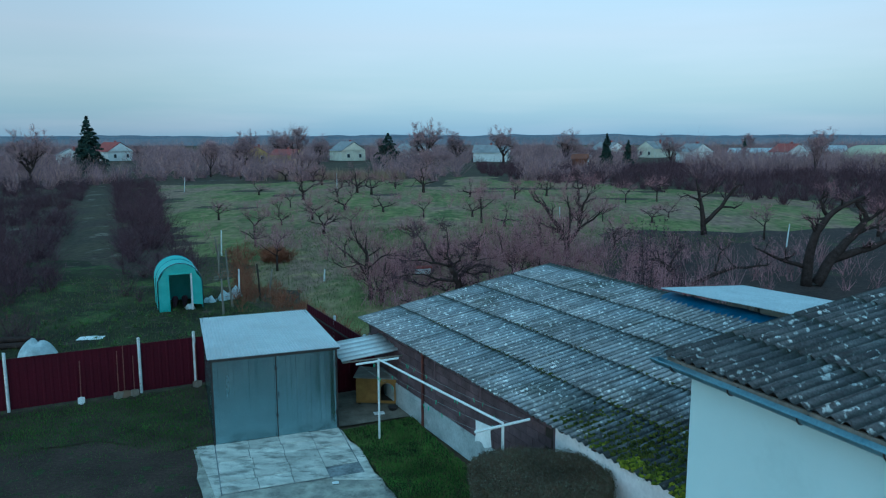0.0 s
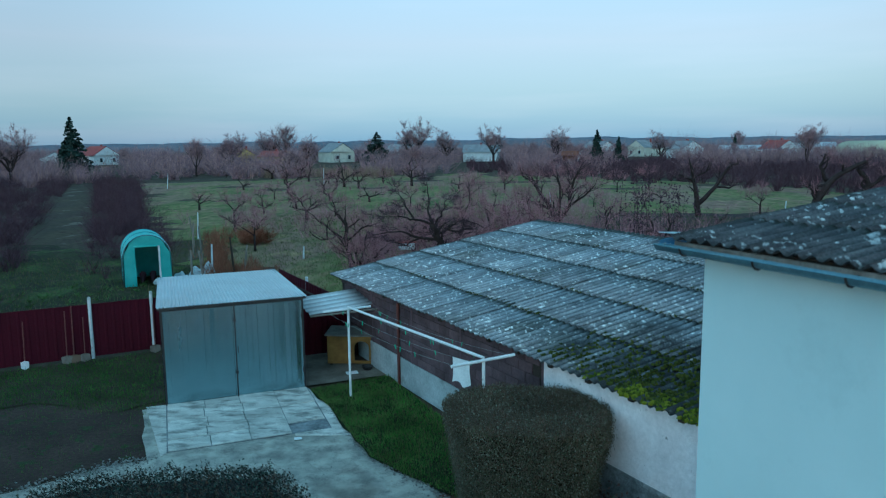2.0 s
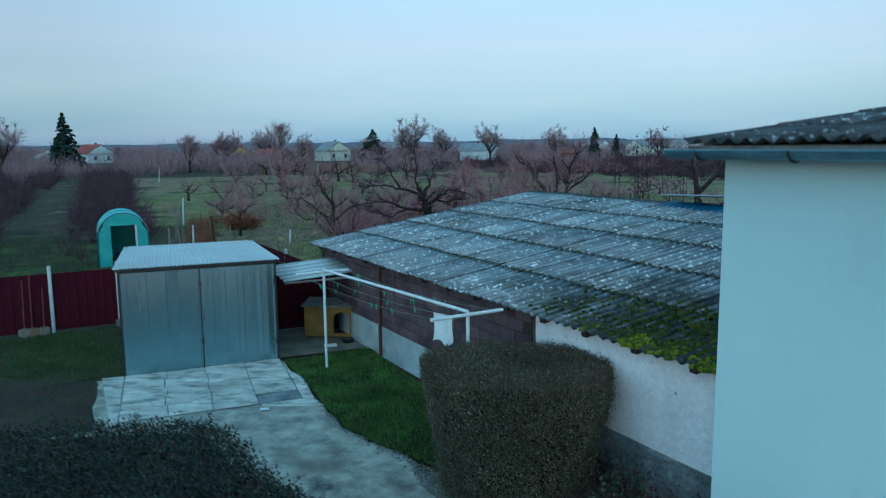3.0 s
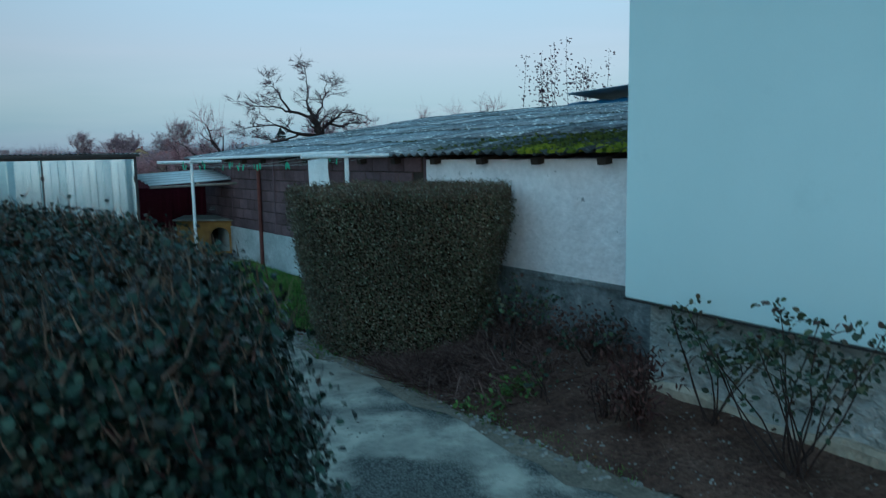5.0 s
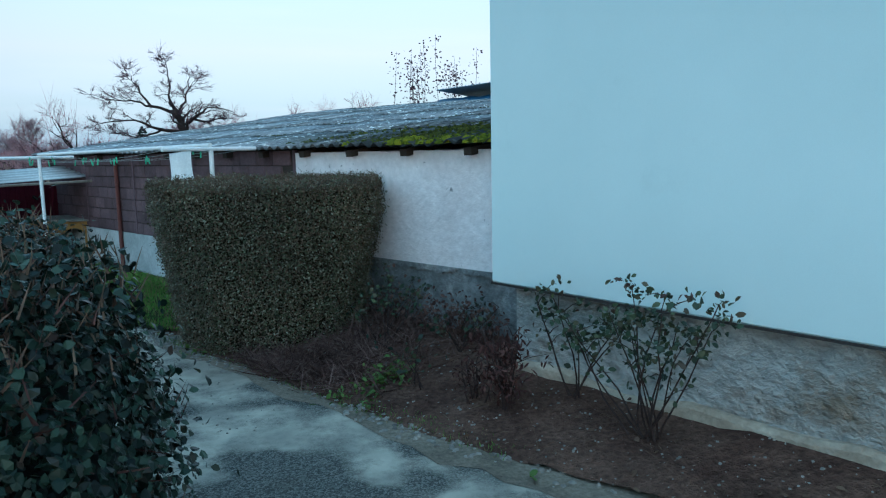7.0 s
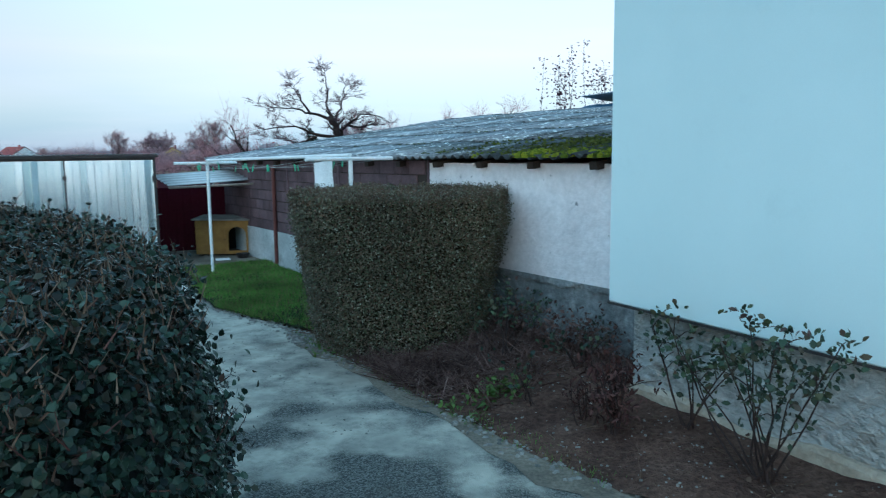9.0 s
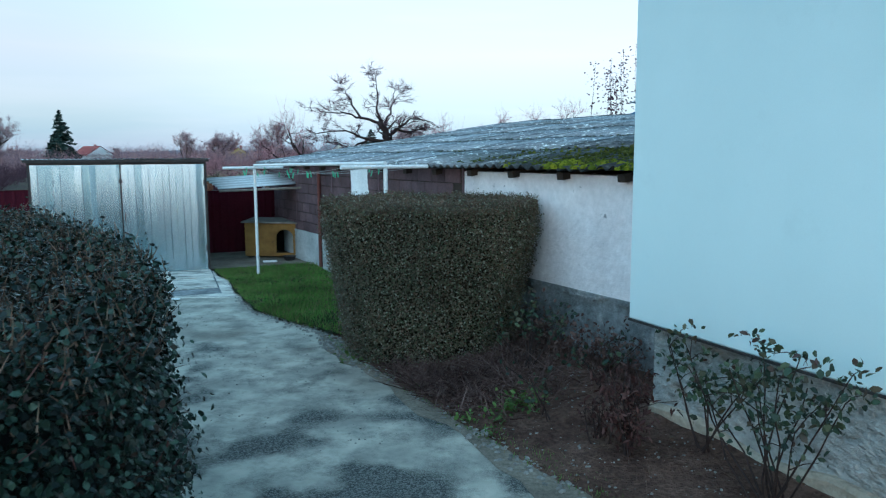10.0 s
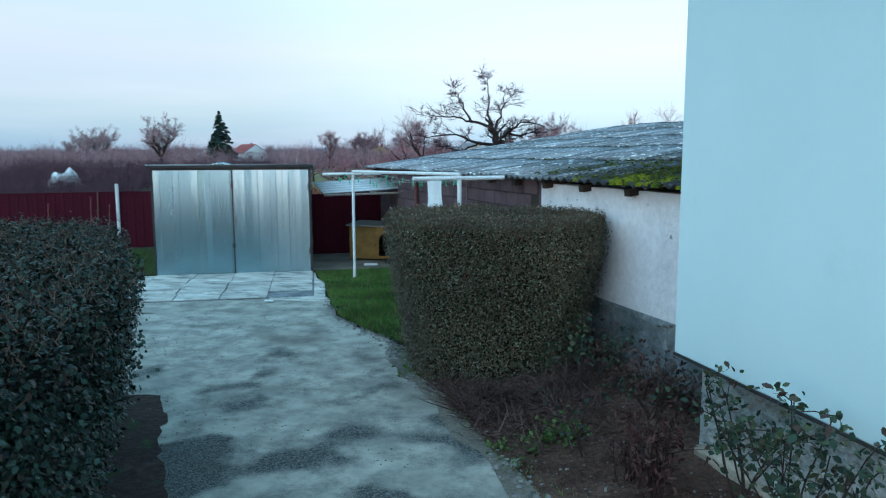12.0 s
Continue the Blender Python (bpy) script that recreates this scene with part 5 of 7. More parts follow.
HEDGE_BY_DRIVE = [(-6.4, 4.3), (1.14, 4.75), (1.22, 5.3), (1.05, 6.0), (0.72, 6.75), (0.28, 7.5), (-0.26, 8.13), (-0.72, 8.70), (-1.02, 9.26), (-1.4, 9.70), (-2.2, 9.70), (-3.1, 9.56), (-3.75, 9.40), (-4.3, 8.95), (-6.4, 7.9)]
# The near-black core puts the shade between privet leaves into its colour.
make_hedge("privet_hedge", HEDGE_BY_DRIVE, 1.72, 0.025, 6800, M_LEAF, "dark green clipped privet hedge along the driveway", 41, taper=lambda x, y: 0.03 + 0.62 * min(1, max(0, (y - 5.4) / 1.8)), top_density=0.9, wild=0.05, aspect=0.72, near=lambda x, y: 1.0 if x > -0.9 and y < 8.3 else 0.45 if x > -4.0 and y > 6.5 else 0.06, shoulder=0.20, twiggy=16, core=M_INNER_SHADE, shoot=M_WITHER, tips=620)
HEDGE_ROUND = [(0.50, 11.95), (0.62, 11.2), (0.98, 10.66), (1.75, 10.46), (2.55, 10.64), (2.90, 11.0), (2.97, 11.5), (2.70, 12.25), (1.95, 12.56), (1.0, 12.52)]
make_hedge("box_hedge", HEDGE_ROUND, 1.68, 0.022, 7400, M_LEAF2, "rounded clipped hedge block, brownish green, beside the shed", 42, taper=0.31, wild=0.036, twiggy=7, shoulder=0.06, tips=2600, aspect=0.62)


# ---- grass ----
def grass_patch(name, outline, count, size, material, label, seed, z=0.0, stray=0.0):
    rng = np.random.default_rng(seed)
    xs, ys = [p[0] for p in outline], [p[1] for p in outline]
    pts, poly = [], np.array(outline)
    nxt = np.roll(poly, -1, axis=0)
    while len(pts) < count:
        px, py = rng.uniform(min(xs), max(xs), 6000), rng.uniform(min(ys), max(ys), 6000)
        up = (poly[:, 1] > py[:, None]) != (nxt[:, 1] > py[:, None])
        cut = (nxt[:, 0] - poly[:, 0]) * (py[:, None] - poly[:, 1]) / (nxt[:, 1] - poly[:, 1] + 1e-12) + poly[:, 0]
        within = ((up & (px[:, None] < cut)).sum(1) % 2) == 1
        for x, y in zip(px[within], py[within]):
            if 0.62 + 0.5 * wave(x, y, 1.1, seed) + 0.45 * wave(x, y, 3.7, seed + 1) > rng.random():
                pts.append((x, y, z))
    base = np.array(pts[:count])
    n = count
    base[:, :2] += rng.normal(0, 1, (n, 2)) * stray
    d = np.stack([rng.normal(0, 0.26, n), rng.normal(0, 0.26, n), np.ones(n)], 1)
    v, f, _ = blades(base, d, size * rng.uniform(0.5, 1.4, n), size * 0.05 * rng.uniform(0.7, 1.3, n), rng.normal(0, 0.15, n), rng)
    tagged(soup(name, v.tolist(), f, material), label, "grass", kind="stuff")


grass_patch("lawn_grass", LAWN, 42000, 0.065, M_BLADE, "short bright green lawn grass", 51, 0.03)
grass_patch("fence_grass", [(-13, 17.2), (-9, 19.4), (-7.2, 20.4), (-5.5, 16.5), (-6.4, 15.9), (-8.4, 16.5), (-10.5, 15.3), (-14, 14.2)], 22000, 0.080, M_YARDGRASS, "dark lawn grass along the red fence", 52, 0.0, 0.22)
grass_patch("garden_grass", [(-26, 22), (-16.5, 17.2), (-7.5, 22.3), (-5.5, 27), (-9.5, 33), (-16, 36), (-28, 40)], 22000, 0.12, M_ROUGHGRASS, "rough garden grass behind the fence", 53)
grass_patch("orchard_grass", [(-8, 26), (-3, 23), (1, 26), (9, 40), (22, 52), (10, 60), (-12, 60), (-16, 42)], 60000, 0.13, M_ROUGHGRASS, "rough orchard grass", 54)
grass_patch("yard_grass", [(-14, 14.2), (-10.5, 15.4), (-8.4, 16.6), (-6.4, 15.9), (-5.7, 16.5), (-4.9, 13.7), (-6.3, 12.75), (-9, 11.2), (-14, 10.0)], 5000, 0.06, M_YARDGRASS, "thin grass on the bare yard soil", 56)
grass_patch("bed_grass", [(0.45, 12.2), (0.72, 11.5), (1.35, 10.45), (2.2, 8.95), (2.95, 7.75), (3.25, 7.85), (2.4, 9.1), (1.4, 10.7)], 900, 0.045, M_BLADE, "thin grass along the bed's edge", 55, 0.01)


# ---- roses, weeds and dead stems in the bed ----
def make_rose(name, label, x, y, height, stems, spread, leaves, seed, leaf=0.045, leaf_material=None, bias=(0, 0), along=0.0):
    z0 = bed_rise(x, y) + 0.01
    r = thing(name, label, "rose bush", pose(x, y, z0))
    rng = random.Random(seed)
    pts, nrm = [], []
    for s in range(stems):
        a = math.tau * s / stems + rng.uniform(-0.4, 0.4)
        d = Vector((math.cos(a) * spread + bias[0], math.sin(a) * spread + bias[1], 1.0)).normalized()
        if along:      # stems fan out beside the wall
            u, v = along * (2 * s / (stems - 1) - 1) + rng.uniform(-0.06, 0.06), rng.uniform(-0.28, 0.06)
            d = Vector((HW.x * u + HQ.x * v, HW.y * u + HQ.y * v, 1.0)).normalized()
        p, path = Vector((rng.gauss(0, 0.04), rng.gauss(0, 0.04), -0.03)), []
        ln = height * rng.uniform(0.7, 1.1)
        for i in range(6):
            path.append(p)
            d = (d + Vector((rng.gauss(0, 0.13), rng.gauss(0, 0.13), 0.05))).normalized()
            p = p + d * ln / 5
        part("stem", a_tube(path, [0.008 * (1 - 0.6 * i / 5) for i in range(6)], 5), M_BARK, r)
        for i in range(2 if leaf_material else 3, 6):
            if rng.random() < 0.75:
                q = path[i] + Vector((rng.gauss(0, 0.10), rng.gauss(0, 0.10), rng.uniform(0.02, 0.13)))
                part("side_shoot", a_tube([path[i], path[i].lerp(q, 0.5) + Vector((0, 0, 0.015)), q], [0.004, 0.003, 0.002], 4), M_BARK, r)
                tips = [q, path[i]]
            else:
                tips = [path[i]]
            for tip in tips:
                for _ in range(max(1, int(leaves * (0.4 + 0.25 * i))) if leaf_material or i > 3 else 2):
                    c = tip + Vector((rng.gauss(0, 0.045), rng.gauss(0, 0.045), rng.gauss(0, 0.026) - (0.05 if leaf_material else 0)))
                    pts.append(c)
                    nrm.append(Vector((rng.gauss(0, 0.7), rng.gauss(0, 0.7), 0.7)))
    if pts:
        leaf_cloud("leaves", np.array(pts), np.array(nrm), leaf, leaf_material or M_ROSELEAF, seed, r, 0.62 if leaf_material is None else 0.30, 0.3 if leaf_material is None else 1.6)
    return r


make_rose("rose_bush", "leggy rose bush with sparse green leaves by the plinth", 3.88, 7.54, 1.04, 13, 0.60, 8, 61, 0.048, along=0.85)
make_rose("rose_bush", "slender rose bush with green leaves against the plinth", 3.72, 8.34, 0.82, 6, 0.55, 4, 68, 0.048, along=0.62)
make_rose("withered_bush", "withered dark bush with drooping dead leaves in the bed", 3.24, 8.40, 0.62, 11, 0.12, 6, 66, 0.060, M_WITHER)
make_rose("withered_bush", "withered dark bush with drooping dead leaves in the bed", 3.12, 8.72, 0.34, 6, 0.30, 3, 67, 0.050, M_WITHER)
make_rose("young_rose", "thin young rose with few leaves in the bed", 2.72, 10.30, 0.72, 6, 0.40, 5, 63, 0.05)
make_rose("young_rose", "thin young rose with few leaves in the bed", 3.30, 9.75, 0.55, 5, 0.5, 3, 64, 0.05)
make_rose("young_rose", "thin young rose with few leaves in the bed", 2.75, 9.15, 0.42, 3, 0.4, 3, 65)


def litter():
    rng = random.Random(71)
    heaps = []
    for _ in range(620):   # dead stems heaped beside the round hedge
        x, y = rng.gauss(2.05, 0.55), rng.gauss(10.1, 0.38)
        if inside(x, y, BED):
            heaps.append((x, y, bed_rise(x, y) + 0.02, rng.uniform(0.15, 0.45)))
    fans("dead_stems", heaps, 6, 0.005, M_DEAD, "heap of dry brown prunings beside the hedge", "prunings", 72, 2.4, 1)
    heaps = []
    for _ in range(420):   # twigs strewn over the whole bed
        x, y = rng.uniform(0.7, 5.0), rng.uniform(5.2, 11.8)
        if inside(x, y, BED):
            heaps.append((x, y, bed_rise(x, y) + 0.015, rng.uniform(0.06, 0.20)))
    fans("strewn_twigs", heaps, 3, 0.003, M_DRY, "thin dry twigs strewn over the soil bed", "twigs", 78, 3.0, 1)
    heaps = []
    for _ in range(60):    # dried growth under the shed wall
        k = rng.uniform(1.6, 4.0)
        p = SA + SE * k + SS * rng.uniform(-0.28, 0.05)
        heaps.append((p.x, p.y, bed_rise(p.x, p.y), rng.uniform(0.15, 0.42)))
    fans("withered_flowers", heaps, 9, 0.005, M_DEAD, "withered brown plants along the shed wall", "dead plants", 74, 0.6, 2)
    pts, nrm = [], []
    for _ in range(900):
        k = rng.uniform(1.6, 4.1)
        p = SA + SE * k + SS * rng.uniform(-0.35, 0.06)
        pts.append((p.x, p.y, bed_rise(p.x, p.y) + abs(rng.gauss(0.22, 0.12))))
        nrm.append((rng.gauss(0, 0.6), -0.5, 0.5))
    tagged(leaf_cloud("withered_leaves", np.array(pts), np.array(nrm), 0.045, M_DEAD, 75, None, 0.6, 0.5), "curled dead leaves on the withered plants", "dead leaves", kind="stuff")
    spots = []
    for _ in range(2600):
        x, y = (rng.uniform(0.5, 4.8), rng.uniform(5.5, 12))
        if inside(x, y, BED):
            spots.append((x, y, bed_rise(x, y) + 0.014, rng.uniform(0.003, 0.013), rng.uniform(0.003, 0.010)))
    clumps("bed_stones", spots, M_STONE, "small pale stones scattered in the soil bed", "stones")
    spots = []
    edge = DRIVE[1:12]
    for k, ((x0, y0), (x1, y1)) in enumerate(zip(edge, edge[1:])):
        for _ in range(150 if k < 5 else 45):
            f = rng.random()
            spots.append((x0 + (x1 - x0) * f + rng.gauss(0, 0.07), y0 + (y1 - y0) * f + rng.gauss(0, 0.07), 0.012, rng.uniform(0.008, 0.028), rng.uniform(0.006, 0.02)))
    for (x0, y0), (x1, y1) in zip(DRIVE[17:20], DRIVE[18:21]):
        for _ in range(220):
            f = rng.random()
            spots.append((x0 + (x1 - x0) * f + rng.gauss(0, 0.12), y0 + (y1 - y0) * f + rng.gauss(0, 0.12), 0.012, rng.uniform(0.006, 0.022), rng.uniform(0.005, 0.016)))
    for _ in range(2600):   # loose gravel on the drive
        x, y = rng.uniform(-3.5, 3.4), rng.uniform(5.2, 13.5)
        if inside(x, y, DRIVE) and wave(x, y, 0.8, 9) > -0.05:
            spots.append((x, y, 0.009, rng.uniform(0.004, 0.011), rng.uniform(0.003, 0.008)))
    clumps("gravel", spots, M_STONE, "pale gravel along the lawn and on the drive", "gravel")
    pts, nrm = [], []
    for x, y, n, s in ((2.50, 9.42, 110, 0.11), (2.62, 9.52, 50, 0.08), (2.12, 9.25, 26, 0.07), (2.28, 8.95, 18, 0.05), (0.95, 11.1, 30, 0.10)):
        for _ in range(n):
            px, py = x + rng.gauss(0, s), y + rng.gauss(0, s)
            pts.append((px, py, bed_rise(px, py) + abs(rng.gauss(0.03, 0.04)) + 0.015))
            nrm.append((rng.gauss(0, 0.4), rng.gauss(0, 0.4), 1))
    tagged(leaf_cloud("weeds", np.array(pts), np.array(nrm), 0.055, M_WEED, 76, None, 0.5), "fresh green weeds in the soil bed", "weeds", kind="stuff")
    pts = [(rng.uniform(0.6, 4.6), rng.uniform(6, 11.6)) for _ in range(420)]
    pts = [(x, y, bed_rise(x, y) + 0.03) for x, y in pts if inside(x, y, BED)]
    tagged(leaf_cloud("fallen_leaves", np.array(pts), np.tile((0, 0, 1.0), (len(pts), 1)), 0.045, M_DRY, 77, None, 0.6), "brown fallen leaves on the bed", "fallen leaves", kind="stuff")
    for i, (x, y, r) in enumerate(((3.02, 7.42, 30), (2.42, 9.15, 110))):
        lf = leaf_cloud("green_leaf", np.array([(0, 0, 0.03), (0.05, 0.03, 0.035)]), np.array([(0, 0, 1.0), (0.1, 0, 1.0)]), 0.10, M_WEED, 80 + i)
        lf.matrix_world = pose(x, y, bed_rise(x, y), 0, 0, r)
        tagged(lf, "pale green fallen leaf on the soil", "leaf")


litter()


# ---- yard clutter ----
def lean_tool(name, label, x, y, blade_m, w, h, ln, kind_):
    t = thing(name, label, kind_, frame_at(x, y, 0, 0.885, 0.466))
    part("shaft", a_tube([(0, -0.12, 0.12), (0.02, 0.03, ln)], 0.014, 6), M_REDPAINT, t)
    bm = bmesh.new()
    prof = [(-w / 2, 0.20), (-w / 2, 0.05), (0, 0.0), (w / 2, 0.05), (w / 2, 0.20), (0, 0.24)]
    a = [bm.verts.new((px, -0.15 - 0.02 * (1 - abs(px) / w * 2), pz)) for px, pz in prof]
    b = [bm.verts.new((px, -0.14 - 0.02 * (1 - abs(px) / w * 2), pz)) for px, pz in prof]
    bm.faces.new(a[::-1])
    bm.faces.new(b)
    for i in range(6):
        bm.faces.new((a[i], a[(i + 1) % 6], b[(i + 1) % 6], b[i]))
    part("blade", bm, blade_m, t)


lean_tool("shovel", "shovel with red-brown shaft leaning on the red fence", -9.22, 19.50, M_GREYWOOD, 0.26, 0.3, 1.35, "shovel")
lean_tool("broom", "broom leaning on the red fence", -9.08, 19.58, M_DRY, 0.30, 0.3, 1.48, "broom")
lean_tool("spade", "short spade leaning on the red fence", -8.86, 19.70, M_GREYWOOD, 0.24, 0.3, 1.15, "spade")
lean_tool("hoe", "hoe leaning on the red fence", -10.05, 19.05, M_CLOTH, 0.18, 0.2, 1.2, "hoe")
lean_tool("rake", "rake leaning on the red fence beside the garage", -7.35, 20.48, M_GREYWOOD, 0.26, 0.2, 1.3, "rake")
pp = part("paper_scrap", a_box(-0.07, 0.07, -0.05, 0.05, 0, 0.006), M_CLOTH)
pp.matrix_world = pose(-2.22, 14.42, 0.03, 2, 3, 15)
tagged(pp, "scrap of white paper on the concrete", "paper")


def rumpled(name, label, category, x, y, w, d, h, material, seed, rot=0.0):
    bm = bmesh.new()
    n = 14
    g = [[bm.verts.new((w * (i / n - 0.5), d * (j / n - 0.5), max(0.004, h * math.sqrt(max(0, 1 - ((i / n - 0.5) ** 2 + (j / n - 0.5) ** 2) * 4.2)) * (0.85 + 0.5 * wave(i * 0.28, j * 0.28, 1, seed))))) for i in range(n + 1)] for j in range(n + 1)]
    for j in range(n):
        for i in range(n):
            bm.faces.new((g[j][i], g[j][i + 1], g[j + 1][i + 1], g[j + 1][i]))
    ob = part(name, bm, material, None, "", True)
    ob.matrix_world = pose(x, y, 0, 0, 0, rot)
    tagged(ob, label, category)


rumpled("plastic_cover", "pale plastic sheet over a heap behind the fence", "plastic sheet", -13.3, 22.6, 1.3, 1.0, 0.80, M_PLASTIC, 3, 20)
rumpled("covered_heap", "tall heap under folded white plastic sheeting in the garden", "covered heap", -29.4, 43.7, 2.5, 2.2, 1.5, M_CLOTH, 8, 35)
rumpled("straw_heap", "flat heap of yellow straw behind the fence", "straw", -12.0, 22.9, 1.9, 1.0, 0.30, surface("straw", (0.26, 0.17, 0.06), (0.40, 0.27, 0.10), 4.0, 0.95, 0.8, 40.0, bump_dist=0.04), 5, 25)
rumpled("white_sheet", "white plastic sheet lying on the grass", "plastic sheet", -13.1, 25.6, 0.9, 0.5, 0.06, M_CLOTH, 6, 10)
for i, (x, y, w, h) in enumerate(((-10.75, 31.6, 0.55, 0.26), (-10.2, 32.2, 0.8, 0.36), (-9.9, 32.7, 0.6, 0.50), (-11.2, 30.4, 0.5, 0.22))):
    rumpled("plastic_bag", "stuffed pale plastic bag beside the net tunnel", "bag", x, y, w, w * 0.8, h, M_PLASTIC, 10 + i, 40 * i)
for i in range(4):
    lg = part("log", a_tube([(-0.9, 0, 0.1), (0.0, 0.03, 0.11), (0.9, 0, 0.1)], [0.10, 0.11, 0.09], 9), M_BARK)
    lg.matrix_world = pose(-15.0 - 0.15 * i, 24.2 + 0.24 * (i % 3), 0.19 * (i // 3), 0, 0, 12 + 3 * i)
    tagged(lg, "dark old log lying behind the fence", "log", "logs behind the fence")


def make_tunnel():
    t = thing("net_tunnel", "teal shade net tunnel greenhouse with open doorway", "net tunnel", frame_at(-12.2, 29.55, 0, 0.90, 0.436))
    W, H, D = 1.80, 2.03, 2.3
    arc = [(W / 2 - W / 2 * math.cos(math.pi * i / 16), 1.12 + (H - 1.12) * math.sin(math.pi * i / 16)) for i in range(17)]
    prof = [(0, 0)] + arc + [(W, 0)]
    bm = bmesh.new()
    rows = [[bm.verts.new((x, D * j / 4, z + (0.015 * wave(x * 3, j, 1) if 0 < z else 0))) for x, z in prof] for j in range(5)]
    for a, b in zip(rows, rows[1:]):
        for i in range(len(prof) - 1):
            bm.faces.new((a[i], a[i + 1], b[i + 1], b[i]))
    part("net_cover", bm, M_NET, t, "stretched teal shade net", True)
    bm = bmesh.new()
    f = [bm.verts.new((x, D, z)) for x, z in prof]
    bm.faces.new(f)
    part("rear_net", bm, M_NET, t)
    bm = bmesh.new()
    v = [bm.verts.new((x, 0.01, z)) for x, z in ((0.03, 0), (0.45, 0), (0.45, 1.55), (0.24, 1.62), (0.05, 1.3))]
    bm.faces.new(v)
    v = [bm.verts.new((x, 0.01, z)) for x, z in ((1.36, 0.25), (1.78, 0.2), (1.75, 1.3), (1.55, 1.62), (1.36, 1.55))]
    bm.faces.new(v)
    top = [(0.24, 1.62), (0.45, 1.55), (1.36, 1.55), (1.55, 1.62)] + [(x, z) for x, z in arc[::-1] if 0.26 < x < 1.54 and z > 1.62]
    v = [bm.verts.new((x, 0.012, z)) for x, z in top]
    bm.faces.new(v)
    part("front_net", bm, M_NET, t)
    for j in range(3):
        part("hoop", a_tube([(x, D * j / 2, z) for x, z in prof], 0.02, 6), M_GALV, t)
    part("door_post", a_box(1.32, 1.39, -0.02, 0.04, 0, 1.58), M_POST, t)
    part("door_post", a_box(0.42, 0.47, -0.02, 0.03, 0, 1.58), M_NET, t)
    part("door_head", a_box(0.42, 1.39, -0.02, 0.03, 1.55, 1.60), M_NET, t)
    for x in (0.7, 1.1):
        part("crop_row", a_tube([(x, 0.8, 0), (x + 0.05, 1.2, 0.28), (x, 1.6, 0.1)], [0.05, 0.14, 0.05], 6), M_SCRUB, t)


make_tunnel()
STAKES = ((-9.35, 29.2, 1.5, M_GREYWOOD), (-11.0, 35.2, 1.8, M_GREYWOOD), (-9.87, 33.1, 1.2, M_POST), (-9.4, 30.6, 1.3, M_GREYWOOD), (-8.55, 31.9, 1.7, M_DARKWOOD), (-8.6, 33.7, 1.1, M_GREYWOOD), (-12.6, 38.5, 1.6, M_GREYWOOD),
          (-13.4, 41.0, 1.7, M_GREYWOOD), (-14.4, 44.5, 1.6, M_POST), (-36.6, 97.4, 2.0, M_POST), (-17.2, 105.0, 2.2, M_POST), (22.0, 48.0, 1.6, M_POST), (9.0, 62.0, 1.4, M_POST), (5.0, 44.0, 0.5, M_CLOTH), (-6.5, 36.5, 0.6, M_POST))
for x, y, h, mt in STAKES:
    sk = part("stake", a_tube([(0, 0, -0.05), (0.02, 0.01, h * 0.5), (0.05, 0.0, h)], [0.05, 0.045, 0.035], 7), mt)
    sk.matrix_world = pose(x, y, 0, random.uniform(-5, 5), random.uniform(-6, 6), random.uniform(0, 360))
    tagged(sk, "dark wooden stake in the garden" if mt is M_DARKWOOD else "pale wooden stake in the garden", "stake", "garden stakes")
bx = thing("feeder_box", "small white and red box on a stake in the orchard", "feeder", pose(-1.4, 35.5, 0, 0, 0, 20))
part("stake", a_tube([(0, 0, 0), (0, 0, 0.7)], 0.03, 6), M_GREYWOOD, bx)
part("body", a_box(-0.35, 0.35, -0.2, 0.2, 0.55, 0.85, bevel=0.02), M_CLOTH, bx)
part("lid", a_box(-0.42, 0.42, -0.26, 0.26, 0.86, 0.94, bevel=0.02), M_REDROOF, bx)


# ---- orchard ----
def drawn_tree(name, label, x, y, paths, seed, reach=0.8, kids=7, group="orchard trees", rot=0.0, **how):
    return make_tree(name, label, x, y, ground_rise(x, y), rot, group, seed=seed, height=5, trunk_h=1, trunk_r=0.1, limbs=1, spread=1, paths=paths, reach=reach, kids=kids, **how)


# The darker scrub colour on these twigs paints their silhouette against the sky.
drawn_tree("fruit_tree", "old bare fruit tree with twisted spreading limbs behind the shed", 0.33, 23.5,
           (([(0.12, 0), (0.1, 1.5), (0.08, 2.6), (-0.05, 2.95), (-0.18, 3.35)], 0.135, 0.085), ([(-0.18, 3.3), (-0.30, 3.8), (-0.32, 4.3), (-0.36, 4.75)], 0.038, 0.005), ([(-0.16, 3.3), (-0.75, 3.45), (-1.15, 3.6), (-1.75, 3.62)], 0.048, 0.009),
            ([(0.0, 2.75), (-0.6, 2.85), (-1.1, 3.05), (-1.9, 3.0)], 0.055, 0.010), ([(-0.75, 3.45), (-1.1, 4.0), (-1.25, 4.35)], 0.035, 0.008), ([(-0.05, 2.95), (0.25, 3.15), (0.62, 3.42), (1.2, 3.3)], 0.052, 0.009),
            ([(-0.1, 3.25), (0.15, 3.75), (0.25, 4.15)], 0.035, 0.008), ([(0.2, 3.1), (0.6, 3.05), (0.95, 3.15)], 0.04, 0.012), ([(-0.55, 2.85), (-1.0, 2.6), (-1.6, 2.75)], 0.035, 0.01)), 3, 0.30, 10, levels=3, dense=4, twist=0.5, upright=0.14, twig=0.0035, twig_material=M_SCRUB).scale = (1.0, 1.0, 0.93)
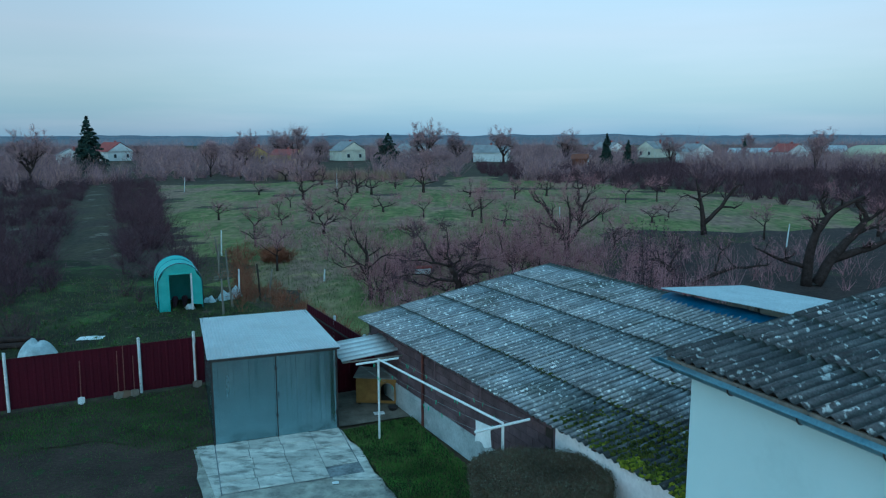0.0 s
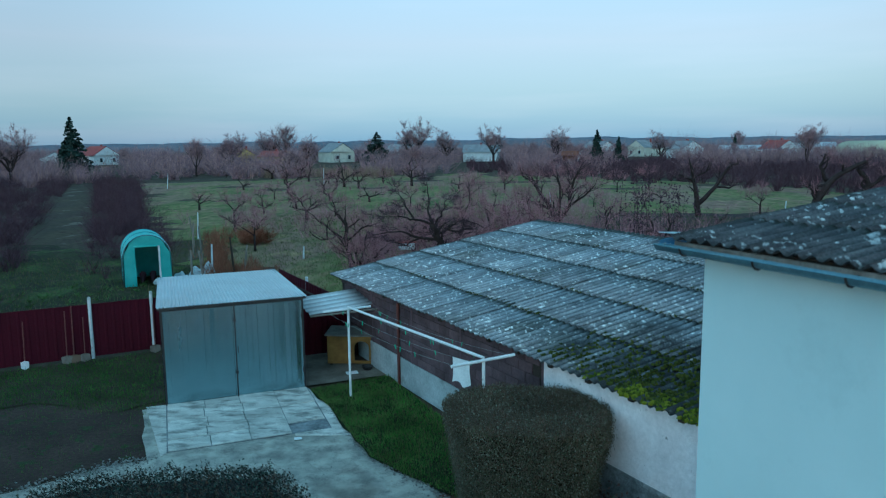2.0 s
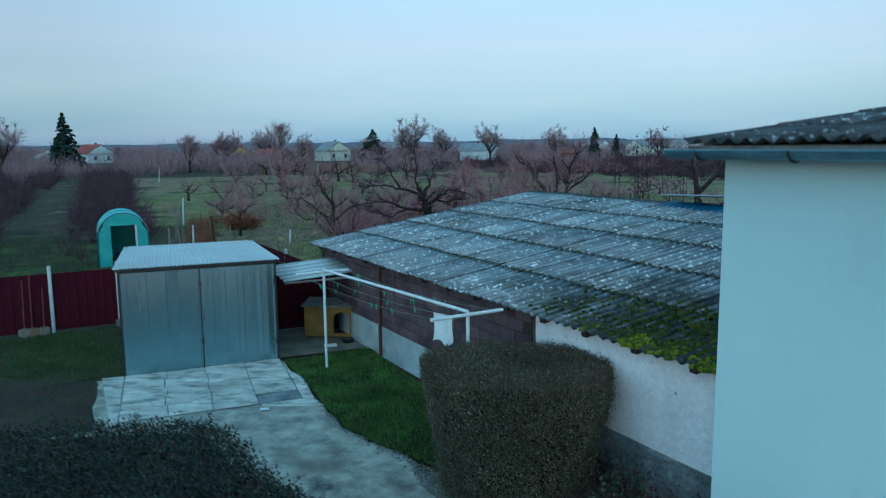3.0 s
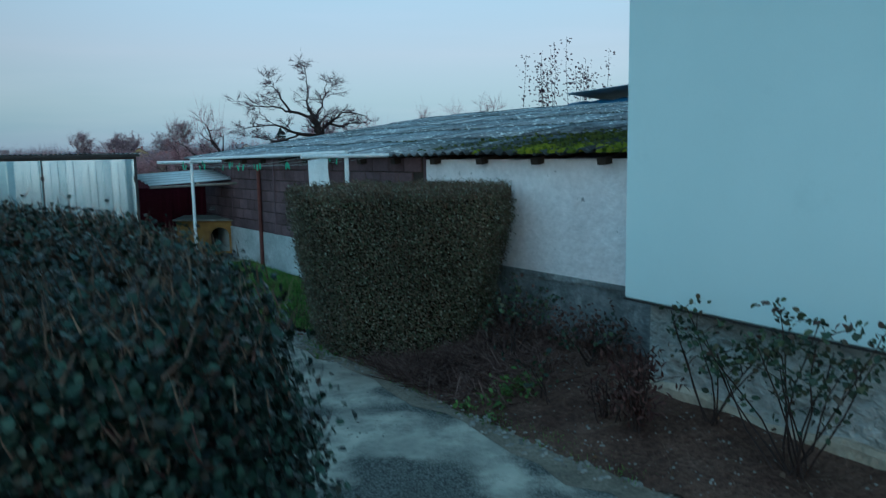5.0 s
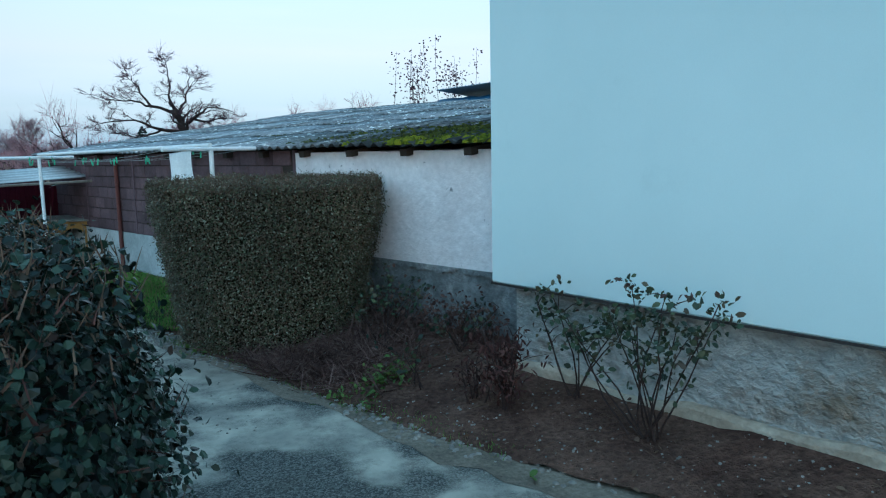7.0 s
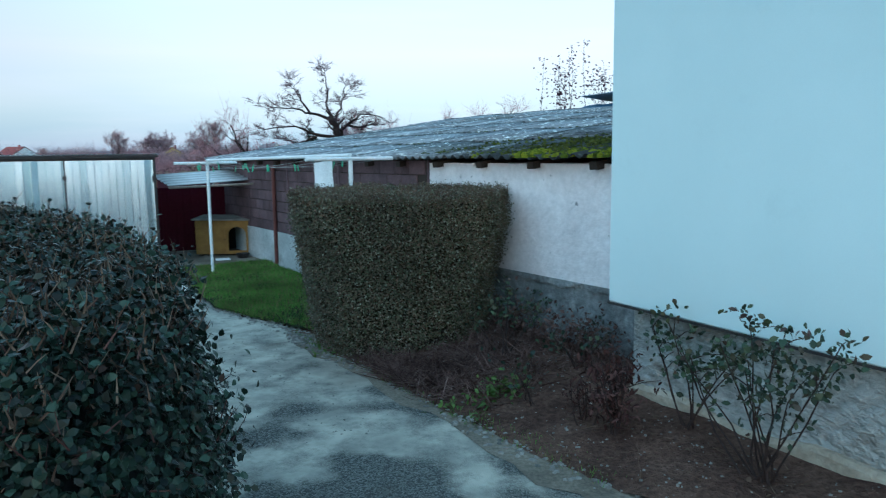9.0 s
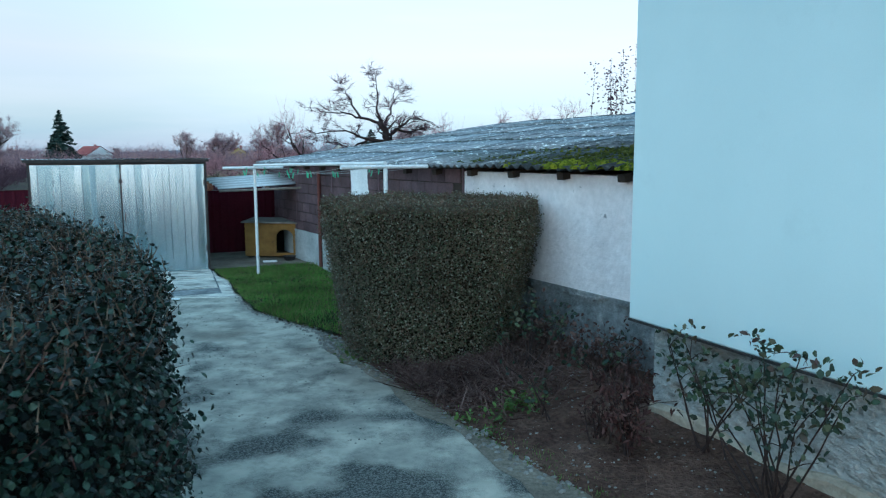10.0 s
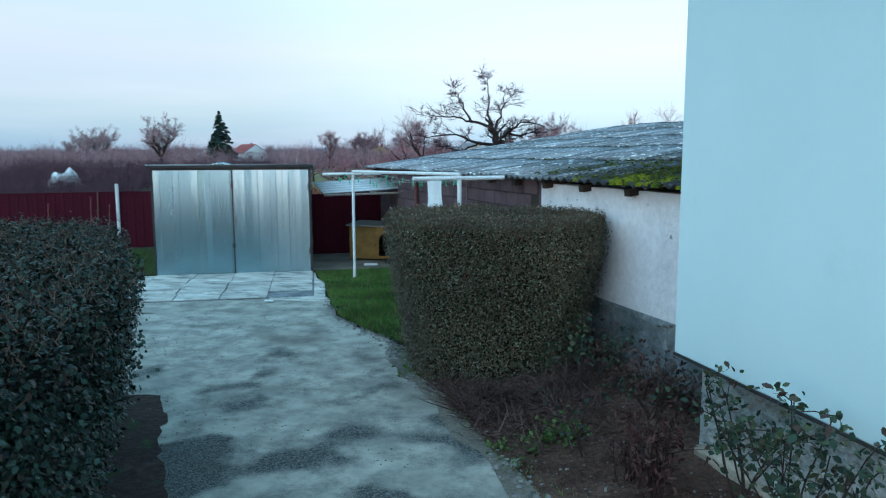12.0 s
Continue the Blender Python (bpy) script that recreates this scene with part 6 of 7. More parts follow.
drawn_tree("fruit_tree", "bare fruit tree with long limbs reaching to one side", -3.6, 32.1,
           (([(0, 0), (-0.1, 1.4), (-0.2, 2.2)], 0.11, 0.07), ([(-0.1, 1.2), (-0.8, 1.8), (-1.7, 2.5)], 0.06, 0.02), ([(-0.1, 1.4), (0.5, 2.0), (1.1, 2.1)], 0.05, 0.02), ([(-0.2, 2.1), (-0.6, 2.7), (-0.7, 3.2)], 0.05, 0.015),
            ([(-0.6, 1.6), (-1.2, 1.5), (-1.6, 1.8)], 0.035, 0.015)), 5, 0.7, 7, levels=3, dense=2, shoots=2)
drawn_tree("fruit_tree", "bare fruit tree with thick dark forked limbs and pruned stubs", 18.6, 54.2,
           (([(0, 0), (-0.1, 1.2), (-0.4, 2.5), (-0.8, 3.9)], 0.24, 0.08), ([(0, 0.9), (1.2, 2.1), (2.1, 3.6), (2.7, 3.8)], 0.18, 0.06), ([(-0.3, 2.4), (-1.4, 3.0), (-2.0, 2.8)], 0.09, 0.03), ([(1.2, 2.1), (2.3, 2.0), (2.9, 2.2)], 0.09, 0.03), ([(-0.5, 2.7), (0.4, 3.2), (0.6, 3.9)], 0.07, 0.03)),
           7, 0.5, 6, levels=3, dense=1)
drawn_tree("walnut_tree", "large dark bare tree with heavy leaning limbs", 17.6, 35.6,
           (([(-0.1, 0), (-0.12, 1.35), (0.08, 2.7), (0.75, 3.7), (2.1, 4.45)], 0.29, 0.08), ([(0.4, 0), (1.1, 1.5), (1.95, 2.5), (2.5, 3.4), (1.9, 4.1)], 0.29, 0.08), ([(1.0, 1.3), (2.3, 1.75), (4.1, 2.4), (6.0, 2.9)], 0.24, 0.06),
            ([(-0.1, 0.9), (-1.4, 1.3), (-2.8, 1.9)], 0.13, 0.04), ([(0.6, 3.5), (0.3, 4.2), (0.5, 4.8)], 0.10, 0.03), ([(2.3, 3.2), (3.2, 3.7), (4.0, 3.6)], 0.09, 0.03)), 8, 0.7, 7, "", levels=3, dense=2)
drawn_tree("leaning_tree", "leaning dark old fruit tree with low limbs", 11.4, 35.6,
           (([(0, 0), (-0.5, 0.7), (-1.1, 1.25), (-1.7, 1.3)], 0.16, 0.05), ([(0.5, 0), (1.4, 0.6), (2.4, 1.0), (3.8, 1.15)], 0.14, 0.04), ([(-0.6, 0.8), (-0.5, 1.6), (-0.7, 2.2)], 0.06, 0.02), ([(1.6, 0.7), (1.9, 1.5), (2.6, 2.0)], 0.06, 0.02)), 9, 0.6, 6, levels=3, dense=1)
drawn_tree("fruit_tree", "old bare fruit tree with a reddish forked crown", 6.9, 44.0,
           (([(0, 0), (0.05, 1.0), (-0.6, 2.2), (-1.4, 3.6), (-2.0, 4.0)], 0.20, 0.05), ([(0.05, 0.9), (0.7, 2.0), (0.9, 3.4), (1.2, 4.3)], 0.15, 0.04), ([(-0.4, 1.8), (-1.5, 2.3), (-2.2, 2.2)], 0.08, 0.03), ([(0.5, 1.8), (1.6, 2.6), (2.2, 3.3)], 0.09, 0.03), ([(0.1, 1.2), (0.2, 2.8), (-0.1, 4.2)], 0.09, 0.03)),
           10, 0.85, 11, levels=3, dense=3, shoots=3).scale = (1.0, 1.0, 0.9)
KINDS = [make_tree("fruit_tree", "bare old fruit tree with a twiggy open crown", 5.1, 42.4, 0, 0, "orchard trees", seed=11, height=4.6, trunk_h=0.7, trunk_r=0.14, limbs=4, spread=1.9, upright=0.1, twist=0.55, shoots=4, dense=3),
         make_tree("fruit_tree", "bare fruit tree with dark crooked limbs", -13.1, 96.5, 0, 40, "orchard trees", seed=17, height=5.2, trunk_h=1.0, trunk_r=0.17, limbs=4, spread=2.2, levels=3, upright=0.25, twist=0.6, shoots=1, dense=3),
         make_tree("fruit_tree", "small bare fruit tree in rough grass", -9.9, 54.9, 0, 0, "orchard trees", seed=23, height=3.9, trunk_h=0.7, trunk_r=0.11, limbs=4, spread=1.7, levels=3, upright=0.15, twist=0.6, shoots=2, dense=3),
         make_tree("fruit_tree", "slender bare young fruit tree", -14.4, 52.0, 0, 0, "orchard trees", seed=29, height=3.9, trunk_h=1.0, trunk_r=0.07, limbs=3, spread=1.0, levels=3, twist=0.6, shoots=3, dense=4),
         make_tree("fruit_tree", "low wide bare fruit tree with crooked limbs", -11.0, 72.3, 0, 0, "orchard trees", seed=31, height=4.4, trunk_h=0.6, trunk_r=0.14, limbs=3, spread=2.6, levels=3, upright=0.2, twist=0.7, shoots=2, dense=3)]
SPOTS = ((0, 0.6, 35.4, 1.05, 70), (2, -21.0, 64.1, 0.8, 50), (3, -16.3, 67.0, 0.75, 200), (1, -17.7, 84.2, 0.95, 15), (1, -4.3, 96.5, 1.05, 120), (4, -20.6, 111.5, 1.1, 300), (2, -23.6, 120.1, 1.3, 80), (2, -29.0, 123.3, 1.3, 130),
         (4, -7.0, 70.6, 0.8, 220), (3, 2.3, 61.7, 1.25, 30), (4, 4.1, 59.3, 0.8, 60), (3, 22.0, 51.6, 1.0, 190), (2, 31.0, 53.4, 1.0, 10), (3, 18.8, 80.7, 0.9, 66), (3, 22.8, 82.9, 1.1, 150), (2, 7.0, 85.8, 0.9, 33),
         (3, -2.5, 46.5, 0.8, 95), (0, 3.3, 38.2, 0.9, 280), (2, 10.5, 47.0, 0.9, 10), (3, -6.6, 44.0, 0.7, 77), (4, -25.0, 92.0, 0.8, 180), (3, -8.2, 57.5, 0.7, 140), (2, 27.0, 43.0, 1.0, 20), (0, 1.9, 31.0, 0.75, 200), (3, -0.6, 37.6, 0.9, 100), (2, -14.5, 60.5, 0.6, 320))
orchard_rng = random.Random(88)
more = []
while len(more) < 30:      # rows of old fruit trees over the meadow
    x, y = orchard_rng.uniform(-18, 20), orchard_rng.uniform(38, 112)
    if -0.33 * y + 2 < x < 0.3 * y + 2 and all((x - a[1]) ** 2 + (y - a[2]) ** 2 > 16 for a in (*SPOTS, *more)):
        more.append((orchard_rng.choice((1, 2, 2, 3, 4)), x, y, orchard_rng.uniform(0.55, 0.9), orchard_rng.uniform(0, 360)))
for _ in range(12):        # a tangle of twiggy trees close behind the shed
    more.append((orchard_rng.choice((0, 0, 2)), orchard_rng.uniform(-3.2, 8.5), orchard_rng.uniform(28.5, 38), orchard_rng.uniform(0.55, 0.72), orchard_rng.uniform(0, 360)))
for kind_, x, y, s, rot in (*SPOTS, *more):
    c = copy_thing(KINDS[kind_], pose(x, y, ground_rise(x, y), 0, 0, rot))
    c.scale = (s, s, s)


def shoots():
    """Tall thin stems with a few leaves left, past the shed."""
    rng = random.Random(91)
    for i in range(17):
        x, y = SA + SE * rng.uniform(-6.5, -4.0) + SS * rng.uniform(8.0, 9.5)
        h = rng.uniform(4.0, 4.9)
        t = thing("poplar_sapling", "tall thin sapling with a few remaining leaves", "sapling", pose(x, y, 0), "saplings past the shed")
        pts = [(0.06 * math.sin(j * 1.3 + i), 0.05 * math.cos(j + i), h * j / 6) for j in range(7)]
        part("stem", a_tube(pts, [0.015 * (1 - 0.8 * j / 6) for j in range(7)], 5), M_BARK, t)
        c = [(rng.gauss(0, 0.11), rng.gauss(0, 0.11), h * rng.uniform(0.6, 1.0)) for _ in range(60)]
        leaf_cloud("leaves", np.array(c), np.tile((0.0, -0.6, 0.4), (60, 1)), 0.065, M_SCRUB, 92 + i, t, 0.6, 0.8)


shoots()


HOUSE_VIEWS = ((-35.3, 234.0, 6.0), (72.0, 267.0, 6.5), (10.3, 222.0, 6.0), (-111.0, 234.0, 7.0))


def hides_house(x, y):
    """True on the open ground before the houses that face the orchard."""
    return any(y < hy and abs(x - hx * y / hy) < half for hx, hy, half in HOUSE_VIEWS)


def thickets():
    rng = random.Random(101)
    rows = []
    while len(rows) < 1150:     # bands of scrub either side of the garden path
        y = rng.uniform(34, 112)
        f = (y - 40.6) / (108.9 - 40.6)
        cx = -20.6 + f * (-53.4 + 20.6)
        side = rng.choice((-1, -1, 1))
        off = rng.uniform(2.2, 15 + 14 * f) if side < 0 else rng.uniform(1.7, 5.0 + 3 * f)
        x = cx + side * off
        if y < 41 and side > 0 or wave(x, y, 0.20, 21) < -0.02 + 0.3 * rng.random() - 0.15:
            continue
        rows.append((x, y, ground_rise(x, y), rng.uniform(0.5, 2.3) + 1.4 * max(0, wave(x, y, 0.1, 22)) * rng.random() * 2))
    fans("garden_scrub", rows, 34, 0.010, M_SCRUB, "dense leafless purple-brown garden scrub", "scrub", 102, 0.62, 3)
    rows = []
    while len(rows) < 150:     # low shrubs in the kitchen garden
        x, y = rng.uniform(-30, -13.5), rng.uniform(25, 52)
        if wave(x, y, 0.16, 61) > 0.02 and abs(x + 20.6 + (y - 40.6) * 0.48) > 1.6:
            rows.append((x, y, 0, rng.uniform(0.7, 2.1)))
    fans("garden_shrubs", rows, 26, 0.009, M_SCRUB, "dark leafless shrubs in the kitchen garden", "shrubs", 111, 0.6, 3)
    rows = []
    for _ in range(230):       # whips between the near fruit trees
        x, y = rng.uniform(-3.5, 12), rng.uniform(27, 46)
        rows.append((x, y, 0, rng.uniform(1.2, 2.6)))
    for _ in range(150):       # suckers over the meadow
        x, y = rng.uniform(-20, 16), rng.uniform(44, 100)
        rows.append((x, y, ground_rise(x, y), rng.uniform(0.9, 2.2)))
    for _ in range(40):
        rows.append((rng.uniform(12, 24), rng.uniform(34, 46), 0, rng.uniform(1.0, 2.2)))
    fans("orchard_whips", rows, 16, 0.009, M_TWIG, "thin bare whips between the fruit trees", "saplings", 103, 0.45, 3)
    rows = []
    for _ in range(260):       # russet weeds along the garden boundary
        f = rng.random()
        x, y = -9.2 + f * 6.8 + rng.gauss(0, 0.35), 34.5 - f * 11.5 + rng.gauss(0, 0.6)
        rows.append((x, y, 0, rng.uniform(0.3, 0.7)))
    for _ in range(120):
        f = rng.random()
        rows.append((-13.8 + f * 4.9 + rng.gauss(0, 0.3), 46 - f * 15.5 + rng.gauss(0, 0.5), 0, rng.uniform(0.5, 1.2)))
    fans("dry_weeds", rows, 14, 0.008, M_RUSSET, "strip of dry russet weeds", "weeds", 104, 0.5, 1)
    rows = [(-10.4 + rng.gauss(0, 0.42), 42.2 + rng.gauss(0, 0.3), rng.uniform(0, 0.5), rng.uniform(0.4, 0.9)) for _ in range(90)]
    fans("brushwood", rows, 22, 0.014, M_RUSSET, "pile of reddish cut brushwood", "brush pile", 105, 1.2, 1, None, "")
    rows = []
    for _ in range(200):       # low cabbage-like winter growth and stubble behind the fence
        rows.append((rng.uniform(-22, -9), rng.uniform(22, 30), 0, rng.uniform(0.12, 0.35)))
    fans("garden_stubble", rows, 10, 0.012, M_WEED, "low winter greens and stubble behind the fence", "greens", 106, 1.0, 1)
    rows = []
    for _ in range(420):       # pale dry reeds before the village
        x = rng.uniform(-32, -9)
        y = 126 + rng.gauss(0, 2.0) - 0.15 * x
        rows.append((x, y, ground_rise(x, y), rng.uniform(1.0, 2.4)))
    fans("dry_reeds", rows, 14, 0.03, M_REED, "strip of pale dry reeds before the village", "reeds", 110, 0.14, 0)
    # dark scrub on the far side of the meadow
    rows = []
    while len(rows) < 1500:
        x, y = rng.uniform(5, 150), rng.uniform(46, 175)
        edge = float(np.interp(x, (5, 16, 33, 38, 50), (138, 110, 89, 67, 46)))
        if y > edge + rng.uniform(0, 6) and x < 0.75 * y + 12:
            rows.append((x, y, ground_rise(x, y), rng.uniform(1.3, 3.2) + 0.8 * wave(x, y, 0.08, 31)))
    fans("meadow_scrub", rows, 34, 0.032, M_SCRUB, "dark leafless scrub beyond the meadow", "scrub", 107, 0.5, 2)
    rows = []
    while len(rows) < 2600:
        x, y = rng.uniform(-230, 230), 122 + 190 * rng.random() ** 1.3
        clump = wave(x, y, 0.055, 3)
        if abs(x) < y * 0.95 + 20 and not hides_house(x, y) and clump + 0.25 > rng.random() * 0.55:
            rows.append((x, y, ground_rise(x, y), max(1.2, rng.uniform(1.5, 4.4) + 7.0 * max(0, clump) * rng.random() + (y - 122) * 0.014)))
    fans("village_woods", rows, 34, 0.046, M_FARWOOD, "brown leafless trees and gardens round the village", "woods", 108, 0.6, 3)
    rows = []
    while len(rows) < 500:
        x, y = rng.uniform(-160, -55), rng.uniform(60, 150)
        rows.append((x, y, ground_rise(x, y), rng.uniform(1.6, 3.2) + 5.0 * max(0, wave(x, y, 0.07, 41)) * rng.random() * 2))
    fans("side_woods", rows, 40, 0.04, M_FARWOOD, "brown leafless thicket beside the gardens", "woods", 109, 0.45, 2)


thickets()


# ---- village and distance ----
def make_fir(x, y, h, w, label):
    t = thing("conifer", label, "tree", pose(x, y, 0))
    part("trunk", a_tube([(0, 0, 0), (0, 0, h * 0.9)], [h * 0.022, h * 0.006], 7), M_BARK, t)
    rng = np.random.default_rng(int(h * 10))
    tiers, c, nr = 15, [], []
    for k in range(tiers):     # drooping boughs, tier above tier
        f = k / (tiers - 1)
        reach = w * (1.02 - f) ** 0.75
        for b in range(int(9 - 5 * f)):
            a, ln = rng.uniform(0, math.tau), reach * rng.uniform(0.65, 1.1)
            m = int(70 * (1.15 - f))
            t_ = rng.uniform(0.1, 1.0, m)
            spread = rng.normal(0, 0.16, m) * ln
            x_, y_ = math.cos(a), math.sin(a)
            c.append(np.stack([t_ * ln * x_ - spread * y_, t_ * ln * y_ + spread * x_, h * (0.08 + 0.92 * f) + (0.10 * t_ - 0.30 * t_ ** 2) * ln + rng.normal(0, 0.012 * h, m)], 1))
            nr.append(np.tile((x_ * 0.5, y_ * 0.5, 0.8), (m, 1)))
    leaf_cloud("needles", np.concatenate(c), np.concatenate(nr), h * 0.06, M_FIR, 7, t, 0.6, 0.6)


make_fir(-76.0, 150.0, 11.3, 4.0, "tall dark fir among the village gardens")
make_fir(33.0, 163.0, 7.8, 2.0, "slim dark conifer in the village")
make_fir(39.8, 172.0, 6.4, 1.7, "slim dark conifer in the village")
make_fir(87.0, 225.0, 6.8, 1.4, "slim dark conifer in the village")
make_fir(-16.0, 170.0, 8.0, 4.6, "broad dark pine in the village")
BIG = make_tree("village_tree", "tall bare round-crowned tree in the village", -7.6, 170.0, 0, 0, "village trees", M_FARWOOD, seed=53, height=12.0, trunk_h=2.4, trunk_r=0.35, limbs=6, spread=1.1, levels=4, upright=0.35, twist=0.35, twig=0.02)
for x, y, s, rot in ((-66.0, 112.0, 0.80, 40), (0.0, 190.0, 0.82, 100), (12.5, 200.0, 0.90, 160), (28.0, 190.0, 0.82, 220), (97.0, 200.0, 0.85, 300), (-62.0, 215.0, 0.85, 20), (-55.0, 225.0, 0.85, 80), (-50.0, 215.0, 0.8, 130), (-105.0, 150.0, 0.8, 10), (-120.0, 165.0, 0.8, 200), (-38.0, 200.0, 0.72, 250), (52.0, 180.0, 0.7, 90)):
    c = copy_thing(BIG, pose(x, y, 0, 0, 0, rot))
    c.scale = (s, s, s)


MID = make_tree("village_tree", "bare round-crowned tree among the village gardens", -44.0, 150.0, 0, 0, "village trees", M_FARWOOD, seed=59, height=7.5, trunk_h=1.2, trunk_r=0.2, limbs=5, spread=0.9, levels=3, upright=0.4, twist=0.4, twig=0.022, dense=7, shoots=3)
SLIM = make_tree("village_tree", "tall slim bare tree among the village gardens", -35.0, 160.0, 0, 0, "village trees", M_FARWOOD, seed=61, height=9.5, trunk_h=2.0, trunk_r=0.18, limbs=4, spread=0.35, levels=3, upright=0.7, twist=0.3, twig=0.022, dense=7, shoots=4)
village_rng = random.Random(77)
for i in range(120):
    y = village_rng.uniform(126, 250)
    x = village_rng.uniform(-0.75, 0.72) * y
    if hides_house(x, y):
        continue
    s = 0.26 + 0.5 * village_rng.random() ** 2.2 + (y - 126) * 0.0012
    c = copy_thing(MID if village_rng.random() < 0.66 else SLIM, pose(x, y, ground_rise(x, y), 0, 0, village_rng.uniform(0, 360)))
    c.scale = (s * village_rng.uniform(0.9, 1.2), s * village_rng.uniform(0.9, 1.2), s)


def far_house(label, x, y, w, d, wall_h, roof_h, rot, wall_m, roof_m, chimney=True):
    x, y = x * 1.22, y * 1.22
    t = thing("village_house", label, "house", pose(x, y, 0, 0, 0, rot), "village houses")
    part("wall", a_box(-w / 2, w / 2, -d / 2, d / 2, 0, wall_h), wall_m, t)
    bm = bmesh.new()
    e = 0.35
    v = [bm.verts.new(p) for p in ((-w / 2 - e, -d / 2 - e, wall_h - 0.1), (w / 2 + e, -d / 2 - e, wall_h - 0.1), (0, -d / 2 - e, wall_h + roof_h), (-w / 2 - e, d / 2 + e, wall_h - 0.1), (w / 2 + e, d / 2 + e, wall_h - 0.1), (0, d / 2 + e, wall_h + roof_h))]
    for q in ((0, 3, 5, 2), (1, 2, 5, 4), (0, 1, 4, 3), (3, 4, 5)):
        bm.faces.new([v[i] for i in q])
    rf = part("roof", bm, roof_m, t)
    bm = bmesh.new()
    g = [bm.verts.new(p) for p in ((-w / 2, -d / 2 - 0.02, wall_h), (w / 2, -d / 2 - 0.02, wall_h), (0, -d / 2 - 0.02, wall_h + roof_h * 0.9), (-w / 2, -d / 2 - 0.4, wall_h), (w / 2, -d / 2 - 0.4, wall_h), (0, -d / 2 - 0.4, wall_h + roof_h * 0.9))]
    for q in ((3, 4, 5), (0, 1, 4, 3), (1, 2, 5, 4), (2, 0, 3, 5)):
        bm.faces.new([g[i] for i in q])
    part("gable", bm, wall_m, t)
    if chimney:
        part("chimney", a_box(w * 0.12, w * 0.12 + 0.5, 0, 0.5, wall_h + roof_h * 0.4, wall_h + roof_h + 0.5), M_REDROOF, rf)
    for sx in (-0.25, 0.25):
        wd = part("window", a_box(sx * w - 0.5, sx * w + 0.5, -d / 2 - 0.44, -d / 2 - 0.36, 0.9, 2.2), M_POST, t)
        part("pane", a_box(sx * w - 0.42, sx * w + 0.42, -d / 2 - 0.46, -d / 2 - 0.44, 0.98, 2.12), M_GLASS, wd)


WHITEWASH = surface("whitewashed_wall", (0.62, 0.63, 0.62), (0.78, 0.78, 0.77), 0.7, 0.9, 0.1, 5.0)
YELLOW = surface("ochre_wall", (0.42, 0.28, 0.10), (0.54, 0.37, 0.15), 0.7, 0.9, 0.1, 5.0)
RUST = surface("rust_brown_shed", (0.13, 0.05, 0.035), (0.20, 0.08, 0.05), 0.7, 0.9, 0.1, 5.0)
far_house("cream gabled house with pale grey roof", -28.9, 192.0, 8.2, 9.0, 3.2, 2.8, 35, M_CREAM, M_HOUSEROOF)
far_house("white house with a steep red roof", -91.0, 192.0, 9.0, 8.0, 3.0, 2.9, 60, WHITEWASH, M_REDROOF)
far_house("ochre house with a red-brown roof", -47.0, 170.0, 6.0, 8.0, 2.9, 2.0, 20, YELLOW, M_REDROOF)
far_house("low house with an orange-brown roof", -40.0, 172.0, 9.0, 7.0, 2.4, 1.6, 80, YELLOW, M_REDROOF)
far_house("low grey-roofed farm building", 8.4, 182.0, 7.0, 10.0, 2.8, 2.2, 80, WHITEWASH, M_HOUSEROOF)
far_house("small rust-brown garden shed", 22.5, 135.0, 3.4, 3.0, 2.6, 0.9, 75, RUST, RUST, False)
far_house("cream gabled house with dark roof", 59.0, 219.0, 7.5, 12.0, 3.2, 2.6, -55, M_CREAM, M_HOUSEROOF)
far_house("grey house with a hipped roof", 55.0, 172.0, 7.0, 7.0, 3.2, 2.2, 20, WHITEWASH, M_HOUSEROOF)
far_house("long low building with pale roof", 74.0, 185.0, 6.0, 14.0, 2.6, 1.3, 85, WHITEWASH, M_GALVROOF, False)
far_house("white gabled house with red roof", 78.5, 176.0, 7.0, 8.0, 2.9, 2.4, 15, WHITEWASH, M_REDROOF)
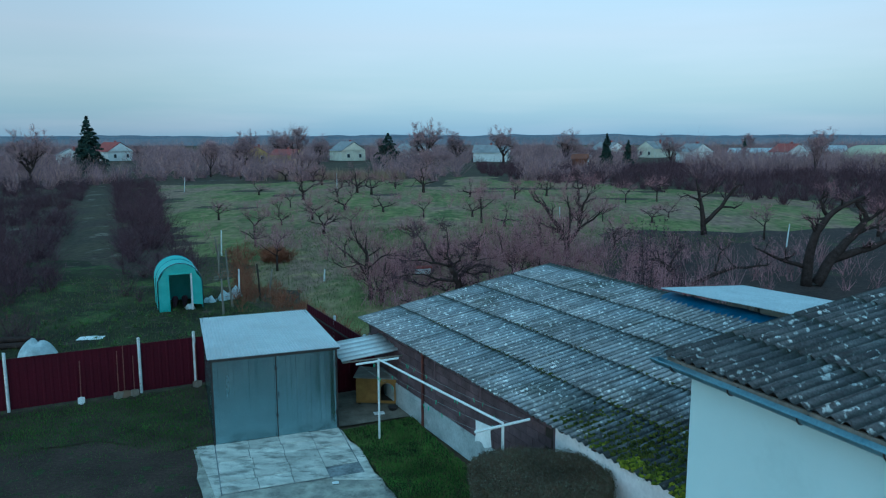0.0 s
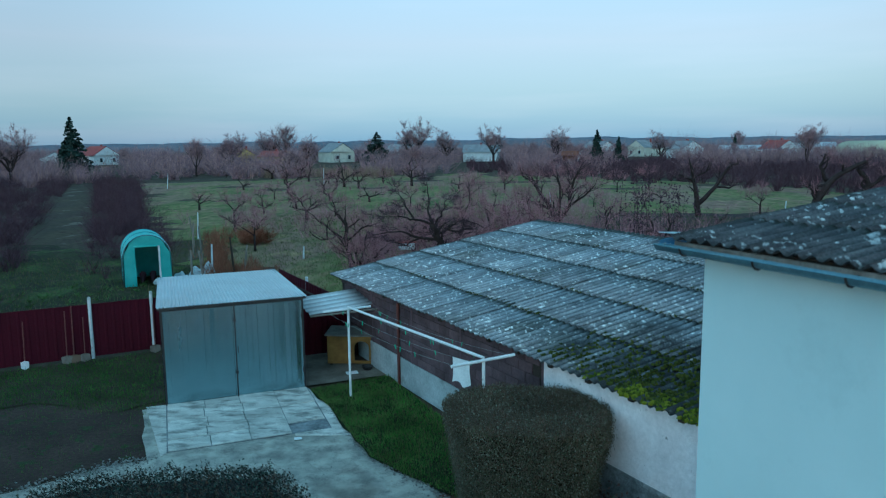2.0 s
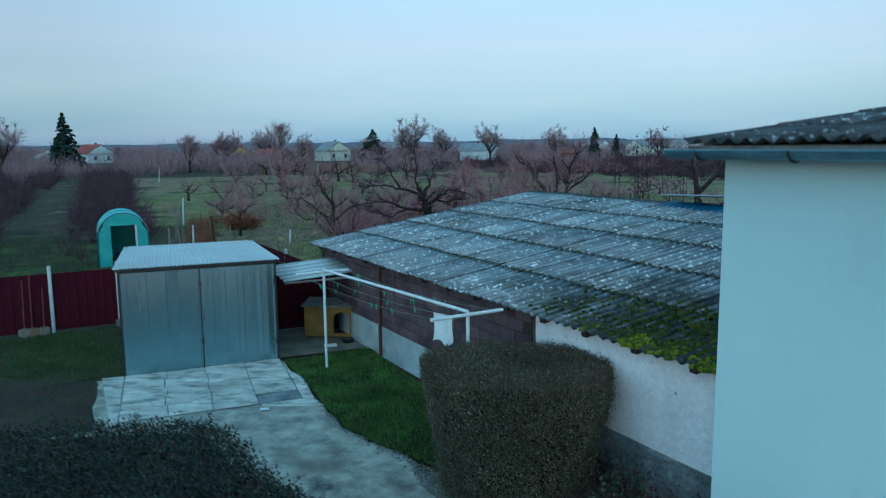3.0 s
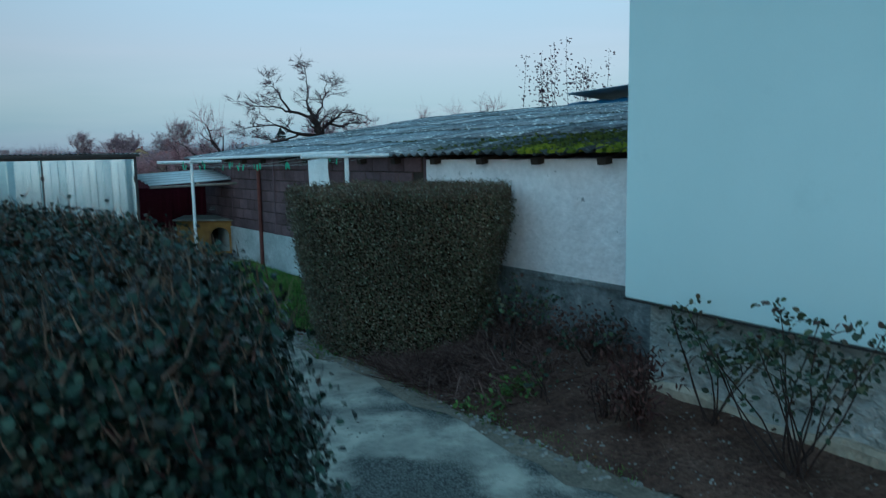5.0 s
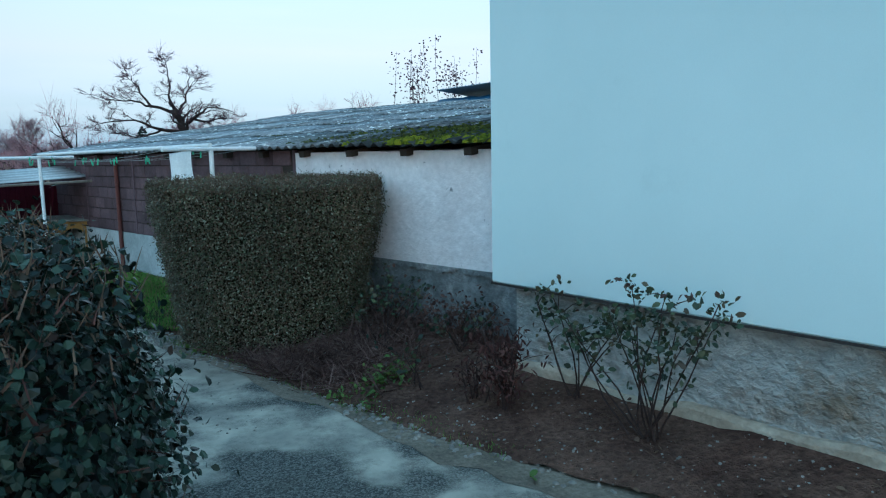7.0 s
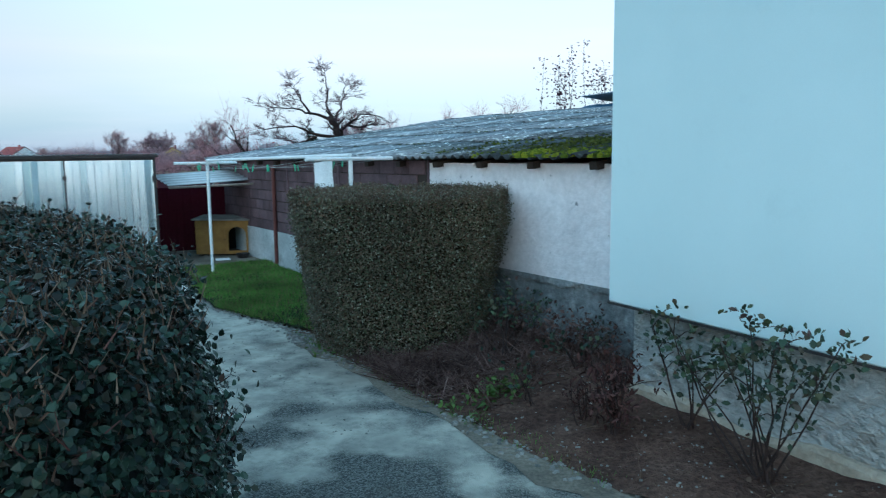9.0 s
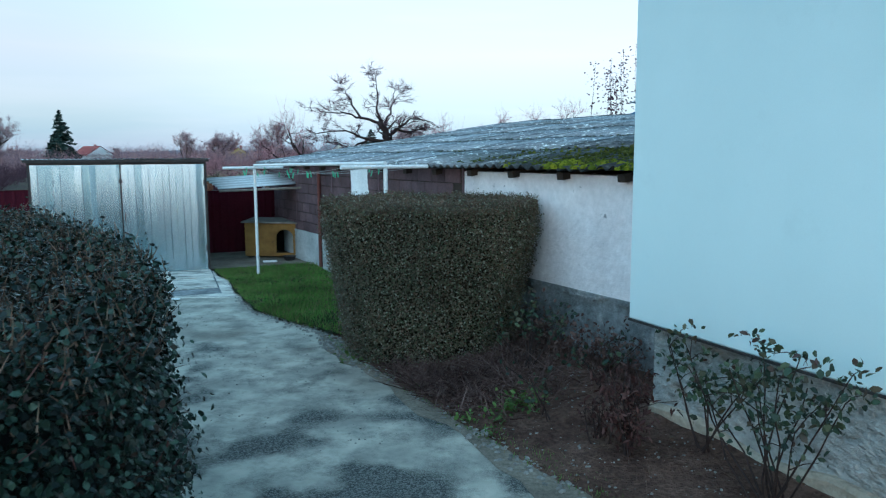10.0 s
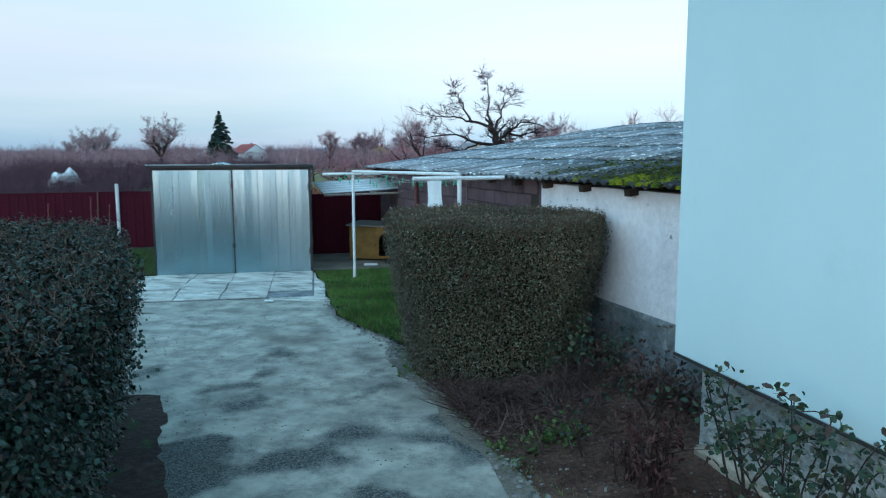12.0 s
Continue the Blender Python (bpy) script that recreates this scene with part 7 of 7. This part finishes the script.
far_house("grey-roofed house between bare trees", -11.0, 182.0, 9.0, 8.0, 3.0, 2.4, 60, WHITEWASH, M_HOUSEROOF)
far_house("grey-roofed house between bare trees", 40.0, 196.0, 9.0, 8.0, 3.0, 2.6, 30, WHITEWASH, M_HOUSEROOF)
far_house("white house beside the gardens", -88.0, 165.0, 7.0, 8.0, 2.6, 1.8, 30, WHITEWASH, M_HOUSEROOF)
far_house("pale farm building at the village edge", 100.0, 205.0, 7.0, 15.0, 2.8, 1.6, 80, WHITEWASH, M_GALVROOF, False)
bm = bmesh.new()
arc = [(-7.5 * math.cos(math.pi * i / 12), 4.8 * math.sin(math.pi * i / 12)) for i in range(13)]
ra, rb = [bm.verts.new((x, 0, z)) for x, z in arc], [bm.verts.new((x, 22, z)) for x, z in arc]
for i in range(12):
    bm.faces.new((ra[i], ra[i + 1], rb[i + 1], rb[i]))
bm.faces.new(ra)
bm.faces.new(rb)
hall = part("arched_barn", bm, surface("yellowish_membrane", (0.46, 0.42, 0.28), (0.58, 0.54, 0.38), 0.3, 0.8, 0.1, 2.0), None, "", True)
hall.matrix_world = pose(127.0, 200.0, 0, 0, 0, 20)
tagged(hall, "rounded yellowish membrane barn at the village edge", "barn")


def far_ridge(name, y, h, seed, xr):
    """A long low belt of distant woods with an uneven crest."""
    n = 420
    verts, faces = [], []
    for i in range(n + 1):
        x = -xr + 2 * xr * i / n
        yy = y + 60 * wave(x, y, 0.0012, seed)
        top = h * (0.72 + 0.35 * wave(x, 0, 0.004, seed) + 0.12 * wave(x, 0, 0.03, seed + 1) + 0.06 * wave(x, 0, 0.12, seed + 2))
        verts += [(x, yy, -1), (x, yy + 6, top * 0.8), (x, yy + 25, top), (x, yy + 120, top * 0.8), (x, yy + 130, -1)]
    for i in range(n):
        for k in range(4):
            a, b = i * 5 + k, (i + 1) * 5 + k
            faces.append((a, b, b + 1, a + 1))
    tagged(soup(name, verts, faces, M_HILL), "belt of distant woods on the horizon, blue-grey haze put into its colour", "woods", kind="stuff")


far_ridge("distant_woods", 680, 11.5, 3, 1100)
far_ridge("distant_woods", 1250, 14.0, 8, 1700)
